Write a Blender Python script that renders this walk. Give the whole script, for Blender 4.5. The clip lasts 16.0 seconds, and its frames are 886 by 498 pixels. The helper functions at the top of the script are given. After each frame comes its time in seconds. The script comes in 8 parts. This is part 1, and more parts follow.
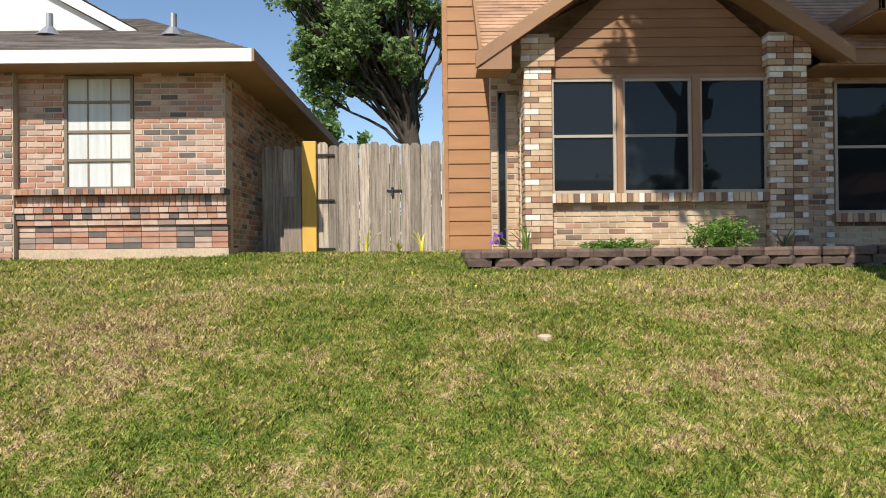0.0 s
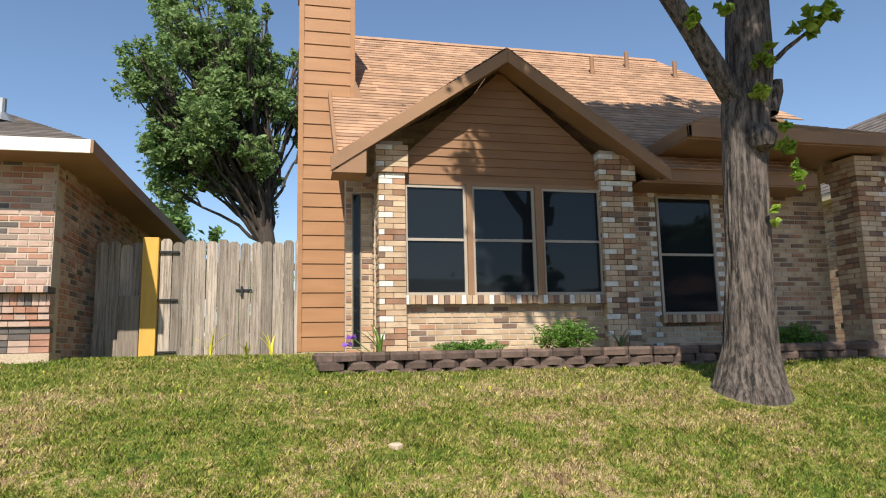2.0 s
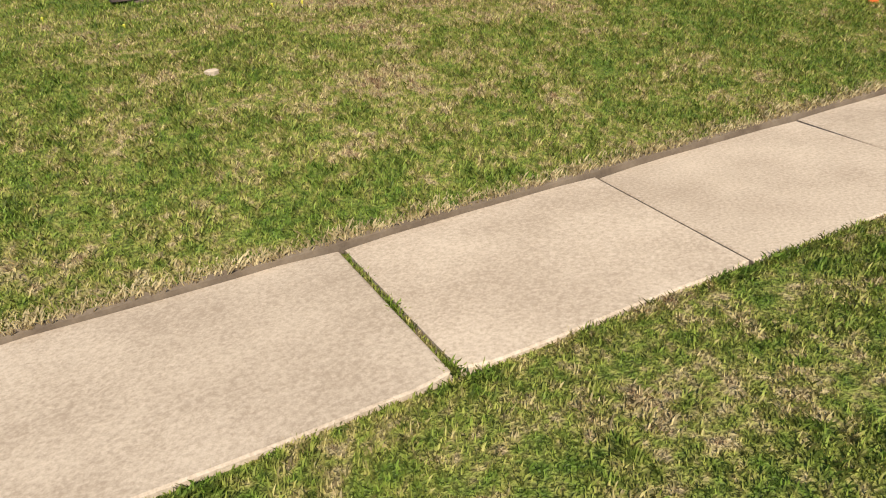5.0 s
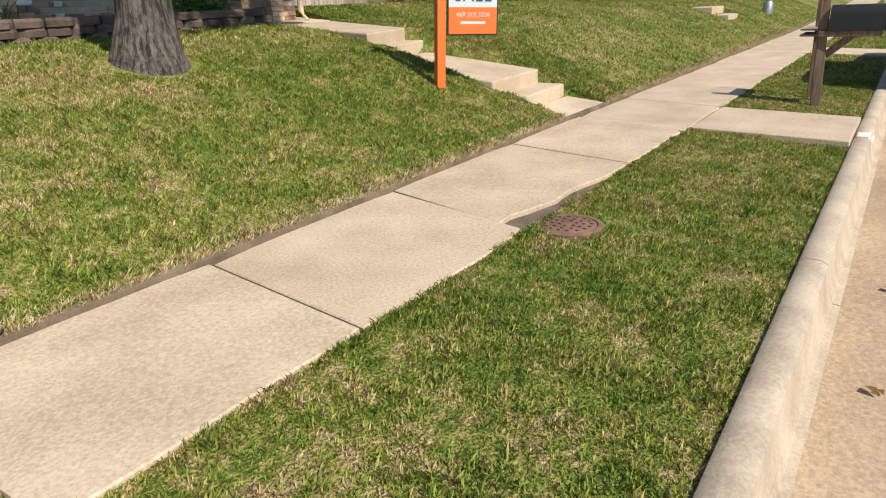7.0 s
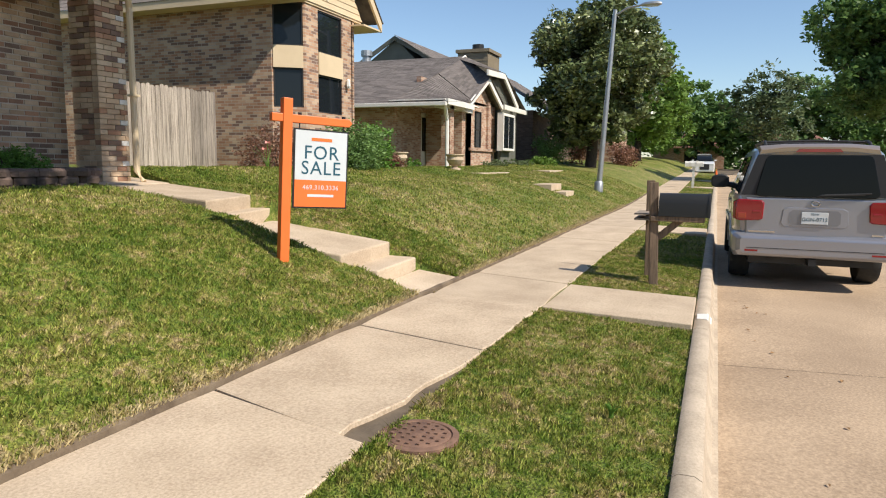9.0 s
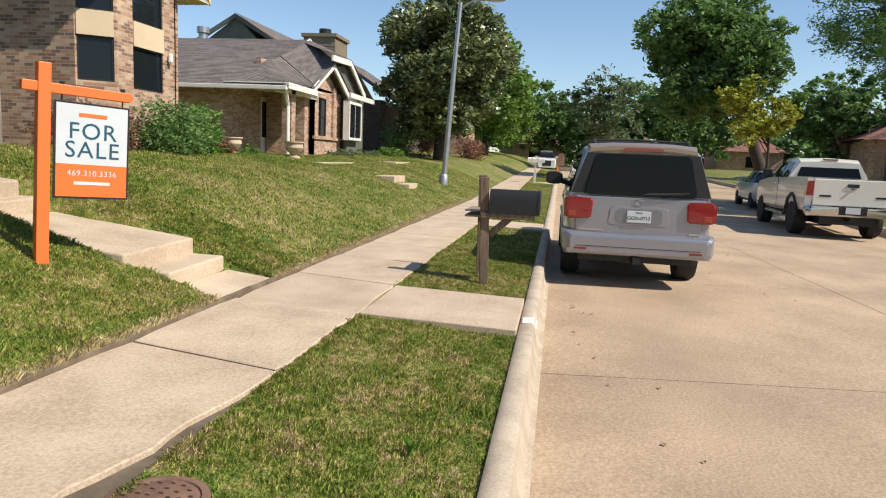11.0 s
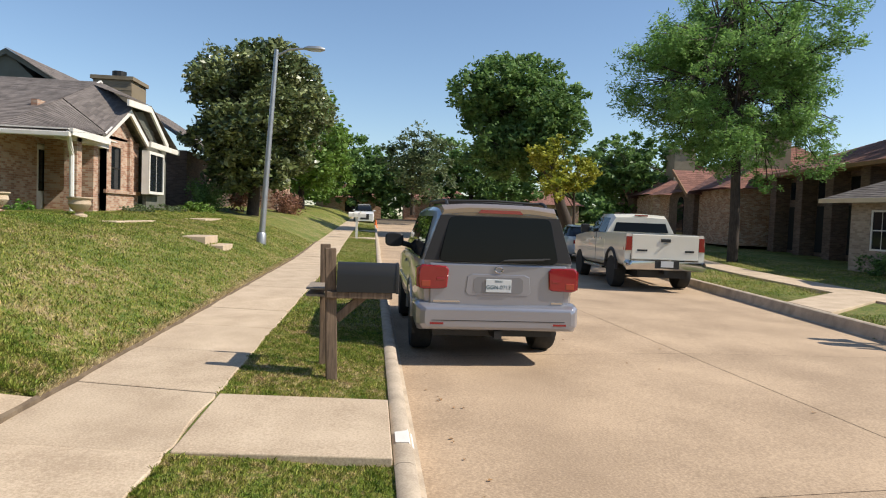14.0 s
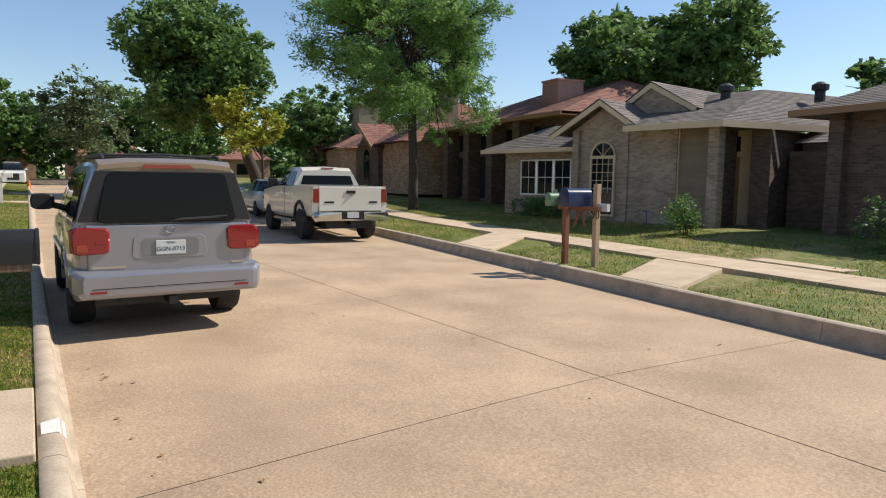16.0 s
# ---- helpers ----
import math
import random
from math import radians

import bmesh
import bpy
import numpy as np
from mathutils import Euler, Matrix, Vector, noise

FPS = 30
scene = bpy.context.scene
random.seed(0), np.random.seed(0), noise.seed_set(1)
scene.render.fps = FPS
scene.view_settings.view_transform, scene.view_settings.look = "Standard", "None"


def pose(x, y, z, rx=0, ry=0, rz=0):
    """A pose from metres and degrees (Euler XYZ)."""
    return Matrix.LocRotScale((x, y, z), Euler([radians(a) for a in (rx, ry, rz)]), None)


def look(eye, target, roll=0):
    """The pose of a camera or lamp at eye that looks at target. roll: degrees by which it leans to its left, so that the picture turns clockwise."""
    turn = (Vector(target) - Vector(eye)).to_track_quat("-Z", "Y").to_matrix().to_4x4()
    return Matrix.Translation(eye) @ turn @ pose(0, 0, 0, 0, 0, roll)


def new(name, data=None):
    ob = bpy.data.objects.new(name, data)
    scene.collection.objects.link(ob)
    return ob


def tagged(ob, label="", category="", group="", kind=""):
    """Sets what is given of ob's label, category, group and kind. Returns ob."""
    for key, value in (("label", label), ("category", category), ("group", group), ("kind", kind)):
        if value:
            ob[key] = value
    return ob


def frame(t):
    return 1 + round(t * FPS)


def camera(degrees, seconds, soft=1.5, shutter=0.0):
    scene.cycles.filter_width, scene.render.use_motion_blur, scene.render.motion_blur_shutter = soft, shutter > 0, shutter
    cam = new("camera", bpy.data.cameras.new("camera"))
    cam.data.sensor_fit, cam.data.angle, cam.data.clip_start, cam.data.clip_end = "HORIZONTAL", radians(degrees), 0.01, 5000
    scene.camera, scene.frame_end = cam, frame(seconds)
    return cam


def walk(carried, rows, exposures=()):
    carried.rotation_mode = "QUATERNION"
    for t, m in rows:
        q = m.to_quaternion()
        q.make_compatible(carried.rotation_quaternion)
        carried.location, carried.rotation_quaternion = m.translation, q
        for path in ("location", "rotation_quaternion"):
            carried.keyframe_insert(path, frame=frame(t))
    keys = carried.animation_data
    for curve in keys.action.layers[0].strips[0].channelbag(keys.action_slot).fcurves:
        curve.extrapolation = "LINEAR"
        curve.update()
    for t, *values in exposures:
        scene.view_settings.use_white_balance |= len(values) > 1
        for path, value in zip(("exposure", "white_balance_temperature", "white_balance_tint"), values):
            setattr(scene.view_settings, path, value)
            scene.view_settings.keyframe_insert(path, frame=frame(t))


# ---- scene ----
cam = camera(66.7, 16.0, soft=1.1)
PATH = [
    (0, (0.336, 0.353, 1.222), (0.347, 2.353, 1.235), -0.6),
    (0.5, (0.333, 0.369, 1.267), (0.436, 2.351, 1.509), 2.3),
    (1, (0.338, 0.398, 1.29), (0.701, 2.317, 1.719), 0.8),
    (1.5, (0.398, 0.392, 1.297), (0.954, 2.265, 1.725), -0.5),
    (2, (0.385, 0.378, 1.269), (0.813, 2.31, 1.563), -1.2),
    (2.5, (0.44, 0.391, 1.191), (0.683, 2.376, 1.138), -1.1),
    (3, (0.409, 0.375, 1.15), (0.568, 2.337, 0.794), -0.5),
    (3.2, (0.415, 0.379, 1.141), (0.595, 2.325, 0.717), -1.6),
    (5.3, (0.467, 0.179, 1.264), (1.309, 1.79, 0.429), -5.9),
    (5.5, (0.485, 0.182, 1.265), (1.409, 1.777, 0.49), -5.8),
    (6, (0.544, 0.187, 1.242), (1.663, 1.636, 0.437), -3.3),
    (6.5, (0.589, 0.155, 1.255), (1.972, 1.41, 0.538), -2.7),
    (7, (0.626, 0.131, 1.258), (2.171, 1.194, 0.565), -2.5),
    (7.5, (0.658, 0.154, 1.288), (2.147, 1.354, 0.7), -2.1),
    (8, (0.814, 0.155, 1.335), (2.51, 1.172, 1.037), 2.9),
    (8.5, (0.955, 0.205, 1.336), (2.695, 1.15, 1.054), 2.3),
    (9, (1.159, 0.325, 1.352), (3.0, 1.066, 1.1), 0.6),
    (9.5, (1.393, 0.308, 1.344), (3.311, 0.829, 1.123), 0.5),
    (10, (1.591, 0.185, 1.35), (3.515, 0.69, 1.139), 1.3),
    (10.2, (1.627, 0.15, 1.36), (3.566, 0.582, 1.127), 2.0),
    (12.3, (2.531, 0.397, 1.342), (4.493, 0.673, 1.066), 2.2),
    (12.5, (2.613, 0.452, 1.354), (4.574, 0.742, 1.095), 0.4),
    (13, (2.854, 0.594, 1.425), (4.821, 0.751, 1.099), 0.4),
    (13.5, (3.079, 0.585, 1.486), (5.074, 0.599, 1.341), -0.1),
    (14, (3.224, 0.625, 1.479), (5.211, 0.414, 1.386), 2.2),
    (14.5, (3.321, 0.655, 1.475), (5.283, 0.321, 1.277), 0.4),
    (15, (3.326, 0.531, 1.471), (5.256, 0.039, 1.279), 1.7),
    (15.5, (3.299, 0.42, 1.444), (5.127, -0.375, 1.281), 0.5),
    (16, (3.237, 0.423, 1.466), (4.931, -0.62, 1.261), 0.7),
]
walk(cam, [(t, look(eye, target, roll)) for t, eye, target, roll in PATH], [(0, 0.28), (2.5, 0.36), (3.2, 0.22), (5.3, 0.20), (9, 0.27), (13, 0.25), (16, 0.22)])

# ---- world and sun ----
world = bpy.data.worlds.new("world")
scene.world = world
world.use_nodes = True
wt = world.node_tree
sky = wt.nodes.new("ShaderNodeTexSky")
sky.sky_type = "NISHITA"
sky.sun_disc = False
SUN_ELEV, SUN_X, SUN_Y = 45.0, 0.24, 0.97      # elevation, and the way shadows fall
sky.sun_elevation = radians(SUN_ELEV)
sky.sun_rotation = math.atan2(-SUN_X, -SUN_Y)
sky.air_density, sky.dust_density, sky.ozone_density = 1.0, 0.25, 3.0
wt.nodes["Background"].inputs[1].default_value = 0.122
wt.links.new(sky.outputs[0], wt.nodes["Background"].inputs[0])
sun = new("sun", bpy.data.lights.new("sun", "SUN"))
sun.data.energy, sun.data.angle, sun.data.color = 5.0, radians(0.53), (1.0, 0.93, 0.82)
c = math.cos(radians(SUN_ELEV))
n = math.hypot(SUN_X, SUN_Y)
sun.matrix_world = look((0, 0, 30), (SUN_X / n * c * 10, SUN_Y / n * c * 10, 30 - 10 * math.sin(radians(SUN_ELEV))))


# ---- materials ----
def mat(name, c1, c2=None, rough=0.8, scale=3.0, fine=60.0, bump=0.3, metal=0.0, spec=0.4, island=0.0, rand=0.0, stops=None, fine_mix=0.35,
        coord="Object", stretch=(1, 1, 1), bump_dist=0.01, coat=0.0, translucent=0.0, lo=0.36, hi=0.64):
    """Colours c1 to c2 by large and fine noise; island: how much each loose piece varies; stops: colours picked by piece."""
    m = bpy.data.materials.new(name)
    m.use_nodes = True
    t = m.node_tree
    b = t.nodes["Principled BSDF"]
    b.inputs["Roughness"].default_value, b.inputs["Metallic"].default_value = rough, metal
    b.inputs["Specular IOR Level"].default_value = spec
    b.inputs["Coat Weight"].default_value = coat
    N, L = t.nodes.new, t.links.new
    tc, mp = N("ShaderNodeTexCoord"), N("ShaderNodeMapping")
    mp.inputs["Scale"].default_value = stretch
    L(tc.outputs[coord], mp.inputs[0])
    big, fin = N("ShaderNodeTexNoise"), N("ShaderNodeTexNoise")
    big.inputs["Scale"].default_value, fin.inputs["Scale"].default_value = scale, fine
    big.inputs["Detail"].default_value, fin.inputs["Detail"].default_value = 6, 9
    fin.inputs["Roughness"].default_value = 0.68
    L(mp.outputs[0], big.inputs[0]), L(mp.outputs[0], fin.inputs[0])
    c2 = c2 or tuple(x * 0.75 for x in c1)
    blend = N("ShaderNodeMix")
    blend.data_type = "FLOAT"
    blend.inputs[0].default_value = fine_mix
    L(big.outputs[0], blend.inputs[2]), L(fin.outputs[0], blend.inputs[3])
    ramp = N("ShaderNodeValToRGB")
    ramp.color_ramp.elements[0].position, ramp.color_ramp.elements[1].position = lo, hi
    ramp.color_ramp.elements[0].color, ramp.color_ramp.elements[1].color = (*c1, 1), (*c2, 1)
    L(blend.outputs[0], ramp.inputs[0])
    col = ramp.outputs[0]
    if island or rand or stops:
        if rand:
            src = N("ShaderNodeObjectInfo").outputs["Random"]
        else:
            src = N("ShaderNodeNewGeometry").outputs["Random Per Island"]
        if stops:
            pick = N("ShaderNodeValToRGB")
            pick.color_ramp.interpolation = "CONSTANT"
            el = pick.color_ramp.elements
            while len(el) < len(stops):
                el.new(0.5)
            for k, (p, cc) in enumerate(stops):
                el[k].position, el[k].color = p, (*cc, 1)
            L(src, pick.inputs[0])
            mx = N("ShaderNodeMix")
            mx.data_type, mx.blend_type = "RGBA", "MULTIPLY"
            mx.inputs[0].default_value = 1.0
            L(pick.outputs[0], mx.inputs[6]), L(col, mx.inputs[7])
            col = mx.outputs[2]
        else:
            hs, mr = N("ShaderNodeHueSaturation"), N("ShaderNodeMapRange")
            a = island or rand
            mr.inputs[3].default_value, mr.inputs[4].default_value = 1 - a, 1 + a
            L(src, mr.inputs[0]), L(mr.outputs[0], hs.inputs["Value"]), L(col, hs.inputs["Color"])
            col = hs.outputs[0]
    L(col, b.inputs["Base Color"])
    if bump:
        bp = N("ShaderNodeBump")
        bp.inputs["Strength"].default_value, bp.inputs["Distance"].default_value = bump, bump_dist
        L(blend.outputs[0], bp.inputs["Height"]), L(bp.outputs[0], b.inputs["Normal"])
    if translucent:
        tr, ad = N("ShaderNodeBsdfTranslucent"), N("ShaderNodeMixShader")
        ad.inputs[0].default_value = translucent
        L(col, tr.inputs[0]), L(b.outputs[0], ad.inputs[1]), L(tr.outputs[0], ad.inputs[2])
        L(ad.outputs[0], t.nodes["Material Output"].inputs[0])
    return m


def plain(name, c, rough=0.5, metal=0.0, coat=0.0, emit=0.0):
    m = mat(name, c, tuple(x * 0.9 for x in c), rough, 4, 90, 0.05, metal, coat=coat)
    return m


def brick_mat(name, cols, mortar, scale=1.0):
    """Far brickwork: running bond in the wall's own plane."""
    m = mat(name, (0.95, 0.95, 0.95), (0.7, 0.7, 0.7), 0.9, 1.5, 40, 0.2)
    t = m.node_tree
    N, L = t.nodes.new, t.links.new
    tc, sep, add, com = N("ShaderNodeTexCoord"), N("ShaderNodeSeparateXYZ"), N("ShaderNodeMath"), N("ShaderNodeCombineXYZ")
    L(tc.outputs["Object"], sep.inputs[0])
    L(sep.outputs[0], add.inputs[0]), L(sep.outputs[1], add.inputs[1])
    L(add.outputs[0], com.inputs[0]), L(sep.outputs[2], com.inputs[1])
    br = N("ShaderNodeTexBrick")
    br.inputs["Scale"].default_value = scale
    br.inputs["Mortar Size"].default_value, br.inputs["Brick Width"].default_value, br.inputs["Row Height"].default_value = 0.006, 0.21, 0.068
    br.inputs["Color1"].default_value, br.inputs["Color2"].default_value = (0, 0, 0, 1), (1, 1, 1, 1)
    br.inputs["Mortar"].default_value = (0.5, 0.5, 0.5, 1)
    L(com.outputs[0], br.inputs["Vector"])
    pick = N("ShaderNodeValToRGB")
    el = pick.color_ramp.elements
    pick.color_ramp.interpolation = "CONSTANT"
    while len(el) < len(cols):
        el.new(0.5)
    for k, cc in enumerate(cols):
        el[k].position, el[k].color = k / len(cols), (*cc, 1)
    L(br.outputs["Color"], pick.inputs[0])
    mm, mu = N("ShaderNodeMix"), N("ShaderNodeMix")
    mm.data_type = mu.data_type = "RGBA"
    mu.blend_type, mu.inputs[0].default_value = "MULTIPLY", 1.0
    L(br.outputs["Fac"], mm.inputs[0]), L(pick.outputs[0], mm.inputs[6])
    mm.inputs[7].default_value = (*mortar, 1)
    b = t.nodes["Principled BSDF"]
    old = b.inputs["Base Color"].links[0].from_socket
    L(mm.outputs[2], mu.inputs[6]), L(old, mu.inputs[7]), L(mu.outputs[2], b.inputs["Base Color"])
    bp = N("ShaderNodeBump")
    bp.invert = True
    bp.inputs["Strength"].default_value, bp.inputs["Distance"].default_value = 0.6, 0.008
    L(br.outputs["Fac"], bp.inputs["Height"]), L(bp.outputs[0], b.inputs["Normal"])
    return m


def glass_mat(name, c=(0.012, 0.015, 0.018), rough=0.03, spec=0.2):
    m = bpy.data.materials.new(name)
    m.use_nodes = True
    b = m.node_tree.nodes["Principled BSDF"]
    b.inputs["Base Color"].default_value = (*c, 1)
    b.inputs["Roughness"].default_value = rough
    b.inputs["Specular IOR Level"].default_value = spec
    b.inputs["IOR"].default_value = 1.4
    return m


def grass_mat(name, blade):
    """Lush, yellow-green, straw and brown patches that follow the ground, in blades and in the turf under them."""
    m = bpy.data.materials.new(name)
    m.use_nodes = True
    t = m.node_tree
    b = t.nodes["Principled BSDF"]
    b.inputs["Roughness"].default_value, b.inputs["Specular IOR Level"].default_value = 0.6, 0.25
    N, L = t.nodes.new, t.links.new

    def calc(op, a, c):
        q = N("ShaderNodeMath")
        q.operation = op
        for k, v in enumerate((a, c)):
            if isinstance(v, (int, float)):
                q.inputs[k].default_value = v
            else:
                L(v, q.inputs[k])
        return q.outputs[0]

    def fade(v, a, c):
        q = N("ShaderNodeMapRange")
        q.interpolation_type = "SMOOTHSTEP"
        q.inputs[1].default_value, q.inputs[2].default_value = a, c
        L(v, q.inputs[0])
        return q.outputs[0]
    tc, xyz = N("ShaderNodeTexCoord"), N("ShaderNodeSeparateXYZ")
    L(tc.outputs["Object"], xyz.inputs[0])
    tex = []
    for sc, de in ((0.55, 3), (3.6, 4), (17.0, 3), (70.0, 2)):
        q = N("ShaderNodeTexNoise")
        q.inputs["Scale"].default_value, q.inputs["Detail"].default_value = sc, de
        L(tc.outputs["Object"], q.inputs[0])
        tex.append(q.outputs[0])
    mixed = calc("ADD", calc("ADD", calc("MULTIPLY", tex[0], 0.26), calc("MULTIPLY", tex[1], 0.30)), calc("MULTIPLY", tex[2], 0.44))
    # the open bank before the gate is the driest part
    dry_bank = calc("MULTIPLY", fade(xyz.outputs[1], 3.0, 4.4), fade(xyz.outputs[0], 5.5, 1.0))
    lush_bank = calc("MULTIPLY", fade(xyz.outputs[1], 6.2, 7.4), 0.022)
    mixed = calc("SUBTRACT", calc("ADD", mixed, calc("MULTIPLY", dry_bank, 0.018)), lush_bank)
    ramp = N("ShaderNodeValToRGB")
    el = ramp.color_ramp.elements
    cols = ((0.40, (0.105, 0.162, 0.020)), (0.46, (0.172, 0.212, 0.034)), (0.515, (0.240, 0.245, 0.052)), (0.555, (0.335, 0.285, 0.100)), (0.595, (0.440, 0.350, 0.175)), (0.65, (0.290, 0.190, 0.098)))
    while len(el) < len(cols):
        el.new(0.5)
    for k, (p, cc) in enumerate(cols):
        el[k].position, el[k].color = p, (*cc, 1)
    L(mixed, ramp.inputs[0])
    hs, mr = N("ShaderNodeHueSaturation"), N("ShaderNodeMapRange")
    if blade:
        mr.inputs[3].default_value, mr.inputs[4].default_value = 0.35, 1.95
        L(N("ShaderNodeNewGeometry").outputs["Random Per Island"], mr.inputs[0])
    else:
        mr.inputs[1].default_value, mr.inputs[2].default_value = 0.35, 0.65
        mr.inputs[3].default_value, mr.inputs[4].default_value = 0.40, 1.20
        L(tex[3], mr.inputs[0])
    L(mr.outputs[0], hs.inputs["Value"]), L(ramp.outputs[0], hs.inputs["Color"])
    L(hs.outputs[0], b.inputs["Base Color"])
    if blade:
        tr, ad = N("ShaderNodeBsdfTranslucent"), N("ShaderNodeMixShader")
        ad.inputs[0].default_value = 0.3
        L(hs.outputs[0], tr.inputs[0]), L(b.outputs[0], ad.inputs[1]), L(tr.outputs[0], ad.inputs[2])
        L(ad.outputs[0], t.nodes["Material Output"].inputs[0])
    else:
        bp = N("ShaderNodeBump")
        bp.inputs["Strength"].default_value, bp.inputs["Distance"].default_value = 0.9, 0.025
        L(tex[3], bp.inputs["Height"]), L(bp.outputs[0], b.inputs["Normal"])
    return m


M_TURF, M_BLADE = grass_mat("turf", False), grass_mat("grass_blades", True)
M_CONC = mat("sidewalk_concrete", (0.62, 0.49, 0.35), (0.40, 0.30, 0.205), 0.9, 2.0, 60, 0.9, rand=0.06, fine_mix=0.66, lo=0.40, hi=0.60, bump_dist=0.004)
M_ROAD = mat("road_concrete", (0.54, 0.395, 0.262), (0.31, 0.22, 0.142), 0.9, 0.8, 50, 0.9, rand=0.05, fine_mix=0.66, lo=0.40, hi=0.60, bump_dist=0.004)
M_CURB = mat("curb_concrete", (0.54, 0.44, 0.33), (0.35, 0.28, 0.205), 0.9, 4, 60, 0.8, fine_mix=0.5, lo=0.40, hi=0.62)
M_SOIL = mat("soil", (0.10, 0.07, 0.045), (0.20, 0.15, 0.10), 0.95, 6, 60, 0.8)
M_JOINT = mat("joint_dirt", (0.10, 0.075, 0.05), (0.17, 0.13, 0.09), 0.95, 8, 80, 0.5)
BUFF = [(0.0, (0.60, 0.43, 0.28)), (0.28, (0.66, 0.50, 0.34)), (0.5, (0.53, 0.37, 0.235)), (0.66, (0.34, 0.19, 0.12)), (0.78, (0.48, 0.27, 0.165)), (0.88, (0.25, 0.165, 0.12))]
PINK = [(0.0, (0.47, 0.25, 0.175)), (0.24, (0.56, 0.40, 0.32)), (0.48, (0.40, 0.20, 0.135)), (0.62, (0.50, 0.34, 0.27)), (0.76, (0.33, 0.25, 0.21)), (0.88, (0.15, 0.13, 0.12))]
M_BUFF = mat("buff_brick", (1, 1, 1), (0.66, 0.64, 0.62), 0.9, 5, 90, 0.5, stops=BUFF)
M_PINK = mat("red_brick", (1, 1, 1), (0.74, 0.72, 0.70), 0.9, 9, 140, 0.5, stops=PINK)
M_BUFF_R = mat("buff_brick_piece", (1, 1, 1), (0.66, 0.64, 0.62), 0.9, 5, 90, 0.5, rand=1.0, stops=BUFF)
M_PINK_R = mat("red_brick_piece", (1, 1, 1), (0.74, 0.72, 0.70), 0.9, 9, 140, 0.5, rand=1.0, stops=PINK)
M_WHITEB = mat("white_brick", (0.78, 0.75, 0.68), (0.60, 0.56, 0.50), 0.85, 14, 120, 0.4)
M_MORTAR = mat("mortar", (0.56, 0.48, 0.38), (0.44, 0.37, 0.29), 0.95, 6, 120, 0.5)
M_BR2 = brick_mat("orange_brick_far", [(0.50, 0.29, 0.18), (0.56, 0.36, 0.23), (0.42, 0.22, 0.13), (0.60, 0.42, 0.28), (0.25, 0.15, 0.11)], (0.50, 0.42, 0.34))
M_BR3 = brick_mat("red_brick_far", [(0.46, 0.25, 0.16), (0.54, 0.34, 0.23), (0.38, 0.20, 0.13), (0.58, 0.42, 0.30)], (0.50, 0.42, 0.34))
M_BR5 = brick_mat("tan_brick_far", [(0.38, 0.29, 0.21), (0.44, 0.34, 0.25), (0.33, 0.25, 0.18), (0.48, 0.38, 0.28)], (0.40, 0.34, 0.27))
# dark brown brick, its colours lowered further to carry the shade of sunless fronts
M_BR6 = brick_mat("brown_brick_shade_darkened", [(0.16, 0.105, 0.078), (0.20, 0.13, 0.095), (0.13, 0.085, 0.065)], (0.18, 0.14, 0.11))
M_SIDE = mat("brown_siding", (0.28, 0.145, 0.065), (0.22, 0.11, 0.05), 0.6, 1.5, 40, 0.25, stretch=(1, 1, 6), island=0.05)
M_TRIM = mat("brown_trim", (0.32, 0.18, 0.095), (0.25, 0.14, 0.075), 0.6, 2, 40, 0.2)
M_CHIM = mat("tan_chimney_siding", (0.39, 0.195, 0.085), (0.32, 0.155, 0.065), 0.6, 1.5, 40, 0.25, stretch=(1, 1, 6), island=0.05)
M_SHING = mat("brown_shingles", (0.47, 0.29, 0.18), (0.32, 0.195, 0.125), 0.95, 5, 160, 0.7, island=0.22)
M_SHGREY = mat("grey_shingles", (0.20, 0.17, 0.15), (0.13, 0.11, 0.10), 0.95, 5, 160, 0.7, island=0.22)
M_SHRED = mat("red_shingles", (0.27, 0.13, 0.095), (0.19, 0.09, 0.07), 0.95, 5, 160, 0.7, island=0.2)
M_WHITE = mat("white_paint", (0.80, 0.77, 0.70), (0.70, 0.66, 0.60), 0.55, 3, 60, 0.15)
M_CREAM = mat("cream_siding", (0.66, 0.52, 0.34), (0.58, 0.45, 0.29), 0.6, 2, 50, 0.2)
M_GREYSID = mat("grey_green_siding", (0.15, 0.15, 0.125), (0.11, 0.11, 0.09), 0.65, 2, 50, 0.2, island=0.06)
M_NAVYM = plain("blue_enamel", (0.03, 0.06, 0.22), 0.4)
M_TANG = mat("olive_tan_siding", (0.25, 0.20, 0.13), (0.19, 0.15, 0.10), 0.65, 2, 50, 0.2, island=0.06)
M_FENCE = mat("weathered_cedar", (0.34, 0.28, 0.22), (0.19, 0.155, 0.125), 0.9, 4, 30, 0.6, stretch=(8, 8, 0.6), island=0.25)
M_FENCE_R = mat("weathered_cedar_piece", (0.44, 0.37, 0.30), (0.12, 0.095, 0.075), 0.9, 4, 26, 0.9, stretch=(12, 12, 0.45), rand=0.36, lo=0.42, hi=0.64, fine_mix=0.5)
M_YELLOW = mat("yellow_painted_post", (0.70, 0.42, 0.08), (0.58, 0.34, 0.07), 0.7, 3, 40, 0.3, stretch=(4, 4, 0.6))
M_BLOCK = mat("garden_wall_block", (0.17, 0.115, 0.09), (0.085, 0.06, 0.05), 0.95, 8, 50, 1.0, rand=0.3, bump_dist=0.02)
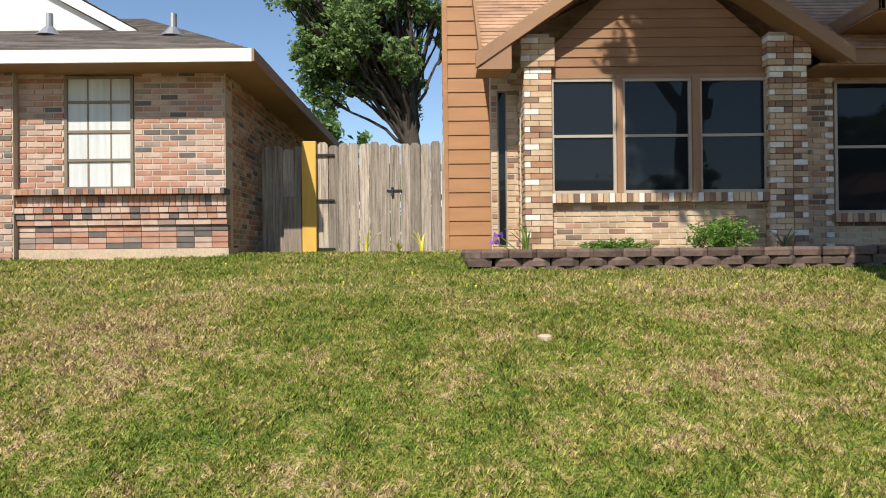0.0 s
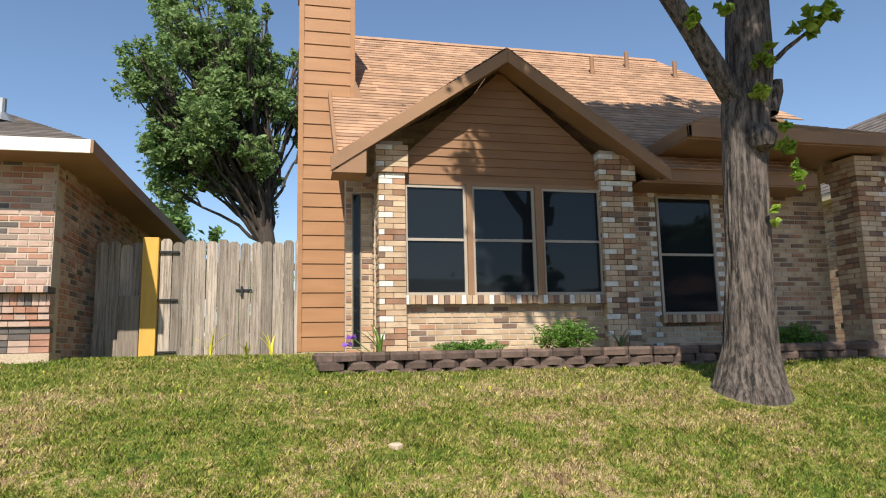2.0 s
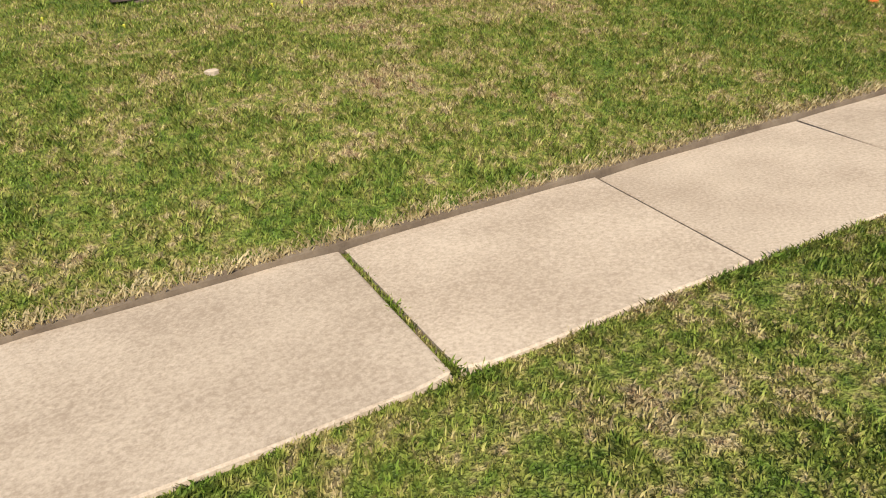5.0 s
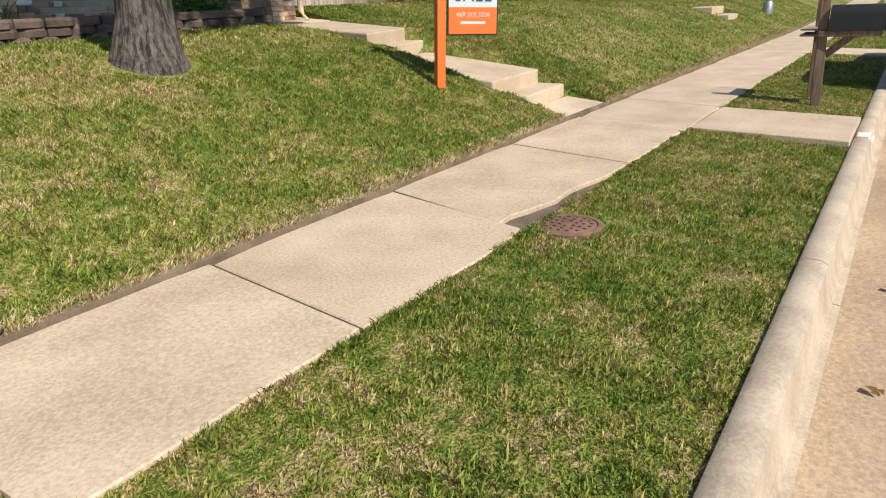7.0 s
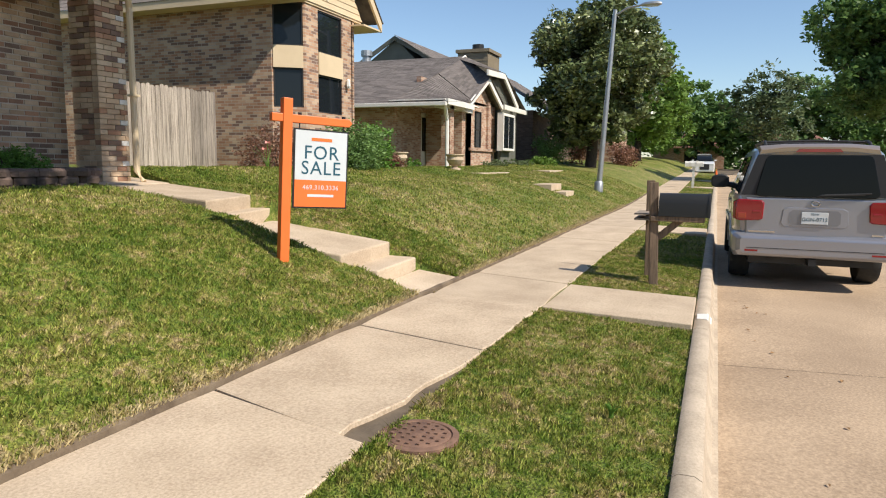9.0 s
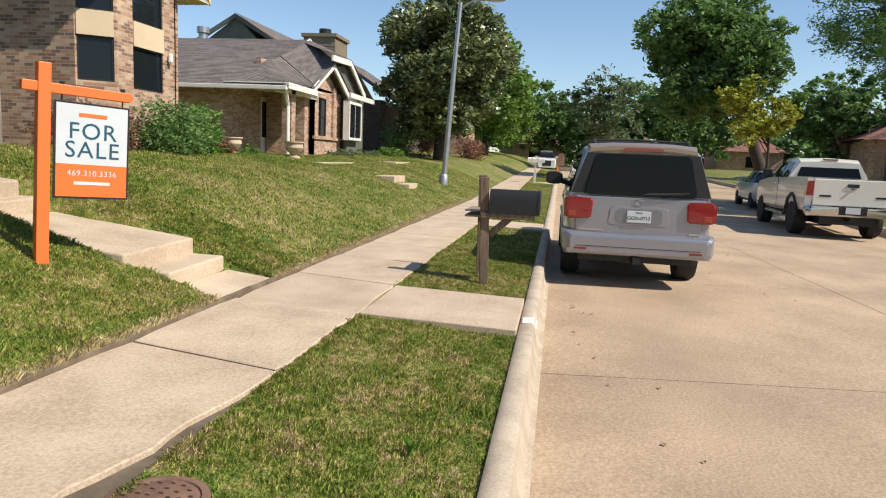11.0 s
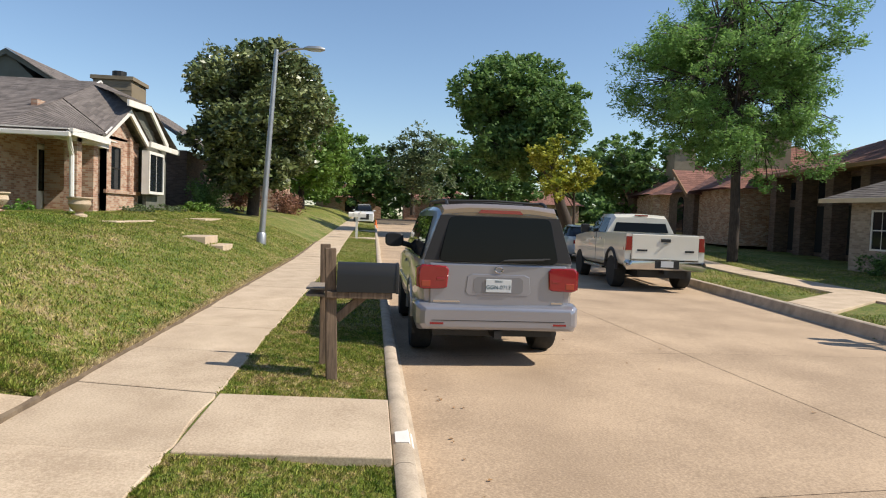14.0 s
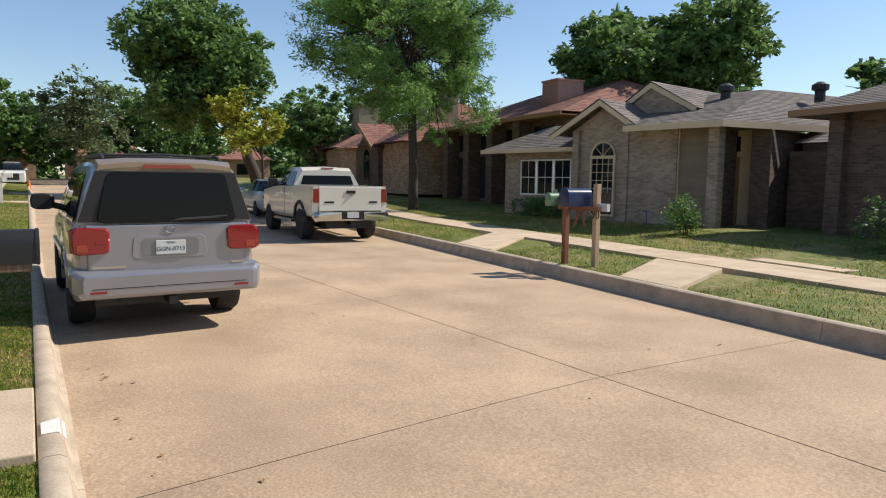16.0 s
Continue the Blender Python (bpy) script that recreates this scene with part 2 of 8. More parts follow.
M_BARK = mat("bark", (0.028, 0.023, 0.02), (0.19, 0.155, 0.13), 0.95, 11, 34, 1.0, stretch=(2.4, 2.4, 0.42), bump_dist=0.04, lo=0.42, hi=0.60, fine_mix=0.45)
M_BARK2 = mat("dark_bark", (0.09, 0.07, 0.055), (0.04, 0.03, 0.025), 0.95, 9, 40, 1.0, stretch=(3, 3, 0.5))
M_GLASS = glass_mat("window_glass", spec=0.36)
M_CURT = mat("curtain", (0.62, 0.64, 0.62), (0.50, 0.52, 0.51), 0.8, 2, 30, 0.3, stretch=(8, 8, 0.5))
M_FRAME = mat("bronze_window_frame", (0.22, 0.17, 0.12), (0.17, 0.13, 0.09), 0.5, 4, 60, 0.1)
M_ALU = mat("pale_window_frame", (0.42, 0.36, 0.29), (0.36, 0.31, 0.25), 0.5, 4, 60, 0.1)
# near-black colour that stands for the shade inside rooms and openings
M_DARK = plain("painted_interior_shade", (0.015, 0.014, 0.013), 0.9)
M_METAL = mat("galvanised_steel", (0.42, 0.43, 0.44), (0.33, 0.34, 0.35), 0.45, 4, 60, 0.05, metal=0.7)
M_BLACK = plain("black_paint", (0.02, 0.02, 0.02), 0.45)
M_RUST = mat("rusty_iron", (0.23, 0.13, 0.085), (0.15, 0.085, 0.06), 0.8, 14, 80, 0.5)
M_OLDWOOD = mat("old_mailbox_post", (0.24, 0.165, 0.11), (0.085, 0.06, 0.042), 0.9, 5, 30, 0.5, stretch=(8, 8, 0.7))
M_ORANGE = plain("orange_sign_paint", (0.80, 0.17, 0.035), 0.45)
M_SIGNW = plain("sign_white", (0.60, 0.63, 0.64), 0.4)
M_NAVY = plain("sign_navy", (0.02, 0.09, 0.13), 0.4)


# ---- geometry helpers ----
class G:
    """Loose geometry that is gathered, then linked as one mesh."""
    def __init__(self):
        self.v, self.f = [], []

    def add(self, vs, fs):
        o = len(self.v)
        self.v += [tuple(p) for p in vs]
        self.f += [tuple(i + o for i in q) for q in fs]
        return self

    def box(self, x0, x1, y0, y1, z0, z1, m=None):
        vs = [Vector((x, y, z)) for x in (x0, x1) for y in (y0, y1) for z in (z0, z1)]
        if m:
            vs = [m @ p for p in vs]
        return self.add(vs, [(0, 1, 3, 2), (4, 6, 7, 5), (0, 4, 5, 1), (2, 3, 7, 6), (0, 2, 6, 4), (1, 5, 7, 3)])

    def prism(self, poly, d):
        """A flat polygon (3D points) pushed along d."""
        k, d = len(poly), Vector(d)
        vs = [Vector(p) for p in poly] + [Vector(p) + d for p in poly]
        fs = [tuple(range(k)), tuple(range(2 * k - 1, k - 1, -1))] + [(i, i + k, (i + 1) % k + k, (i + 1) % k) for i in range(k)]
        return self.add(vs, fs)

    def tube(self, pts, radii, n=10, caps=True):
        pts = [Vector(p) for p in pts]
        vs, fs = [], []
        for i, p in enumerate(pts):
            d = (pts[min(i + 1, len(pts) - 1)] - pts[max(i - 1, 0)]).normalized()
            a = d.orthogonal().normalized() if abs(d.z) > 0.9 else d.cross(Vector((0, 0, 1))).normalized()
            if abs(d.z) > 0.9:
                a = (Vector((1, 0, 0)) - d * d.x).normalized()
            b = d.cross(a)
            r = radii[i] if hasattr(radii, "__len__") else radii
            for k in range(n):
                an = 2 * math.pi * k / n
                vs.append(p + (a * math.cos(an) + b * math.sin(an)) * r)
        for i in range(len(pts) - 1):
            for k in range(n):
                fs.append((i * n + k, i * n + (k + 1) % n, (i + 1) * n + (k + 1) % n, (i + 1) * n + k))
        if caps:
            fs.append(tuple(range(n - 1, -1, -1)))
            fs.append(tuple(range((len(pts) - 1) * n, len(pts) * n)))
        return self.add(vs, fs)

    def lathe(self, prof, at, n=16):
        """prof: (radius, z) from the bottom up."""
        vs, fs = [], []
        for r, z in prof:
            for k in range(n):
                a = 2 * math.pi * k / n
                vs.append((at[0] + r * math.cos(a), at[1] + r * math.sin(a), at[2] + z))
        for i in range(len(prof) - 1):
            for k in range(n):
                fs.append((i * n + k, i * n + (k + 1) % n, (i + 1) * n + (k + 1) % n, (i + 1) * n + k))
        fs += [tuple(range(n - 1, -1, -1)), tuple(range((len(prof) - 1) * n, len(prof) * n))]
        return self.add(vs, fs)

    def loft(self, rings, caps=True):
        n = len(rings[0])
        fs = [(i * n + k, i * n + (k + 1) % n, (i + 1) * n + (k + 1) % n, (i + 1) * n + k) for i in range(len(rings) - 1) for k in range(n)]
        if caps:
            fs += [tuple(range(n - 1, -1, -1)), tuple(range((len(rings) - 1) * n, len(rings) * n))]
        return self.add([p for r in rings for p in r], fs)


def mesh(name, g, m, smooth=False, tf=None):
    me = bpy.data.meshes.new(name)
    vs = [tf @ Vector(p) for p in g.v] if tf else g.v
    me.from_pydata(vs, [], g.f)
    bm = bmesh.new()
    bm.from_mesh(me)
    bmesh.ops.recalc_face_normals(bm, faces=bm.faces)
    bm.to_mesh(me)
    bm.free()
    me.materials.append(m)
    if smooth:
        for p in me.polygons:
            p.use_smooth = True
        me.set_sharp_from_angle(angle=radians(40))
    return me


def thing(name, at, label, category, group="", kind="", rz=0):
    ob = new(name)
    ob.empty_display_size = 0.2
    ob.matrix_basis = pose(*at, 0, 0, rz)
    return tagged(ob, label, category, group, kind)


def part(name, g, m, parent, label="", smooth=False, bevel=0.0, tf=None):
    ob = new(name, g if isinstance(g, bpy.types.Mesh) else mesh(name, g, m, smooth, tf))
    if parent is not None:
        ob.parent = parent
        base = parent.matrix_basis if parent.parent is None else parent.parent.matrix_basis
        ob.matrix_parent_inverse = base.inverted() if parent.parent is None else Matrix()
    if bevel:
        b = ob.modifiers.new("bevel", "BEVEL")
        b.width, b.segments, b.limit_method = bevel, 2, "ANGLE"
    if label:
        ob["label"] = label
    return ob


def solo(name, g, m, label, category="", group="", kind="", smooth=False, bevel=0.0, tf=None):
    return tagged(part(name, g, m, None, "", smooth, bevel, tf), label, category, group, kind)


def lerp(a, b, f):
    return Vector(a) * (1 - f) + Vector(b) * f


def shingles(A, B, C, D, course=0.145, tab=0.33, thick=0.012):
    """Lapped shingle courses between the eave A-B and the ridge D-C."""
    g = G()
    A, B, C, D = map(Vector, (A, B, C, D))
    nrm = (B - A).cross(D - A)
    if nrm.length < 1e-6:
        nrm = (B - A).cross(C - A)
    nrm.normalize()
    if nrm.z < 0:
        nrm = -nrm
    rows = max(1, int(max((D - A).length, (C - B).length) / course))
    rnd = random.Random(rows)
    for i in range(rows):
        l0, r0, l1, r1 = lerp(A, D, i / rows), lerp(B, C, i / rows), lerp(A, D, min(1, (i + 1.15) / rows)), lerp(B, C, min(1, (i + 1.15) / rows))
        w = (r0 - l0).length
        k = max(1, round(w / tab))
        cuts = [0] + [min(0.999, (j + rnd.uniform(-0.2, 0.2)) / k) for j in range(1, k)] + [1]
        for a, b in zip(cuts, cuts[1:]):
            lift = nrm * (thick + rnd.uniform(0, 0.005))
            p = [lerp(l0, r0, a), lerp(l0, r0, b), lerp(l1, r1, b), lerp(l1, r1, a)]
            q = [p[0] + lift, p[1] + lift, p[2] + nrm * 0.003, p[3] + nrm * 0.003]
            g.add(p + q, [(4, 5, 6, 7), (0, 1, 5, 4), (0, 4, 7, 3), (1, 2, 6, 5)])
    return g


def roof_part(name, g, m, parent, tf=None):
    ob = part(name, g, m, parent, tf=tf)
    ob["kind"] = "stuff"
    return ob


def lap_parts(A, B, C, D, step, m, parent, name="board", out=(0, -1, 0)):
    """The same boards, each an object of its own."""
    g = lap(A, B, C, D, step, out=out)
    for i in range(0, len(g.v), 8):
        b = G()
        b.v, b.f = g.v[i:i + 8], [(4, 5, 6, 7), (0, 1, 5, 4), (0, 4, 7, 3), (1, 2, 6, 5), (3, 7, 6, 2)]
        part(name, b, m, parent)


def lap(A, B, C, D, step=0.2, thick=0.018, out=(0, -1, 0)):
    """Lapped boards between the bottom line A-B and the top line D-C."""
    g = G()
    out = Vector(out)
    A, B, C, D = map(Vector, (A, B, C, D))
    rows = max(1, round(max((D - A).length, (C - B).length) / step))
    for i in range(rows):
        l0, r0, l1, r1 = lerp(A, D, i / rows), lerp(B, C, i / rows), lerp(A, D, (i + 1) / rows), lerp(B, C, (i + 1) / rows)
        g.add([l0, r0, r1, l1, l0 + out * thick, r0 + out * thick, r1 + out * 0.003, l1 + out * 0.003],
              [(4, 5, 6, 7), (0, 1, 5, 4), (0, 4, 7, 3), (1, 2, 6, 5), (3, 7, 6, 2)])
    return g


BRICK_L, BRICK_H = 0.203, 0.0677


def brick_cells(u0, u1, z0, z1, holes=(), seed=1, l=BRICK_L, h=BRICK_H):
    """Running-bond cells (u0, u1, z0, z1) of a wall panel, cut round holes."""
    rnd, out = random.Random(seed), []
    rows = max(1, round((z1 - z0) / h))
    hh = (z1 - z0) / rows
    for i in range(rows):
        za, zb = z0 + i * hh, z0 + (i + 1) * hh
        spans = [(u0, u1)]
        for a, b, c, d in holes:
            if c < zb - 0.02 and d > za + 0.02:
                spans = [s for p, q in spans for s in ((p, min(q, a)), (max(p, b), q)) if s[1] - s[0] > 0.02]
        for p, q in spans:
            x = p - (l / 2 if i % 2 else 0)
            while x < q - 0.02:
                a, b = max(p, x), min(q, x + l)
                if b - a > 0.03:
                    out.append((a, b, za, zb))
                x += l
    return out


def bricks(cells, place, depth=0.05, gap=0.005):
    """place(u, d, z): a point of the wall, d metres out of it."""
    g = G()
    rnd = random.Random(len(cells))
    for a, b, za, zb in cells:
        d = depth + rnd.uniform(-0.003, 0.003)
        a, b, za, zb = a + gap, b - gap, za + gap, zb - gap
        e = 0.004
        vs = [place(a, 0, za), place(b, 0, za), place(b, 0, zb), place(a, 0, zb), place(a + e, d, za + e), place(b - e, d, za + e), place(b - e, d, zb - e), place(a + e, d, zb - e)]
        g.add(vs, [(4, 5, 6, 7), (0, 1, 5, 4), (1, 2, 6, 5), (2, 3, 7, 6), (3, 0, 4, 7)])
    return g


# ---- ground ----
def rise(x):
    """The street climbs gently beyond the parked cars."""
    t = max(0.0, x - 22)
    return 0.018 * t * min(1.0, t / 10) if x < 90 else 0.018 * 68


PROFILE = [(3.04, 0.03), (3.5, 0.19), (4.08, 0.42), (4.75, 0.66), (5.45, 0.86), (6.2, 0.98), (7.1, 1.05), (8.2, 1.22), (9.4, 1.22), (14, 1.22)]


def far_y(x):
    """The far kerb's line."""
    return -7.25 - 0.115 * (min(x, 45) - 7) if x > -10 else -5.3


def far_v(x, y):
    return (far_y(x) - y) * 0.993


WALK = [([(7.30, 3.06), (8.45, 3.06), (8.42, 3.56), (7.35, 3.52)], 0.035, 0.10, 0.2, "landing"),
        ([(7.25, 3.50), (8.37, 3.57), (8.39, 3.95), (7.20, 3.90)], 0.25, 0.25, 0.3, "step"),
        ([(7.10, 3.84), (8.40, 3.93), (8.25, 5.50), (7.00, 5.25)], 0.41, 0.62, 0.32, "walk_slab"),
        ([(6.98, 5.20), (8.22, 5.52), (8.16, 5.80), (6.95, 5.45)], 0.775, 0.775, 0.35, "step"),
        ([(6.88, 5.36), (8.13, 5.75), (8.35, 7.25), (7.15, 7.25)], 0.935, 1.04, 0.35, "walk_slab"),
        ([(7.15, 7.27), (8.36, 7.27), (9.3, 9.6), (7.9, 9.6)], 1.05, 1.15, 0.3, "walk_slab")]


def walk_top(x, y, grow=0.0):
    """The height of the front walk at a place, or None beside it."""
    for q, za, zb, dep, nm in WALK:
        if q[0][1] - 0.1 <= y <= max(q[2][1], q[3][1]):
            f = min(1, max(0, (y - q[0][1]) / (q[3][1] - q[0][1])))
            g_ = min(1, max(0, (y - q[1][1]) / (q[2][1] - q[1][1])))
            if q[0][0] + (q[3][0] - q[0][0]) * f - grow < x < q[1][0] + (q[2][0] - q[1][0]) * g_ + grow:
                return za + (zb - za) * f
    return None


def ground_z(x, y):
    top = walk_top(x, y) if 6.5 < x < 9.5 and y > 3.04 else None
    return min(top - 0.07, lawn_z(x, y)) if top is not None else lawn_z(x, y)


def lawn_z(x, y):
    r = rise(x)
    if y >= 3.04:
        z = PROFILE[-1][1]
        for (a, p), (b, q) in zip(PROFILE, PROFILE[1:]):
            if a <= y < b:
                f = (y - a) / (b - a)
                z = p + (q - p) * f
        return z + r + 0.025 * noise.noise((x * 0.7, y * 0.7, 0)) * min(1, (y - 3.04))
    if y > 1.82:
        return -0.09 + r
    if y > 0.42:
        return -0.10 + 0.09 * (y - 0.42) / 1.4 + r + 0.012 * noise.noise((x * 2, y * 2, 3))
    v = far_v(x, y)
    if v < 0:
        return -0.55 + r
    if v < 2.2:
        return -0.13 + 0.04 * v + r
    if v < 3.5:
        return -0.12 + r
    return min(0.18, -0.03 + 0.06 * (v - 3.5)) + r


xs = sorted(set([-400, -150, -60, -30] + [x * 0.5 for x in range(-30, 70)] + [6.8 + 0.06 * i for i in range(45)] + [35 + 3 * i for i in range(30)] + [150, 250, 500, 1200]))
ys = sorted(set([-900, -300, -120, -60, -40, -30, -25] + [-22 + 0.5 * i for i in range(45)] + [0.419, 0.421, 1.819, 1.821, 3.039, 3.041] + [0.42 + 0.1 * i for i in range(1, 100)] + [14, 18, 25, 40, 90, 300, 900]))
g = G()
g.add([(x, y, ground_z(x, y)) for x in xs for y in ys], [(i * len(ys) + j, (i + 1) * len(ys) + j, (i + 1) * len(ys) + j + 1, i * len(ys) + j + 1) for i in range(len(xs) - 1) for j in range(len(ys) - 1)])
solo("ground", g, M_TURF, "patchy lawn turf, green with dry straw-coloured spots", "lawn", kind="structure", smooth=True)


def road_z(x, y):
    f = min(1.0, max(0.0, (0.26 - y) / (0.26 - far_y(x))))
    return -0.292 + 0.025 * math.sin(math.pi * f) + rise(x)


road = thing("road", (0, -3.6, -0.2), "worn tan concrete street with dark straight joints", "road", kind="structure")
g = G()
rx = [-60, -30] + [-15 + 2.5 * i for i in range(45)] + [110, 130]
g.add([(x, y, road_z(x, y) - 0.012) for x in rx for y in (0.26, -2, -3.6, -5.5, far_y(x))],
      [(i * 5 + j, (i + 1) * 5 + j, (i + 1) * 5 + j + 1, i * 5 + j + 1) for i in range(len(rx) - 1) for j in range(4)])
part("road_bed", g, M_JOINT, road)
JX = [-10.8 + 4.57 * i for i in range(20)]
for a, b in zip(JX, JX[1:]):
    for side in (0, 1):
        g = G()
        cols, rows_ = 4, 4
        for i in range(cols + 1):
            x = a + 0.004 + (b - a - 0.008) * i / cols
            mid = -3.95 + 0.035 * (min(x, 25) - 5)
            y0, y1 = ((0.26, mid + 0.006) if side == 0 else (mid - 0.006, far_y(x)))
            for j in range(rows_ + 1):
                y = y0 + (y1 - y0) * j / rows_
                g.v.append((x - 0.1 * max(0, y + 3.7), y, road_z(x, y)))
        nn = rows_ + 1
        g.f += [(i * nn + j, (i + 1) * nn + j, (i + 1) * nn + j + 1, i * nn + j + 1) for i in range(cols) for j in range(rows_)]
        part("road_slab", g, M_ROAD, road)


def kerb(name, line, side, label):
    """A rolled kerb with a gutter lip; side: +1 where the strip lies towards +y."""
    k = thing(name, (line[0][0], line[0][1], -0.2), label, "kerb", kind="structure")
    prof = [(0.0, -0.30), (0.0, -0.075), (0.03, -0.055), (0.10, -0.055), (0.135, -0.075), (0.155, -0.215), (0.18, -0.278), (0.215, -0.284), (0.215, -0.34)]
    for (x0, y0), (x1, y1) in zip(line, line[1:]):
        g = G()
        rings = []
        for f in (0.0, 0.33, 0.66, 1.0):
            x = x0 + 0.004 + (x1 - x0 - 0.008) * f
            y = y0 + (y1 - y0) * f
            w = 0.004 * noise.noise((x * 0.9, side, 0))
            rings.append([(x, y - side * (d + w), z + rise(x)) for d, z in prof])
        g.loft(rings)
        part("kerb_stone", g, M_CURB, k, smooth=True)


kerb("curb_1", [(x, 0.44) for x in [-14 + 3.05 * i for i in range(28)]], 1, "pale worn concrete kerb along the grass strip")
kerb("curb_2", [(x, far_y(x)) for x in [-14 + 3.05 * i for i in range(28)]], -1, "grey concrete kerb across the street")
g = G()
for x in (7.72,):
    g.add([(x, 0.33, -0.0535), (x + 0.30, 0.33, -0.0535), (x + 0.30, 0.29, -0.1), (x, 0.29, -0.1)], [(0, 1, 2, 3)])
    g.add([(x, 0.42, -0.0515), (x + 0.22, 0.42, -0.0515), (x + 0.26, 0.33, -0.0515), (x, 0.33, -0.0515)], [(0, 1, 2, 3)])
solo("curb_paint", g, M_WHITE, "worn white paint mark on the kerb", "paint mark", kind="structure")

# sidewalk: slabs between joints that are slightly askew; one slab has a broken edge
walk_ = thing("sidewalk", (0, 2.43, 0), "pale tan concrete sidewalk slabs with dark joints", "sidewalk", kind="structure")
JL = [-11.3, -9.7, -8.2, -6.6, -5.0, -3.5, -1.95, -0.40, 1.187, 2.668, 4.243, 6.02, 7.55, 9.05]
JR = [-11.3, -9.7, -8.2, -6.6, -5.0, -3.5, -1.95, -0.41, 1.182, 2.489, 3.937, 5.718, 7.37, 8.73]
while JL[-1] < 90:
    JL.append(JL[-1] + 1.53)
    JR.append(JR[-1] + 1.53 + (0.02 if JR[-1] < 15 else 0))
rnd = random.Random(4)
for i in range(len(JL) - 1):
    gp = 0.016 if abs(JL[i] - 1.187) < 0.01 else 0.013
    ge = 0.016 if abs(JL[i + 1] - 1.187) < 0.01 else 0.013
    tilt, up = rnd.uniform(-0.006, 0.006), rnd.uniform(-0.006, 0.004)
    left = [(JL[i] + gp + (JL[i + 1] - ge - JL[i] - gp) * k / 6, 3.04 + 0.012 * noise.noise((JL[i] + k, 5, 0)) - (0.02 if k in (0, 6) else 0)) for k in range(7)]
    right = []
    for k in range(13):
        x = JR[i] + gp + (JR[i + 1] - ge - JR[i] - gp) * k / 12
        y = 1.82 + 0.03 * noise.noise((x * 1.3, 9, 0)) + (0.025 if k in (0, 12) else 0)
        if 3.9 < JR[i] < 4.0:
            y = 1.83 + 0.20 * math.exp(-((x - 4.02) / 0.17) ** 2) + 0.10 * math.exp(-((x - 4.30) / 0.14) ** 2) + 0.09 * math.exp(-((x - 4.75) / 0.38) ** 2)
        right.append((x, y))
    ring = right + left[::-1]
    xm = (JL[i] + JL[i + 1]) / 2
    poly = [(x, y, -0.1 + rise(x)) for x, y in ring]
    g = G()
    k = len(ring)
    top = [(x, y, up + tilt * (x - xm) + rise(x)) for x, y in ring]
    inner = [(x + (xm - x) * 0.012, y + (2.43 - y) * 0.015, z + 0.006) for x, y, z in top]
    g.add(poly + top + inner, [(a, (a + 1) % k, (a + 1) % k + k, a + k) for a in range(k)] + [(a + k, (a + 1) % k + k, (a + 1) % k + 2 * k, a + 2 * k) for a in range(k)] + [tuple(range(2 * k, 3 * k))])
    part("sidewalk_slab", g, M_CONC, walk_)
# strip pad from the kerb to the sidewalk, and further ones
for a, b in ((7.37, 8.73), (15.9, 17.3), (38, 40), (47, 49)):
    g = G()
    g.prism([(a + 0.01, 0.45, -0.035 + rise(a)), (b - 0.01, 0.45, -0.035 + rise(a)), (b - 0.01, 1.80, 0.004 + rise(a)), (a + 0.01, 1.80, 0.004 + rise(a))][::-1], (0, 0, -0.12))
    part("strip_pad", g, M_CONC, walk_, bevel=0.01)
g = G()
for a, b in zip(JL, JL[1:]):
    g.box(a, b, 1.86, 3.0, -0.11 + rise(a), -0.03 + rise(a))
part("joint_fill", g, M_JOINT, walk_)
# dirt patch beside the broken edge and bare soil along the lawn edge
g = G()
pts = [(3.92, 1.84), (4.10, 1.80), (4.34, 1.76), (4.62, 1.75), (5.05, 1.755), (5.4, 1.77), (5.68, 1.86), (5.0, 2.0), (4.45, 2.06), (4.0, 2.06)]
g.add([(x, y, -0.022) for x, y in pts], [tuple(range(len(pts)))])
part("bare_dirt", g, M_JOINT, walk_)
g = G()
rnd = random.Random(8)
ex = [-12 + 0.12 * i for i in range(380)]
g.add([p for x in ex for p in ((x, 3.034, -0.02 + rise(x)), (x, 3.040, 0.030 + rise(x)), (x, 3.066 + 0.02 * noise.noise((x * 3, 0, 7)), 0.046 + rise(x)))], [(3 * i + k, 3 * i + 3 + k, 3 * i + 4 + k, 3 * i + 1 + k) for i in range(len(ex) - 1) for k in (0, 1)])
part("lawn_edge_soil", g, M_SOIL, walk_)

# meter cover in the strip
cov = thing("meter_cover", (4.14, 1.645, 0), "round rusty iron utility cover sunk in the grass", "manhole cover")
part("ring", G().lathe([(0.205, -0.10), (0.205, -0.005), (0.196, 0.0), (0.172, 0.0), (0.167, -0.008)], (4.14, 1.645, -0.004), 28), M_RUST, cov, smooth=True)
part("lid", G().lathe([(0.163, -0.06), (0.163, -0.004), (0.158, 0.0), (0.0, 0.001)], (4.14, 1.645, -0.004), 28), M_RUST, cov, smooth=True)
g = G()
for r in (0.05, 0.09, 0.135):
    for k in range(int(r * 120)):
        a = k * 2 * math.pi / int(r * 120)
        g.box(4.14 + r * math.cos(a) - 0.008, 4.14 + r * math.cos(a) + 0.008, 1.645 + r * math.sin(a) - 0.008, 1.645 + r * math.sin(a) + 0.008, 0, 0.005)
tagged(part("studs", g, M_RUST, cov), kind="stuff")

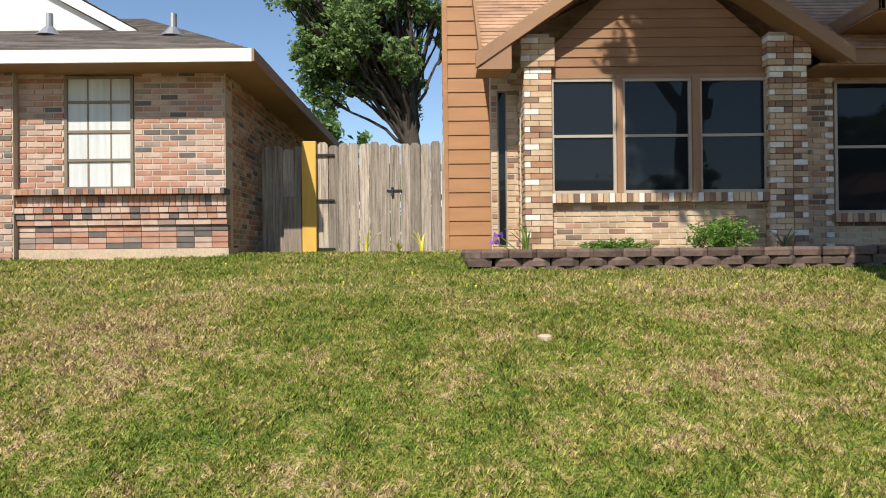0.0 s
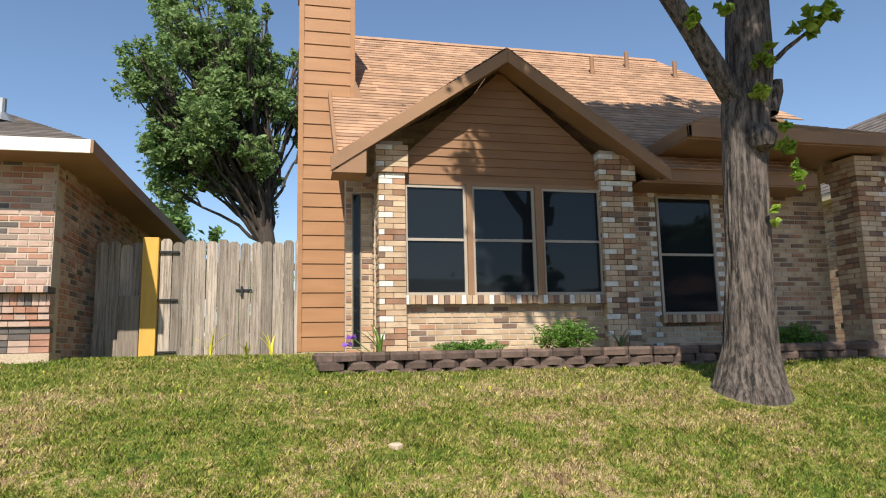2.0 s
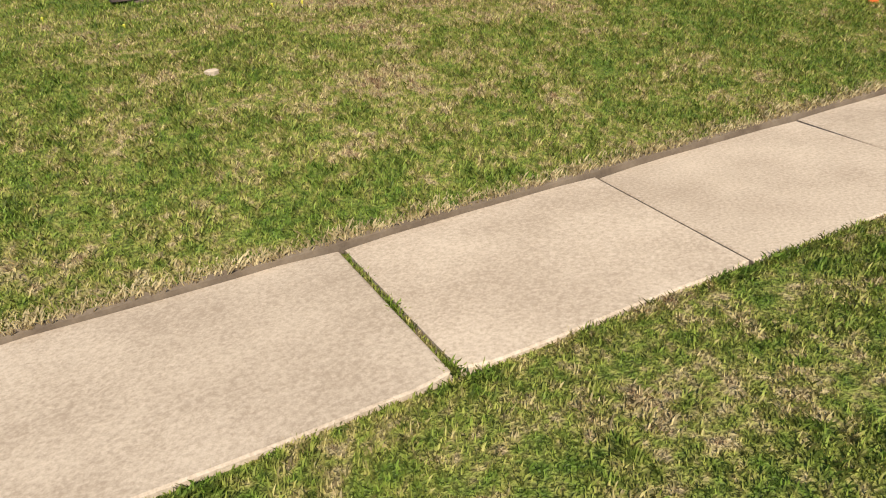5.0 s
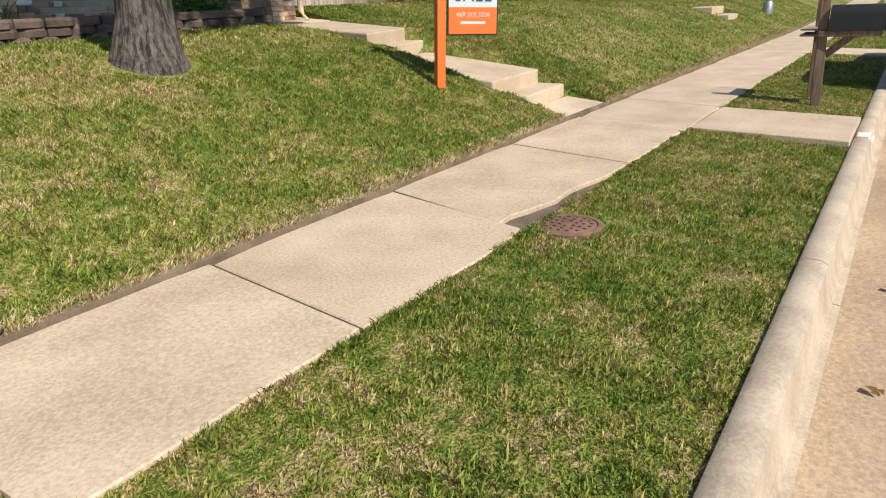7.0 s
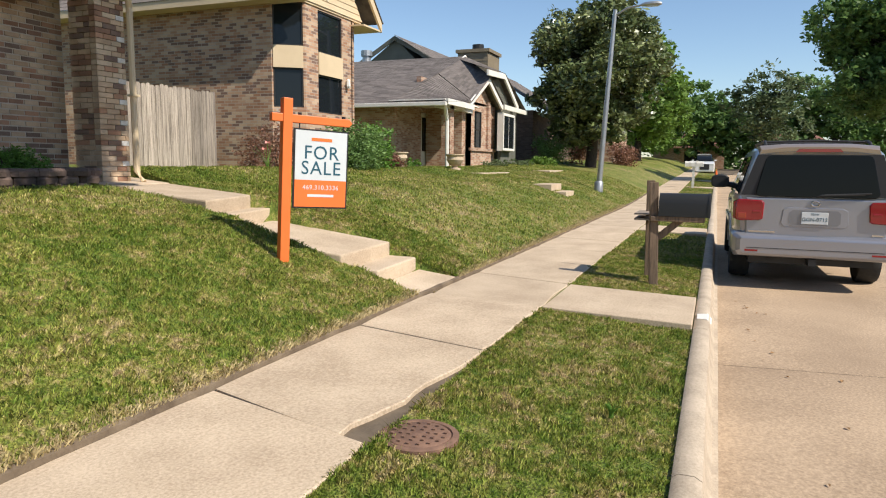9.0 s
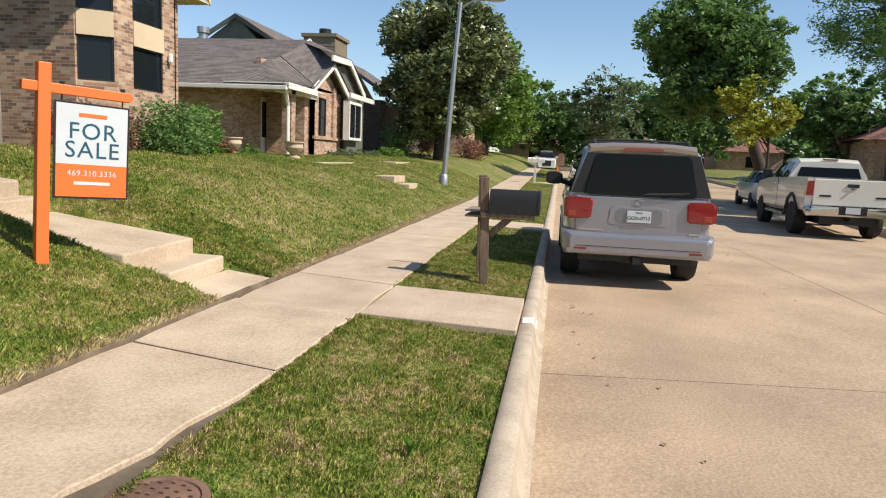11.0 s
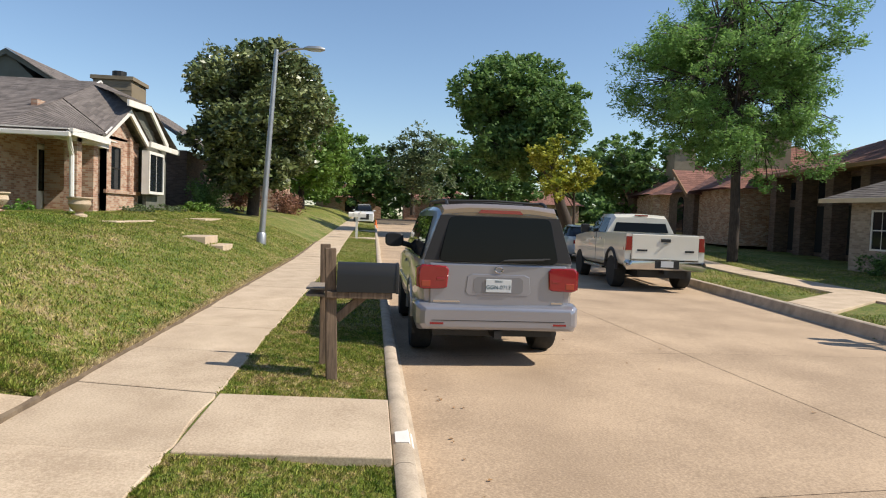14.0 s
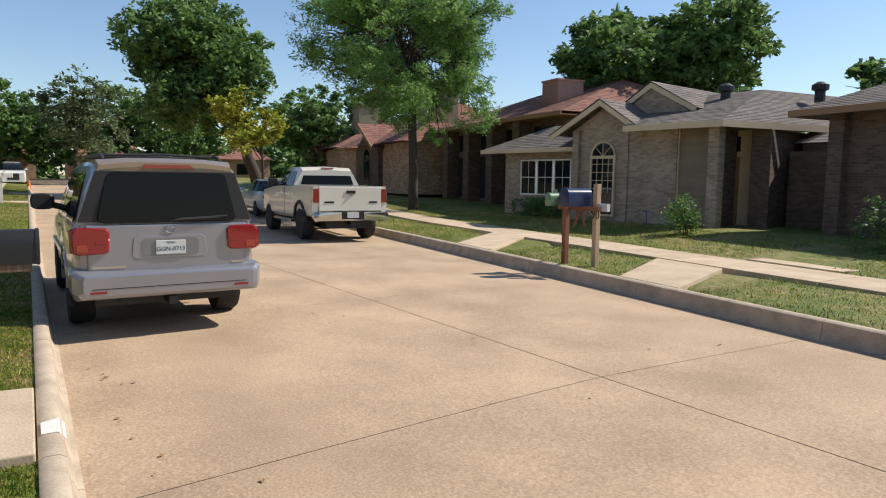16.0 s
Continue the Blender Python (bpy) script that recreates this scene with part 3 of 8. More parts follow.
# front walk with two pairs of steps
fw = thing("front_walk", (7.7, 5, 0.5), "pale concrete front walk with two pairs of steps up the lawn", "walk", kind="structure")
for q, za, zb, dep, nm in WALK:
    zz = (za, za, zb, zb)
    g = G().prism([(x, y, z) for (x, y), z in zip(q, zz)][::-1], (0, 0, -dep))
    part(nm, g, M_CONC, fw, bevel=0.018)

# far sidewalk and walks across the street
fs_ = thing("far_sidewalk", (12, -10.5, 0), "pale concrete sidewalk across the street", "sidewalk", kind="structure")
for i in range(40):
    a, b = -8 + 1.53 * i + 0.008, -8 + 1.53 * (i + 1) - 0.008
    g = G().prism([(a, far_y(a) - 3.5, 0.0 + rise(a)), (b, far_y(b) - 3.5, rise(b)), (b, far_y(b) - 2.2, rise(b)), (a, far_y(a) - 2.2, rise(a))], (0, 0, -0.14))
    part("sidewalk_slab", g, M_CONC, fs_)
for q in ([(15.3, -8.25), (17.0, -8.45), (18.9, -11.0), (17.2, -10.75)], [(9.7, -7.6), (11.0, -7.75), (12.1, -9.9), (10.5, -9.7)], [(9.3, -11.2), (11.2, -11.4), (10.2, -16), (8.2, -16)]):
    part("cross_walk", G().prism([(x, y, -0.06 if y > -9 else 0.008) for x, y in q][::-1], (0, 0, -0.15)), M_CONC, fs_, bevel=0.01)


def blades(name, n, sample, zf, h, w, label, m=None):
    """n bent blades of grass, two triangles and a tip each."""
    rs = np.random.RandomState(abs(len(name) * 77 + n) % 9999)
    xy = sample(rs, n)
    x, y = xy[:, 0], xy[:, 1]
    z = np.array([zf(a, b) for a, b in zip(x, y)])
    an, le = rs.uniform(0, 2 * np.pi, n), rs.uniform(0.2, 1.25, n)
    tuft = np.array([noise.noise((a * 4.5, b * 4.5, 2.0)) + 0.7 * noise.noise((a * 13, b * 13, 5.0)) for a, b in zip(x, y)])
    hh, ww = h * rs.uniform(0.5, 1.3, n) * np.clip(1.0 + 0.8 * tuft, 0.4, 1.5), w * rs.uniform(0.7, 1.4, n)
    dx, dy = np.cos(an), np.sin(an)
    px, py = -dy * ww / 2, dx * ww / 2
    co = np.empty((n, 4, 3))
    lean = np.stack([dx * le * hh, dy * le * hh], 1)
    co[:, 0] = np.stack([x - px, y - py, z - 0.008], 1)
    co[:, 1] = np.stack([x + px, y + py, z - 0.008], 1)
    co[:, 2] = np.stack([x + px * 0.7 + lean[:, 0] * 0.45, y + py * 0.7 + lean[:, 1] * 0.45, z + hh * 0.65], 1)
    co[:, 3] = np.stack([x + lean[:, 0], y + lean[:, 1], z + hh], 1)
    me = bpy.data.meshes.new(name)
    me.vertices.add(4 * n)
    me.vertices.foreach_set("co", co.ravel())
    me.loops.add(4 * n)
    me.loops.foreach_set("vertex_index", np.arange(4 * n))
    me.polygons.add(n)
    me.polygons.foreach_set("loop_start", np.arange(n) * 4)
    me.polygons.foreach_set("loop_total", np.full(n, 4))
    me.update()
    me.materials.append(m or M_BLADE)
    ob = new(name, me)
    return tagged(ob, label, "grass", kind="stuff")


def zone(x0, x1, y0, y1, power=1.0, skip=None):
    def s(rs, n):
        a = np.empty((0, 2))
        while len(a) < n:
            p = np.stack([x0 + (x1 - x0) * rs.rand(n) ** power, rs.uniform(y0, y1, n)], 1)
            if skip:
                p = p[[not skip(u, v) for u, v in p]]
            a = np.concatenate([a, p])
        return a[:n]
    return s


def off_walk(x, y):
    return walk_top(x, y) is not None or (x - 4.12) ** 2 + (y - 5.47) ** 2 < 0.17


def off_pad(x, y):
    return 7.36 < x < 8.74 or 15.9 < x < 17.3 or (x - 4.14) ** 2 + (y - 1.645) ** 2 < 0.034 or (4.25 < x < 5.6 and y > 1.76)


blades("strip_grass", 150000, zone(-1.5, 12, 0.45, 1.83, 1.0, off_pad), ground_z, 0.020, 0.006, "short green lawn grass on the strip by the kerb")
blades("lawn_grass", 240000, zone(-3.5, 9.5, 3.075, 5.6, 1.0, off_walk), ground_z, 0.024, 0.0065, "short mown lawn grass with dry patches on the bank")
blades("upper_lawn_grass", 85000, zone(-7, 9.8, 5.6, 9.3, 1.0, lambda x, y: off_walk(x, y) or (y > 7.05 and 0.72 < x < 7.2) or (y > 8.1 and x < -2.1)), ground_z, 0.028, 0.008, "lawn grass in front of the brick houses")
blades("side_lawn_grass", 135000, zone(8.45, 32, 3.06, 9.4, 1.5, off_walk), ground_z, 0.032, 0.013, "lawn grass on the neighbouring bank")
M_STRAW = mat("dry_grass", (0.62, 0.50, 0.27), (0.38, 0.29, 0.13), 0.7, 5, 60, 0, island=0.3, translucent=0.25)
blades("edge_straw", 24000, lambda rs, n: np.stack([rs.uniform(-4, 24, n), 3.046 + np.abs(rs.normal(0, 0.042, n))], 1), lambda x, y: ground_z(x, y), 0.031, 0.006, "dry straw fringe along the sidewalk edge", M_STRAW)
blades("edge_tufts", 16000, lambda rs, n: np.stack([rs.uniform(-3, 7.3, n), 1.785 + rs.normal(0, 0.02, n)], 1), lambda x, y: ground_z(x, 1.7), 0.024, 0.006, "grass creeping over the sidewalk edge")
blades("joint_weeds", 900, lambda rs, n: np.stack([1.185 + rs.normal(0, 0.012, n), 1.85 + 1.15 * rs.rand(n) ** 1.3], 1), lambda x, y: -0.02, 0.022, 0.005, "small weeds in the sidewalk joint")
blades("far_strip_grass", 50000, zone(12, 60, 0.45, 1.8, 1.6, off_pad), ground_z, 0.03, 0.012, "grass strip along the kerb further down the street")
blades("far_lawn_grass", 50000, zone(4, 40, -16, -7.4, 1.0, lambda x, y: not (0.05 < far_v(x, y) < 2.15 or 3.55 < far_v(x, y) < 7) or (15.3 < x < 18.5 and far_v(x, y) < 2.2) or (9.6 < x < 11.4)), ground_z, 0.035, 0.014, "grass across the street")


# ---- windows and doors ----
def window(parent, u0, u1, z0, z1, place, frame_m, glass_m=None, rails=(0.5,), mull=0, mats=None, t=0.035, label=""):
    """A framed window: place(u, d, z) gives points, d out of the wall."""
    def bar(a, b, c, d, f0=-0.02, f1=0.03):
        g = G()
        g.add([place(a, f0, c), place(b, f0, c), place(b, f0, d), place(a, f0, d), place(a, f1, c), place(b, f1, c), place(b, f1, d), place(a, f1, d)],
              [(4, 5, 6, 7), (0, 1, 5, 4), (1, 2, 6, 5), (2, 3, 7, 6), (3, 0, 4, 7), (3, 2, 1, 0)])
        return g
    fr = G()
    for q in ((u0, u0 + t, z0, z1), (u1 - t, u1, z0, z1), (u0 + t, u1 - t, z0, z0 + t), (u0 + t, u1 - t, z1 - t, z1)):
        b = bar(*q)
        fr.add(b.v, b.f)
    w = part("window_frame", fr, frame_m, parent, label)
    cuts = [z0 + t] + [z0 + (z1 - z0) * r for r in rails] + [z1 - t]
    for a, b in zip(cuts, cuts[1:]):
        part("pane", bar(u0 + t, u1 - t, a, b, -0.012, 0.0 if a == cuts[0] else 0.006), glass_m or M_GLASS, parent)
    for r in rails:
        zc = z0 + (z1 - z0) * r
        part("rail", bar(u0 + t, u1 - t, zc - 0.016, zc + 0.016, -0.01, 0.022), frame_m, parent)
    for k in range(mull):
        uc = u0 + (u1 - u0) * (k + 1) / (mull + 1)
        part("muntin", bar(uc - 0.008, uc + 0.008, z0 + t, z1 - t, 0.0, 0.012), frame_m, parent)


def front(y):
    return lambda u, d, z: (u, y - d, z)


def brick_wall(name, u0, u1, z0, z1, y, holes, m, label, thick=0.22, seed=1, parent=None, pieces=None, pm=None, place=None):
    """A wall of single bricks on a mortar core, with openings right through."""
    place = place or front(y)
    w = parent or thing(name, (u0, y, z0), label, "wall", kind="structure")
    core = G()
    us = sorted({u0, u1, *[v for h in holes for v in h[:2]]})
    zs = sorted({z0, z1, *[v for h in holes for v in h[2:]]})
    for a, b in zip(us, us[1:]):
        for c, d in zip(zs, zs[1:]):
            if not any(h[0] <= (a + b) / 2 <= h[1] and h[2] <= (c + d) / 2 <= h[3] for h in holes):
                vs = [place(a, -thick, c), place(b, -thick, c), place(b, -thick, d), place(a, -thick, d), place(a, 0.04, c), place(b, 0.04, c), place(b, 0.04, d), place(a, 0.04, d)]
                core.add(vs, [(4, 5, 6, 7), (0, 1, 5, 4), (1, 2, 6, 5), (2, 3, 7, 6), (3, 0, 4, 7), (3, 2, 1, 0)])
    part("mortar", core, M_MORTAR, w)
    cells = brick_cells(u0, u1, z0, z1, holes, seed)
    if pieces:
        single = [q for q in cells if pieces(q)][:300]
        rest = [q for q in cells if q not in single]
        for q in single:
            part("brick", bricks([q], place), pm, w)
        cells = rest
    if cells:
        ob = part("brickwork", bricks(cells, place), m, w)
        ob["kind"] = "stuff"
    return w


# ---- the buff brick house ----
WIN = [(1.65, 2.41), (2.48, 3.29), (3.38, 4.18)]
bay = brick_wall("wall_bay", 1.40, 4.55, 0.95, 3.27, 8.25, [(1.65, 4.18, 1.80, 3.27)], M_BUFF, "buff and brown brick front wall under wide windows", seed=3,
                 pieces=lambda q: q[3] < 1.62 and q[0] > 1.6 and q[1] < 4.2, pm=M_BUFF_R)
# rowlock sill and soldier course
for i in range(38):
    a = 1.62 + i * 0.0684
    part("sill_brick", G().box(a + 0.004, a + 0.064, 8.10, 8.27, 1.79 + 0.002 * (i % 3), 1.895), M_BUFF_R if i % 5 else M_WHITEB, bay)
for (a, b) in WIN:
    wn = thing("window", (a, 8.2, 1.9), "dark double-hung window in a pale frame", "window", "front bay windows", kind="structure")
    window(wn, a, b, 1.90, 3.24, front(8.20), M_ALU, rails=(0.50,))
    # black sheet behind the panes: the room's darkness as colour
    part("painted_room_shade", G().box(a, b, 8.45, 8.47, 1.9, 3.24), M_DARK, wn)
for a, b in ((2.41, 2.48), (3.29, 3.38)):
    part("mullion_post", G().box(a, b, 8.13, 8.3, 1.9, 3.26), M_TRIM, bay)
part("window_head", G().box(1.60, 4.22, 8.16, 8.3, 3.24, 3.285), M_TRIM, bay)
# two piers with white quoin bricks
for a, b in ((1.33, 1.65), (4.16, 4.60)):
    pier = thing("brick_pier", (a, 8.15, 1), "buff brick pier with white quoin bricks and a stepped cap", "pier", kind="structure")
    part("core", G().box(a + 0.02, b - 0.02, 8.12, 8.5, 0.95, 3.75), M_MORTAR, pier)
    for i in range(40):
        z = 0.98 + i * 0.0677
        if z > 3.70:
            break
        prd = 0.035 if z > 3.30 else 0.0
        off = 0.1 if i % 2 else 0.0
        cuts = [a, a + 0.07 + off, b] if b - a < 0.4 else [a, a + 0.07 + off, a + 0.27, b - 0.17 + off, b]
        cuts = [q for k, q in enumerate(cuts) if k == 0 or q - cuts[k - 1] > 0.02]
        for k, (p, q) in enumerate(zip(cuts, cuts[1:])):
            white = i % 3 == 0 and (k == 0 or (k == len(cuts) - 2 and b - a > 0.4))
            part("brick", G().box(p + 0.004 - prd * (k == 0), q - 0.004 + prd * (k == len(cuts) - 2), 8.085 - prd, 8.2, z + 0.004, z + 0.064), M_WHITEB if white or 3.28 < z < 3.34 else M_BUFF_R, pier)
    for side in (a, b - 0.02):
        cells = brick_cells(8.12, 8.45, 0.98, 3.70, seed=7)
        pl = (lambda u, d, z: (a + 0.02 - d * 0.4, u, z)) if side == a else (lambda u, d, z: (b - 0.02 + d * 0.4, u, z))
        part("side_bricks", bricks(cells, pl), M_BUFF, pier)
# the bay's side wall with a tall narrow window
sidew = brick_wall("wall_bay_side", 8.45, 9.45, 0.95, 3.45, 0, [(8.75, 9.15, 1.30, 3.2)], M_BUFF, "buff brick side wall of the bay", seed=5,
                   place=lambda u, d, z: (1.36 - d, u, z))
wn = thing("window", (1.36, 8.95, 1.3), "tall narrow side window", "window", kind="structure")
window(wn, 8.75, 9.15, 1.30, 3.2, lambda u, d, z: (1.40 - d, u, z), M_FRAME)
brick_wall("wall_bay_return", 0.98, 1.34, 0.95, 3.42, 8.62, [(1.06, 1.17, 1.30, 3.2)], M_BUFF, "narrow buff brick return with a slit window", seed=6, thick=0.12)
wn = thing("window", (1.06, 8.6, 1.3), "very narrow dark slit window", "window", kind="structure")
window(wn, 1.06, 1.17, 1.30, 3.2, front(8.60), M_FRAME, rails=(), t=0.015)
# lapped gable over the bay
gab = thing("gable", (2.9, 8.2, 3.3), "brown lap-sided gable in dappled shade", "gable", kind="structure")
lap_parts((1.3, 8.19, 3.27), (4.62, 8.19, 3.27), (2.93, 8.19, 4.72), (2.87, 8.19, 4.72), 0.165, M_SIDE, gab)
part("back", G().prism([(1.2, 8.2, 3.2), (4.7, 8.2, 3.2), (2.9, 8.2, 4.72)], (0, 0.1, 0)), M_SIDE, gab)


def fascia(parent, A, B, depth, drop, m, name="fascia"):
    """A board of height drop under the line A-B, depth metres thick (towards +y)."""
    A, B = Vector(A), Vector(B)
    dz = Vector((0, 0, -drop))
    part(name, G().prism([A, B, B + dz, A + dz], depth), m, parent, bevel=0.004)


h1 = thing("house_roof", (4.5, 10, 3.4), "brown asphalt shingle roof with gables and hip", "roof", kind="structure")
SL = 0.86
EY, EZ = 7.95, 3.50


def main_z(y):
    return EZ + SL * (y - EY)


RY, RZ = 11.85, EZ + SL * (11.85 - EY)
PK = (2.88, 7.80, 4.90)
VY = EY + (4.90 - EZ) / SL
# main plane left and right of the bay gable, then the whole upper part
roof_part("roof_plane", shingles((0.85, EY, EZ), (0.86, EY, EZ), (2.88, VY, 4.90), (0.85, VY, 4.90)), M_SHING, h1)
roof_part("roof_plane", shingles((4.98, EY, EZ), (7.2, EY, EZ), (7.25, VY, 4.90), (2.88, VY, 4.90)), M_SHING, h1)
roof_part("roof_plane", shingles((0.85, VY, 4.90), (8.6, VY, 4.90), (7.3, RY, RZ), (0.85, RY, RZ)), M_SHING, h1)
roof_part("roof_plane", shingles((0.8, RY + 4.1, EZ), (9, RY + 4.1, EZ), (7.3, RY, RZ), (0.8, RY, RZ)), M_SHING, h1)
roof_part("roof_plane", shingles((9.2, VY, 4.4), (9.2, RY + 4.1, EZ), (7.3, RY, RZ), (7.3, RY, RZ)), M_SHING, h1)
roof_part("gable_plane", shingles((0.80, 7.80, 3.46), (0.80, EY + 0.1, 3.46), (2.88, VY, 4.90), PK), M_SHING, h1)
roof_part("gable_plane", shingles((4.98, 7.80, 3.46), (4.98, EY + 0.1, 3.46), (2.88, VY, 4.90), PK), M_SHING, h1)
fascia(h1, (0.76, 7.78, 3.44), (2.88, 7.78, 4.88), (0, 0.05, 0), 0.17, M_TRIM, "rake_board")
fascia(h1, (2.88, 7.78, 4.88), (4.98, 7.78, 3.46), (0, 0.05, 0), 0.17, M_TRIM, "rake_board")
part("soffit", G().prism([(0.8, 7.83, 3.38), (2.88, 7.83, 4.80), (2.88, 8.2, 4.80), (0.8, 8.2, 3.38)], (0, 0, -0.03)), M_TRIM, h1)
part("soffit", G().prism([(4.95, 7.83, 3.38), (2.88, 7.83, 4.80), (2.88, 8.2, 4.80), (4.95, 8.2, 3.38)], (0, 0, -0.03)), M_TRIM, h1)
part("rake_return", G().prism([(0.78, 7.80, 3.26), (1.16, 7.80, 3.26), (1.16, 7.80, 3.54), (0.78, 7.80, 3.29)], (0, 0.38, 0)), M_TRIM, h1)
part("rake_board", G().prism([(0.80, 7.8, 3.30), (0.80, 9.5, 4.78), (0.80, 9.5, 4.94), (0.80, 7.8, 3.46)], (0.04, 0, 0)), M_TRIM, h1)
fascia(h1, (4.90, 7.98, 3.52), (7.3, 7.98, 3.52), (0, 0.05, 0), 0.18, M_TRIM, "eave_board")
part("soffit", G().box(4.7, 7.3, 8.0, 8.75, 3.32, 3.35), M_TRIM, h1)
part("ridge_cap", G().prism([(0.8, RY - 0.12, RZ - 0.07), (0.8, RY, RZ + 0.03), (0.8, RY + 0.12, RZ - 0.07)], (6.5, 0, 0)), M_SHING, h1)
for x, y in ((5.5, 10.9), (7.2, 11.0), (6.4, 11.3)):
    part("vent_pipe", G().tube([(x, y, main_z(y) - 0.1), (x, y, main_z(y) + 0.33)], 0.04, 10), M_TRIM, h1)
# small rear gable seen beside the porch roof
part("dormer", G().prism([(6.9, 10.3, 4.75), (8.9, 10.3, 4.75), (7.9, 10.3, 5.62)], (0, 1.6, 0)), M_SIDE, h1)
roof_part("dormer_plane", shingles((6.75, 10.1, 4.72), (6.75, 12, 4.72), (7.9, 12, 5.72), (7.9, 10.1, 5.72)), M_SHING, h1)
roof_part("dormer_plane", shingles((9.05, 10.1, 4.72), (9.05, 12, 4.72), (7.9, 12, 5.72), (7.9, 10.1, 5.72)), M_SHING, h1)
fascia(h1, (6.75, 10.08, 4.74), (7.9, 10.08, 5.74), (0, 0.04, 0), 0.14, M_TRIM, "rake_board")
fascia(h1, (7.9, 10.08, 5.74), (9.05, 10.08, 4.74), (0, 0.04, 0), 0.14, M_TRIM, "rake_board")
# porch hip roof
PX0, PX1, PY, PZ = 5.05, 8.58, 7.45, 3.92
roof_part("porch_plane", shingles((PX0, PY, PZ), (PX1, PY, PZ), (7.3, 9.5, 4.82), (6.7, 9.5, 4.82)), M_SHING, h1)
roof_part("porch_plane", shingles((PX1, PY, PZ), (PX1, 11.5, PZ), (7.3, 11.5, 4.82), (7.3, 9.5, 4.82)), M_SHING, h1)
roof_part("porch_plane", shingles((PX0, PY, PZ), (PX0, 10.0, PZ), (6.7, 10.0, 4.82), (6.7, 9.5, 4.82)), M_SHING, h1)
fascia(h1, (PX0, PY, PZ), (PX1, PY, PZ), (0, 0.04, 0), 0.15, M_TRIM, "eave_board")
part("eave_board", G().box(PX1 - 0.04, PX1, PY, 11.5, PZ - 0.15, PZ), M_TRIM, h1)
part("eave_board", G().box(PX0, PX0 + 0.04, PY, 9.0, PZ - 0.15, PZ), M_TRIM, h1)
part("soffit", G().box(PX0, PX1, PY + 0.04, 11.5, PZ - 0.17, PZ - 0.14), M_TRIM, h1)
# front wall right of the bay, with one tall window
wf = brick_wall("wall_front", 4.60, 7.86, 0.95, 3.74, 8.60, [(5.17, 6.04, 1.66, 3.28)], M_BUFF, "buff and brown brick front wall in tree shade", seed=9)
wn = thing("window", (5.17, 8.55, 1.66), "tall dark double-hung window with a brick sill", "window", kind="structure")
window(wn, 5.17, 6.04, 1.66, 3.28, front(8.55), M_ALU, rails=(0.5,))
# another black sheet, painted darkness of the room behind
part("painted_room_shade", G().box(5.17, 6.04, 8.75, 8.77, 1.66, 3.28), M_DARK, wn)
for i in range(14):
    a = 5.13 + i * 0.0684
    part("sill_brick", G().box(a + 0.004, a + 0.064, 8.45, 8.6, 1.55, 1.655), M_BUFF_R, wf)
for k in range(20):
    z = 1.1 + k * 0.135
    for x in (5.06, 6.05):
        if z < 3.5:
            part("quoin_brick", G().box(x, x + 0.10, 8.535, 8.6, z, z + 0.06), M_WHITEB, wf)
brick_wall("wall_porch_side", 8.60, 12.5, 0.95, 3.74, 0, [], M_BUFF, "buff brick wall inside the porch", seed=11, place=lambda u, d, z: (7.84 + d, u, z))
g = G().box(0.9, 8.9, 12.0, 12.2, 0.9, 3.6)
g.box(0.9, 1.1, 9.6, 12.2, 0.9, 4.8)
solo("wall_back", g, M_MORTAR, "plain inner wall of the house", "wall", kind="structure")
# added near-black sheet, the unlit depth of the bay room as colour
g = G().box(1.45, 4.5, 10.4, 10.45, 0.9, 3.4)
solo("room_dark_sheet", g, M_DARK, "near-black sheet standing for the unlit room behind the windows", "wall", kind="structure")
# porch column and downspout
col = thing("porch_column", (7.85, 7.95, 1.0), "square buff brick porch column with white quoins", "column", kind="structure")
CX0, CX1, CY0, CY1 = 7.66, 8.12, 7.72, 8.18
part("core", G().box(CX0 + 0.03, CX1 - 0.03, CY0 + 0.03, CY1 - 0.03, 0.95, 3.73), M_MORTAR, col)
for i in range(41):
    z = 1.0 + i * 0.0677
    if z > 3.66:
        break
    e = 0.04 if z > 3.40 or z < 1.06 else 0.0
    o = 0.12 if i % 2 else 0.0
    for k, (p, q) in enumerate(((CX0, CX0 + 0.12 + o), (CX0 + 0.12 + o, CX0 + 0.33 + o * 0.6), (CX0 + 0.33 + o * 0.6, CX1))):
        part("brick", G().box(p + 0.004 - e * (k == 0), q - 0.004 + e * (k == 2), CY0 - e, CY0 + 0.1, z + 0.004, z + 0.064), M_WHITEB if (i % 4 == 0 and k == 2) else M_BUFF_R, col)
    for k, (p, q) in enumerate(((CY0 + 0.1, CY0 + 0.2 + o), (CY0 + 0.2 + o, CY1))):
        part("brick", G().box(CX0 - e, CX0 + 0.1, p + 0.004, q - 0.004 + e * k, z + 0.004, z + 0.064), M_BUFF_R, col)
ds = thing("downspout", (8.17, 7.68, 1.05), "tan metal downspout down the porch column", "downspout")
part("pipe", G().tube([(8.05, 7.5, 3.72), (8.08, 7.58, 3.55), (8.16, 7.66, 3.35), (8.17, 7.66, 1.2), (8.17, 7.55, 1.06)], 0.042, 8), M_CREAM, ds)
part("strap", G().box(8.11, 8.23, 7.6, 7.71, 2.2, 2.23), M_CREAM, ds)
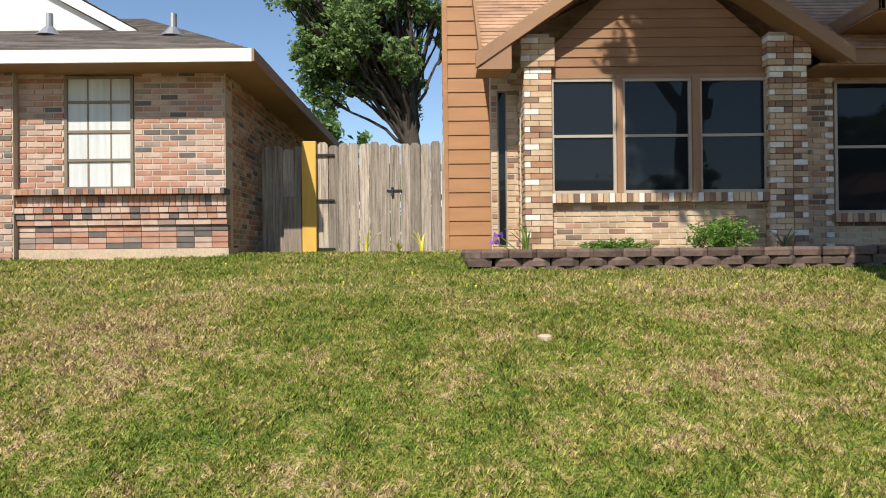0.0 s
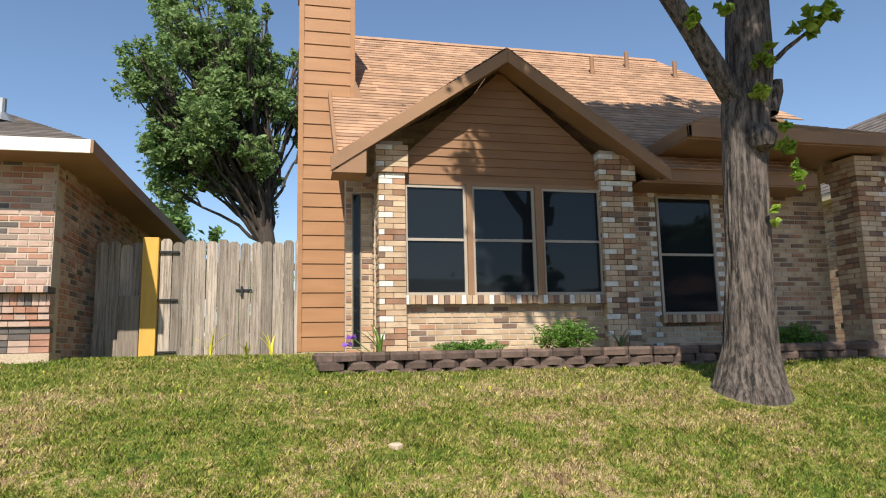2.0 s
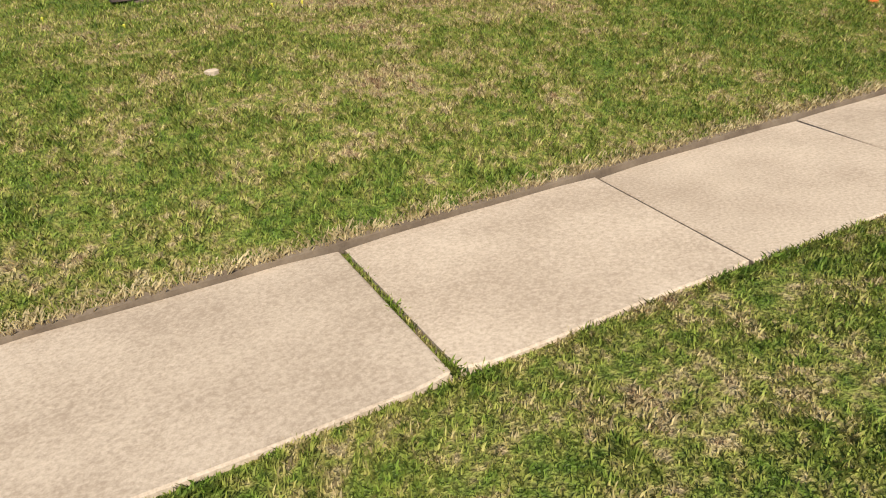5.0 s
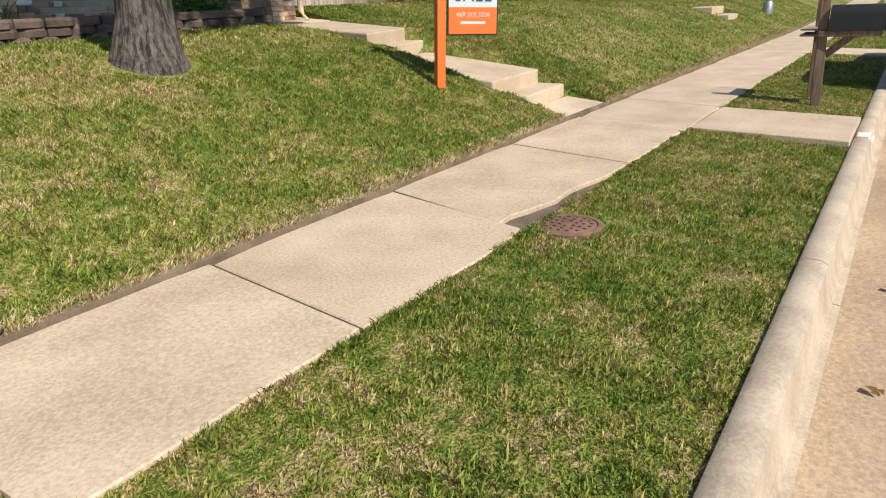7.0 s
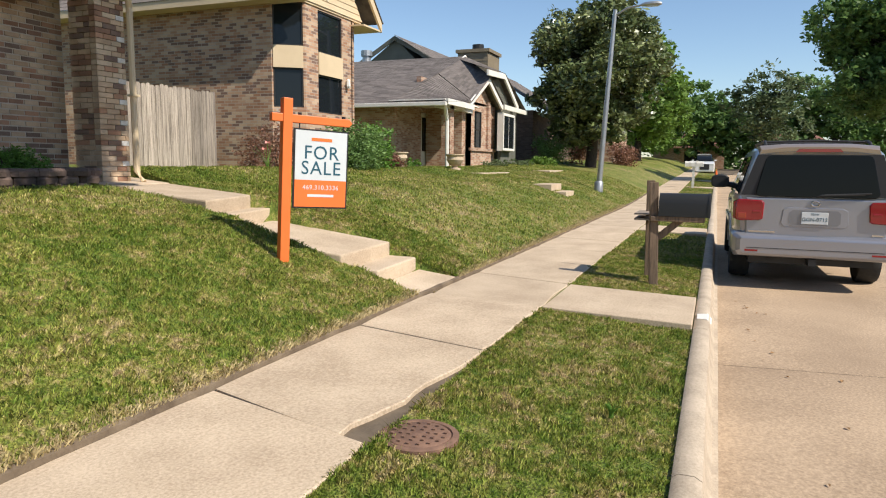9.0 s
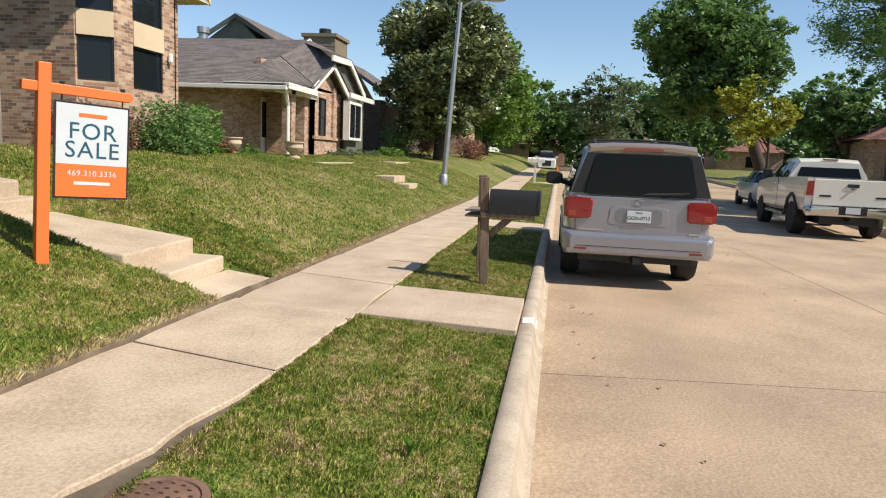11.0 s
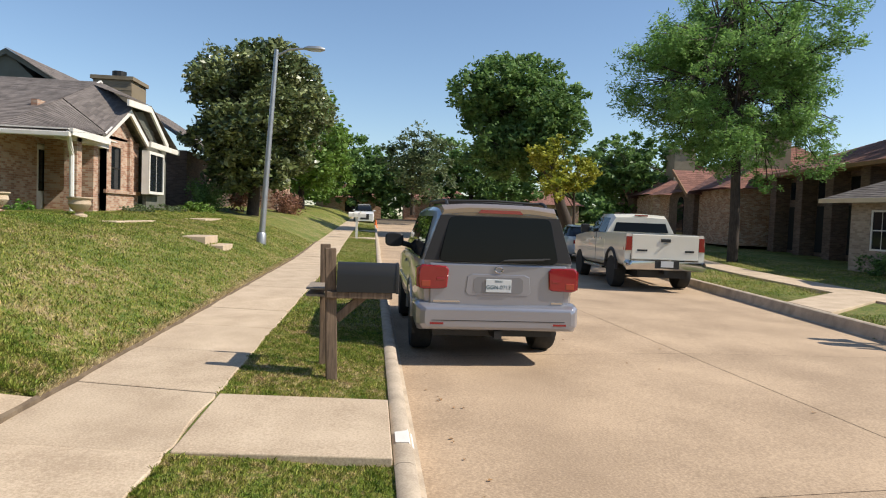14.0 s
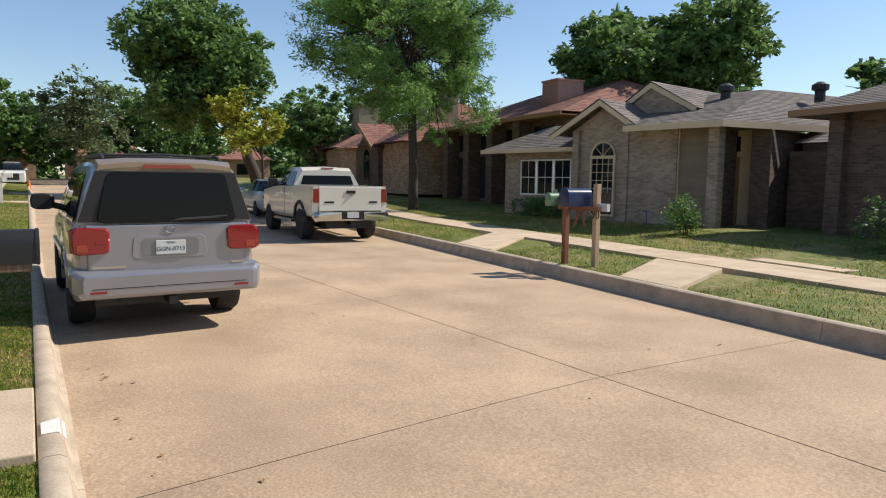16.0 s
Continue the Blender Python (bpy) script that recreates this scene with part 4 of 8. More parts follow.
# chimney
ch = thing("chimney", (0.8, 9.9, 1.2), "tall tan lap-sided chimney with corner boards", "chimney")
lap_parts((0.44, 9.43, 1.27), (1.14, 9.43, 1.27), (1.14, 9.43, 6.68), (0.44, 9.43, 6.68), 0.192, M_CHIM, ch)
lap_parts((0.42, 10.5, 1.27), (0.42, 9.45, 1.27), (0.42, 9.45, 6.68), (0.42, 10.5, 6.68), 0.192, M_CHIM, ch, "side_board", (-1, 0, 0))
part("core", G().box(0.425, 1.16, 9.44, 10.5, 1.0, 6.68), M_CHIM, ch)
part("corner_board", G().box(0.40, 0.47, 9.405, 9.46, 1.27, 6.70), M_CHIM, ch)
part("corner_board", G().box(1.11, 1.175, 9.405, 9.46, 4.7, 6.70), M_CHIM, ch)
part("base", G().box(0.42, 1.2, 9.42, 10.4, 0.9, 1.27), M_CONC, ch)
part("top_trim", G().box(0.38, 1.20, 9.38, 10.55, 6.67, 6.76), M_CHIM, ch)
part("flashing", G().prism([(1.16, 9.40, 4.72), (1.16, 9.40, 5.05), (1.30, 9.40, 4.72)], (0, 0.5, 0)), M_TRIM, ch)


# ---- gate and fences ----
def picket_fence(name, x0, x1, y, zf, top, label, w=0.14, group="", frames=True, seed=2, m=None):
    f = thing(name, (x0, y, zf(x0)), label, "fence", group)
    rnd = random.Random(seed)
    x = x0
    while x < x1 - 0.03:
        ww = min(w, x1 - x) - 0.006
        t = top + rnd.uniform(-0.025, 0.025)
        z0 = zf(x) + 0.03
        d = rnd.uniform(-0.006, 0.006)
        sk = rnd.uniform(-0.006, 0.006)
        g = G().prism([(x, y + d, z0), (x + ww, y + d, z0), (x + ww + sk, y + d, t - 0.035), (x + ww * 0.78 + sk, y + d, t), (x + ww * 0.22 + sk, y + d, t), (x + sk, y + d, t - 0.035)], (0, 0.018, 0))
        part("picket", g, m or M_FENCE_R, f)
        x += w
    for z in (0.35, 1.15):
        part("stringer", G().box(x0, x1, y + 0.03, y + 0.075, zf(x0) + z, zf(x0) + z + 0.09), M_FENCE, f)
    return f


gz = lambda x: 1.19
gate = picket_fence("gate", -1.28, 0.42, 9.40, gz, 2.71, "weathered grey wooden double gate with black strap hinges", 0.138)
for z in (2.56, 1.95, 1.30):
    part("hinge", G().box(-1.38, -1.06, 9.37, 9.40, z - 0.012, z + 0.012).box(-1.42, -1.33, 9.365, 9.40, z - 0.05, z + 0.05), M_BLACK, gate)
part("latch", G().box(-0.36, -0.16, 9.375, 9.40, 2.065, 2.085).box(-0.30, -0.27, 9.36, 9.40, 2.0, 2.12), M_BLACK, gate)
pst = thing("gate_post", (-1.36, 9.4, 1.15), "yellow-stained wooden gate post", "post")
part("post", G().box(-1.49, -1.30, 9.34, 9.50, 1.1, 2.74), M_YELLOW, pst, bevel=0.008)
picket_fence("fence", -2.05, -1.45, 9.46, gz, 2.68, "grey wooden fence panel beside the gate", 0.14, seed=5)
part_post = thing("fence_post", (-1.75, 9.35, 1.1), "short weathered timber leaning on the fence", "post")
part("post", G().box(-1.74, -1.50, 9.36, 9.42, 1.1, 2.0), M_FENCE, part_post, bevel=0.006)
picket_fence("fence", 8.62, 9.05, 9.2, lambda x: 1.1, 2.66, "dark weathered side gate by the porch", 0.11, seed=6)
picket_fence("fence", 10.35, 12.95, 10.35, lambda x: 1.06, 2.80, "weathered grey picket fence between the brick houses", 0.115, seed=7)

# ---- flower bed with a block retaining wall ----
bed = thing("bed_wall", (4, 7.1, 1.0), "low retaining wall of rough red-brown blocks", "retaining wall", kind="structure")
path_pts = [(0.72, 7.9), (0.74, 7.12), (3.0, 7.12), (5.3, 7.14), (6.9, 7.12), (7.1, 7.3), (7.12, 8.55)]
rnd = random.Random(12)
for row in range(3):
    z = 1.00 + row * 0.085
    for (x0, y0), (x1, y1) in zip(path_pts, path_pts[1:]):
        L_ = math.hypot(x1 - x0, y1 - y0)
        nb = max(1, round(L_ / (0.30 if row == 2 else 0.27)))
        for k in range(nb):
            f = (k + (0.5 if row % 2 else 0.0)) / nb
            if f > 0.99:
                continue
            cx, cy = x0 + (x1 - x0) * (f + 0.5 / nb), y0 + (y1 - y0) * (f + 0.5 / nb)
            an = math.degrees(math.atan2(y1 - y0, x1 - x0)) + rnd.uniform(-4, 4)
            hw = L_ / nb / 2 - 0.006
            dp = 0.10 if row < 2 else 0.12
            j = lambda s=0.012: rnd.uniform(-s, s)
            m = pose(cx, cy, z + (0.0), 0, 0, an)
            pts = []
            for (sx, sy) in ((-1, 1), (1, 1), (1, -0.7), (0.55, -1.1), (-0.55, -1.1), (-1, -0.7)):
                pts.append((sx * hw + j(0.006), sy * dp * (1.0 if row == 2 else 1.05) + j()))
            lo = [m @ Vector((x, y, 0.0)) for x, y in pts]
            mid = [m @ Vector((x * 1.0, y * 1.06, 0.055)) for x, y in pts]
            hi = [m @ Vector((x * 0.94, y * 0.9, 0.084 + j(0.004))) for x, y in pts]
            part("block", G().loft([lo, mid, hi]), M_BLOCK, bed)
g = G()
g.add([(0.8, 7.2, 1.17), (7.05, 7.2, 1.17), (7.05, 8.6, 1.20), (4.6, 8.6, 1.20), (4.6, 8.3, 1.20), (0.8, 8.3, 1.20)], [(0, 1, 2, 3, 4, 5)])
solo("bed_soil", g, M_SOIL, "dark soil in the flower bed", "soil", kind="structure")

# ---- the house with red brick and pale trim ----
lh = brick_wall("wall_left_house", -4.52, -2.13, 1.62, 3.50, 8.20, [(-3.99, -3.18, 1.97, 3.33)], M_PINK, "mixed red, pink and charcoal brick wall", seed=21,
                pieces=lambda q: q[0] > -3.2 and q[2] < 3.1, pm=M_PINK_R)
brick_wall("wall_left_house", -9.5, -4.52, 1.15, 3.50, 8.10, [], M_PINK, "mixed red and charcoal brick wall, projecting part", seed=22)
brick_wall("wall_left_house", 8.2, 16.0, 1.15, 3.50, 0, [], M_PINK, "shaded red brick side wall of the house", seed=23, place=lambda u, d, z: (-2.18 + d, u, z))
# corbelled courses under the window
cor = thing("brick_corbel", (-3.3, 8.1, 1.2), "corbelled soldier and rowlock brick courses under the window", "brickwork", kind="structure")
for z0, z1, out, st, mm in ((1.93, 2.0, 0.14, 0.068, M_PINK_R), (1.80, 1.925, 0.05, 0.068, M_PINK_R), (1.725, 1.79, 0.07, 0.11, M_PINK_R), (1.655, 1.72, 0.05, 0.11, M_PINK_R), (1.585, 1.65, 0.03, 0.203, M_PINK_R), (1.515, 1.58, 0.0, 0.203, M_PINK_R), (1.45, 1.51, 0.0, 0.203, M_PINK_R), (1.383, 1.446, 0.0, 0.203, M_PINK_R), (1.316, 1.379, 0.0, 0.203, M_PINK_R)):
    x = -4.52
    while x < -2.14:
        part("brick", G().box(x + 0.003, min(x + st, -2.10) - 0.003, 8.14 - out, 8.24, z0 + 0.003, z1 - 0.003), mm, cor)
        x += st
part("footing", G().box(-4.5, -2.09, 8.12, 8.5, 1.0, 1.312), M_CONC, cor)
part("core", G().box(-4.5, -2.12, 8.17, 8.4, 1.30, 1.97), M_MORTAR, cor)
wn = thing("window", (-3.99, 8.16, 2.0), "multi-paned sash window with pale curtains drawn", "window", kind="structure")
window(wn, -3.99, -3.19, 2.0, 3.32, front(8.18), M_FRAME, M_CURT, rails=(0.26, 0.51, 0.77), mull=2)
lr = thing("left_house_roof", (-5, 10, 3.4), "grey shingle roof with a pale fascia", "roof", kind="structure")
LRX, LRY, LRZ = -1.68, 7.68, 3.46
roof_part("roof_plane", shingles((-14, LRY, LRZ), (LRX, LRY, LRZ), (-4.4, 11.2, 5.05), (-14, 11.2, 5.05)), M_SHGREY, lr)
roof_part("roof_plane", shingles((LRX, LRY, LRZ), (LRX, 17, LRZ), (-4.4, 16, 5.05), (-4.4, 11.2, 5.05)), M_SHGREY, lr)
part("fascia", G().box(-14, LRX, LRY - 0.03, LRY, LRZ - 0.13, LRZ + 0.01), M_WHITE, lr)
part("fascia", G().box(LRX, LRX + 0.03, LRY - 0.03, 17, LRZ - 0.13, LRZ + 0.01), M_TRIM, lr)
part("soffit", G().box(-14, LRX, LRY, 8.3, LRZ - 0.12, LRZ - 0.09).box(-2.2, LRX, 8.3, 17, LRZ - 0.12, LRZ - 0.09), M_TRIM, lr)
part("frieze", G().box(-4.1, -3.1, 8.12, 8.2, 3.33, 3.5), M_TRIM, lr)
part("cross_gable", G().prism([(-9.5, 9.6, 4.0), (-3.5, 9.6, 4.0), (-6.4, 9.6, 5.6)], (0, 3, 0)), M_WHITE, lr)
part("rake_board", G().prism([(-3.25, 9.5, 4.02), (-6.4, 9.5, 5.78), (-6.4, 9.5, 5.60), (-3.5, 9.5, 4.02)], (0, 0.06, 0)), M_WHITE, lr)
roof_part("gable_plane", shingles((-3.25, 9.5, 4.04), (-3.25, 14, 4.04), (-6.4, 14, 5.80), (-6.4, 9.5, 5.80)), M_SHGREY, lr)
for x, y in ((-4.75, 9.2), (-3.05, 9.0)):
    z = LRZ + (y - LRY) * 0.45
    vp = part("vent_pipe", G().tube([(x, y, z - 0.1), (x, y, z + 0.28)], 0.045, 10).lathe([(0.16, -0.02), (0.06, 0.1)], (x, y, z), 10), M_METAL, lr)

# ---- the orange brick house ----
h2 = thing("orange_brick_house", (15, 10, 1.1), "two-storey orange brick house with a cream gable", "house", kind="structure")
part("side_wall", G().box(14.4, 14.6, 9.95, 18.5, 0.9, 5.2), M_BR2, h2)
part("back_wall", G().box(14.4, 22, 18.4, 18.6, 0.9, 5.2), M_BR2, h2)


def bay_panel(p, q, holes, z0=0.9, z1=5.05):
    """A wall panel from p to q (plan points) with openings through it."""
    p, q = Vector((*p, 0)), Vector((*q, 0))
    L_ = (q - p).length
    d = (q - p) / L_
    nrm = Vector((d.y, -d.x, 0))
    place = lambda u, dd, z: tuple(p + d * u + nrm * dd + Vector((0, 0, z)))
    g = G()
    us = sorted({0, L_, *[v for h in holes for v in h[:2]]})
    zs = sorted({z0, z1, *[v for h in holes for v in h[2:]]})
    for a, b in zip(us, us[1:]):
        for c, e in zip(zs, zs[1:]):
            if not any(h[0] <= (a + b) / 2 <= h[1] and h[2] <= (c + e) / 2 <= h[3] for h in holes):
                g.add([place(a, -0.15, c), place(b, -0.15, c), place(b, -0.15, e), place(a, -0.15, e), place(a, 0, c), place(b, 0, c), place(b, 0, e), place(a, 0, e)],
                      [(4, 5, 6, 7), (0, 1, 5, 4), (1, 2, 6, 5), (2, 3, 7, 6), (3, 0, 4, 7), (3, 2, 1, 0)])
    return g, place, L_


for p, q, hs in (((14.42, 9.97), (14.86, 9.34), [(0.04, 0.72, 2.62, 5.0)]), ((14.86, 9.34), (17.05, 9.34), [(0.55, 1.66, 2.55, 4.95)])):
    g, place, L_ = bay_panel(p, q, hs)
    part("bay_wall", g, M_BR2, h2)
    a, b, c, d = hs[0]
    for z0, z1 in ((c, c + 0.90), (d - 0.98, d)):
        window(h2, a, b, z0, z1, lambda u, dd, z, pl=place: pl(u, dd - 0.05, z), M_BLACK, rails=(), mull=0)
    gg = G()
    gg.add([place(a, -0.02, c + 0.90), place(b, -0.02, c + 0.90), place(b, -0.02, d - 0.98), place(a, -0.02, d - 0.98), place(a, 0.03, c + 0.90), place(b, 0.03, c + 0.90), place(b, 0.03, d - 0.98), place(a, 0.03, d - 0.98)],
           [(4, 5, 6, 7), (0, 1, 5, 4), (1, 2, 6, 5), (2, 3, 7, 6), (3, 0, 4, 7)])
    part("cream_panel", gg, M_CREAM, h2)
part("right_wall", G().box(17.0, 17.15, 9.34, 18.5, 0.9, 5.0), M_BR2, h2)
part("gable_boards", lap((14.3, 9.30, 5.05), (17.5, 9.30, 5.05), (15.9, 9.30, 7.0), (15.8, 9.30, 7.0), 0.2), M_CREAM, h2)
part("gable_back", G().prism([(14.3, 9.31, 5.0), (17.5, 9.31, 5.0), (15.85, 9.31, 7.0)], (0, 0.1, 0)), M_CREAM, h2)
part("rake_board", G().prism([(18.0, 8.95, 4.85), (18.0, 8.95, 5.08), (15.85, 8.95, 7.3), (15.85, 8.95, 7.05)], (0, 0.06, 0)), M_CREAM, h2)
part("rake_board", G().prism([(13.98, 8.95, 4.90), (13.98, 8.95, 5.12), (15.85, 8.95, 7.3), (15.85, 8.95, 7.05)], (0, 0.06, 0)), M_CREAM, h2)
roof_part("roof_plane", shingles((18.05, 8.93, 5.08), (18.05, 18.6, 5.08), (15.85, 18.6, 7.32), (15.85, 8.93, 7.32)), M_SHGREY, h2)
roof_part("roof_plane", shingles((13.97, 8.93, 5.10), (13.97, 18.6, 5.10), (15.85, 18.6, 7.32), (15.85, 8.93, 7.32)), M_SHGREY, h2)
part("soffit", G().box(14.03, 14.5, 8.97, 18.6, 4.92, 4.95).box(17, 18.0, 8.97, 18.6, 4.86, 4.90), M_CREAM, h2)
part("eave_board", G().box(13.98, 14.03, 8.95, 18.6, 4.92, 5.10), M_CREAM, h2)
part("light", G().lathe([(0.03, 0), (0.06, 0.05), (0.05, 0.2), (0.02, 0.24)], (16.72, 9.27, 3.25), 8), M_WHITE, h2)
part("gable_vent", G().prism([(15.6, 9.26, 5.42), (15.75, 9.26, 5.2), (15.9, 9.26, 5.42), (15.75, 9.26, 5.62)], (0, 0.05, 0)), M_WHITE, h2)

# ---- the ranch house with white trim ----
h3 = thing("grey_roofed_house", (28, 11, 1.1), "brick ranch house with white trim and grey shingle roof", "house", kind="structure")
part("front_wall", G().box(24.0, 26.4, 11.5, 11.7, 0.9, 3.7).box(26.4, 27.4, 11.5, 11.7, 3.4, 4.8).box(27.4, 29.5, 11.5, 11.7, 0.9, 4.8), M_BR3, h3)
part("west_wall", G().box(24.0, 24.2, 11.7, 19.0, 0.9, 3.7), M_BR3, h3)
part("door", G().box(26.43, 27.37, 11.55, 11.6, 1.25, 3.38), M_WHITE, h3, "white front door with a long glass pane", bevel=0.01)
part("door_pane", G().box(26.62, 27.18, 11.53, 11.56, 1.85, 3.2), M_GLASS, h3)
part("door_step", G().box(26.2, 27.6, 10.9, 11.5, 1.05, 1.2), M_CONC, h3, bevel=0.01)
part("porch_siding", lap((27.4, 11.47, 1.1), (29.4, 11.47, 1.1), (29.4, 11.47, 3.9), (27.4, 11.47, 3.9), 0.2), M_GREYSID, h3)
for x, y in ((24.55, 9.5), (25.9, 9.55)):
    part("porch_post", G().box(x, x + 0.36, y, y + 0.36, 0.9, 3.6), M_BR3, h3)
part("porch_beam", G().box(23.9, 27.0, 9.5, 9.86, 3.35, 3.62), M_WHITE, h3)
part("downspout", G().tube([(23.5, 9.3, 3.5), (23.85, 9.4, 3.2), (24.1, 9.45, 2.9), (24.12, 9.45, 1.15)], 0.07, 8), M_WHITE, h3)
g, place, L_ = bay_panel((26.9, 9.6), (30.2, 9.6), [(0.6, 1.5, 2.02, 3.50)], 0.9, 3.85)
part("bay_wall", g, M_BR3, h3)
window(h3, 0.6, 1.5, 2.02, 3.5, lambda u, d, z: place(u, d - 0.05, z), M_BLACK, rails=(0.5,))
part("brick_rib", G().box(29.0, 29.3, 9.5, 9.6, 2.0, 4.0), M_BR3, h3)
part("sill_course", G().box(26.85, 30.25, 9.52, 9.6, 1.88, 2.0), M_BR3, h3)
part("bay_side", G().box(26.9, 27.1, 9.6, 11.5, 0.9, 3.8), M_BR3, h3)
part("bay_gable", G().prism([(26.6, 9.6, 3.7), (29.9, 9.6, 3.8), (28.15, 9.6, 4.72)], (0, 0.15, 0)), M_BR3, h3)
g, place2, L_ = bay_panel((30.2, 9.3), (32.4, 9.3), [(0.05, 1.6, 1.9, 3.5)], 0.9, 3.85)
part("siding_bay", g, M_GREYSID, h3)
window(h3, -0.55, 1.25, 1.95, 3.55, lambda u, d, z: place2(u, d + 0.25, z), M_WHITE, rails=(), mull=1, t=0.1)
part("window_box", G().box(29.65, 31.45, 9.06, 9.3, 1.93, 3.57), M_WHITE, h3)
part("siding_gable", G().prism([(28.2, 9.3, 4.75), (29.7, 9.3, 5.0), (31.6, 9.3, 3.9), (30.0, 9.3, 3.75)], (0, 0.1, 0)), M_GREYSID, h3)
for k in range(5):
    part("gable_board", lap((28.9 + 0.3 * k, 9.29, 4.35 - 0.11 * k), (31.0, 9.29, 4.28 - 0.1 * k), (31.0 - 0.25, 9.29, 4.42 - 0.1 * k), (28.75 + 0.3 * k, 9.29, 4.5 - 0.1 * k), 0.15), M_GREYSID, h3)
for A, B in (((25.9, 9.2, 3.72), (28.15, 9.2, 4.88)), ((28.15, 9.2, 4.88), (30.1, 9.2, 3.90)), ((27.4, 9.0, 5.10), (29.7, 9.0, 5.20)), ((29.7, 9.0, 5.20), (31.9, 9.0, 4.02)), ((27.7, 11.3, 4.72), (31.0, 11.3, 6.30)), ((31.0, 11.3, 6.30), (31.7, 11.3, 5.95))):
    fascia(h3, A, B, (0, 0.08, 0), 0.22, M_WHITE, "rake_board")
part("eave_trim", G().box(29.6, 33.3, 8.95, 9.05, 3.70, 3.90), M_WHITE, h3)
part("gutter", G().box(23.32, 23.45, 9.2, 16.0, 3.36, 3.50), M_WHITE, h3, "white gutter along the eave", bevel=0.02)
part("eave_trim", G().box(23.45, 26.2, 9.15, 9.25, 3.42, 3.62), M_WHITE, h3)
part("porch_ceiling", G().box(23.5, 27.2, 9.3, 11.5, 3.58, 3.62), M_WHITE, h3)
slope = lambda x: 3.50 + (x - 23.4) * 0.362
roof_part("roof_plane", shingles((23.4, 19.0, 3.5), (23.4, 11.3, 3.5), (31.0, 11.3, slope(31)), (31.0, 19.0, slope(31)), 0.2, 0.5), M_SHGREY, h3)
roof_part("roof_plane", shingles((23.4, 11.4, 3.5), (23.4, 9.15, 3.5), (26.0, 9.15, 3.72), (27.8, 11.4, slope(27.8)), 0.2, 0.5), M_SHGREY, h3)
roof_part("roof_plane", shingles((26.0, 9.15, 3.74), (28.15, 9.15, 4.90), (31.0, 11.35, slope(31)), (27.8, 11.35, slope(27.8)), 0.2, 0.5), M_SHGREY, h3)
roof_part("roof_plane", shingles((30.2, 9.15, 3.9), (30.2, 11.5, 3.9), (28.15, 11.5, 4.90), (28.15, 9.15, 4.90), 0.2, 0.5), M_SHGREY, h3)
roof_part("roof_plane", shingles((27.4, 9.0, 5.12), (29.7, 9.0, 5.22), (31.0, 11.4, slope(31)), (30.4, 11.4, slope(30.4)), 0.2, 0.5), M_SHGREY, h3)
roof_part("roof_plane", shingles((33.3, 9.0, 3.9), (33.3, 19, 3.9), (31.0, 19, slope(31)), (29.7, 9.0, 5.22), 0.2, 0.5), M_SHGREY, h3)
part("east_wall", G().box(32.4, 32.6, 9.3, 19, 0.9, 3.9), M_GREYSID, h3)
part("upper_gable", G().prism([(36.0, 14.6, 5.6), (36.0, 21.0, 5.6), (36.0, 17.3, 8.2)], (6, 0, 0)), M_GREYSID, h3)
for A, B in (((35.8, 20.8, 6.3), (35.8, 17.3, 8.35)), ((35.8, 17.3, 8.35), (35.8, 14.5, 6.75))):
    fascia(h3, A, B, (0.1, 0, 0), 0.25, M_GREYSID, "rake_board")
roof_part("upper_roof", shingles((35.7, 13.6, 6.1), (44, 13.6, 6.1), (44, 17.3, 8.4), (35.7, 17.3, 8.4), 0.25, 0.6), M_SHGREY, h3)
part("flue", G().tube([(33.5, 17.8, 5.0), (33.5, 17.8, 6.9)], 0.22, 12).tube([(33.5, 17.8, 6.92), (33.5, 17.8, 7.2)], 0.3, 12), M_METAL, h3)
part("chimney", lap((36.0, 13.6, 5), (36.0, 11.9, 5), (36.0, 11.9, 7.3), (36.0, 13.6, 7.3), 0.25, out=(-1, 0, 0)), M_TANG, h3)
part("chimney_core", G().box(36.02, 38.0, 11.9, 13.6, 4, 7.3).box(35.9, 38.1, 11.8, 13.7, 7.25, 7.42), M_TANG, h3)
part("chimney_cap", G().tube([(37.0, 12.8, 7.4), (37.0, 12.8, 7.8)], 0.32, 12), M_BLACK, h3)
g = G().box(36.5, 46, 9.5, 16, 0.9, 4.2)
h3b = thing("dark_roofed_house", (41, 12, 1.2), "dark-roofed house half hidden by a magnolia", "house", kind="structure")
part("wall", g, M_BR6, h3b)
roof_part("roof_plane", shingles((36, 8.9, 4.2), (46.5, 8.9, 4.2), (45, 13, 6.8), (37, 13, 6.8), 0.25, 0.6), M_SHGREY, h3b)
part("garage", G().box(49, 56, 7.0, 14, 1.0, 3.9), M_BR3, h3b)
roof_part("garage_roof", shingles((48.5, 6.5, 3.9), (56.5, 6.5, 3.9), (55, 10, 5.6), (50, 10, 5.6), 0.25, 0.6), M_SHGREY, h3b)


# ---- houses across the street, built facing -y and turned round ----
def far(u, v, z=0.0):
    """A place u metres along and v metres behind the far kerb."""
    return pose(7 + 0.9934 * u - 0.115 * v, -7.25 - 0.115 * u - 0.9934 * v, z, 0, 0, 180 - 6.6)


def far_house(name, u, v, z, label, build, more=0):
    m = far(u, v, z) @ pose(0, 0, 0, 0, 0, more)
    h = thing(name, m.translation, label, "house", kind="structure")
    build(h, lambda n, g, mt, **k: part(n, g, mt, h, tf=m, **k), m)
    return h


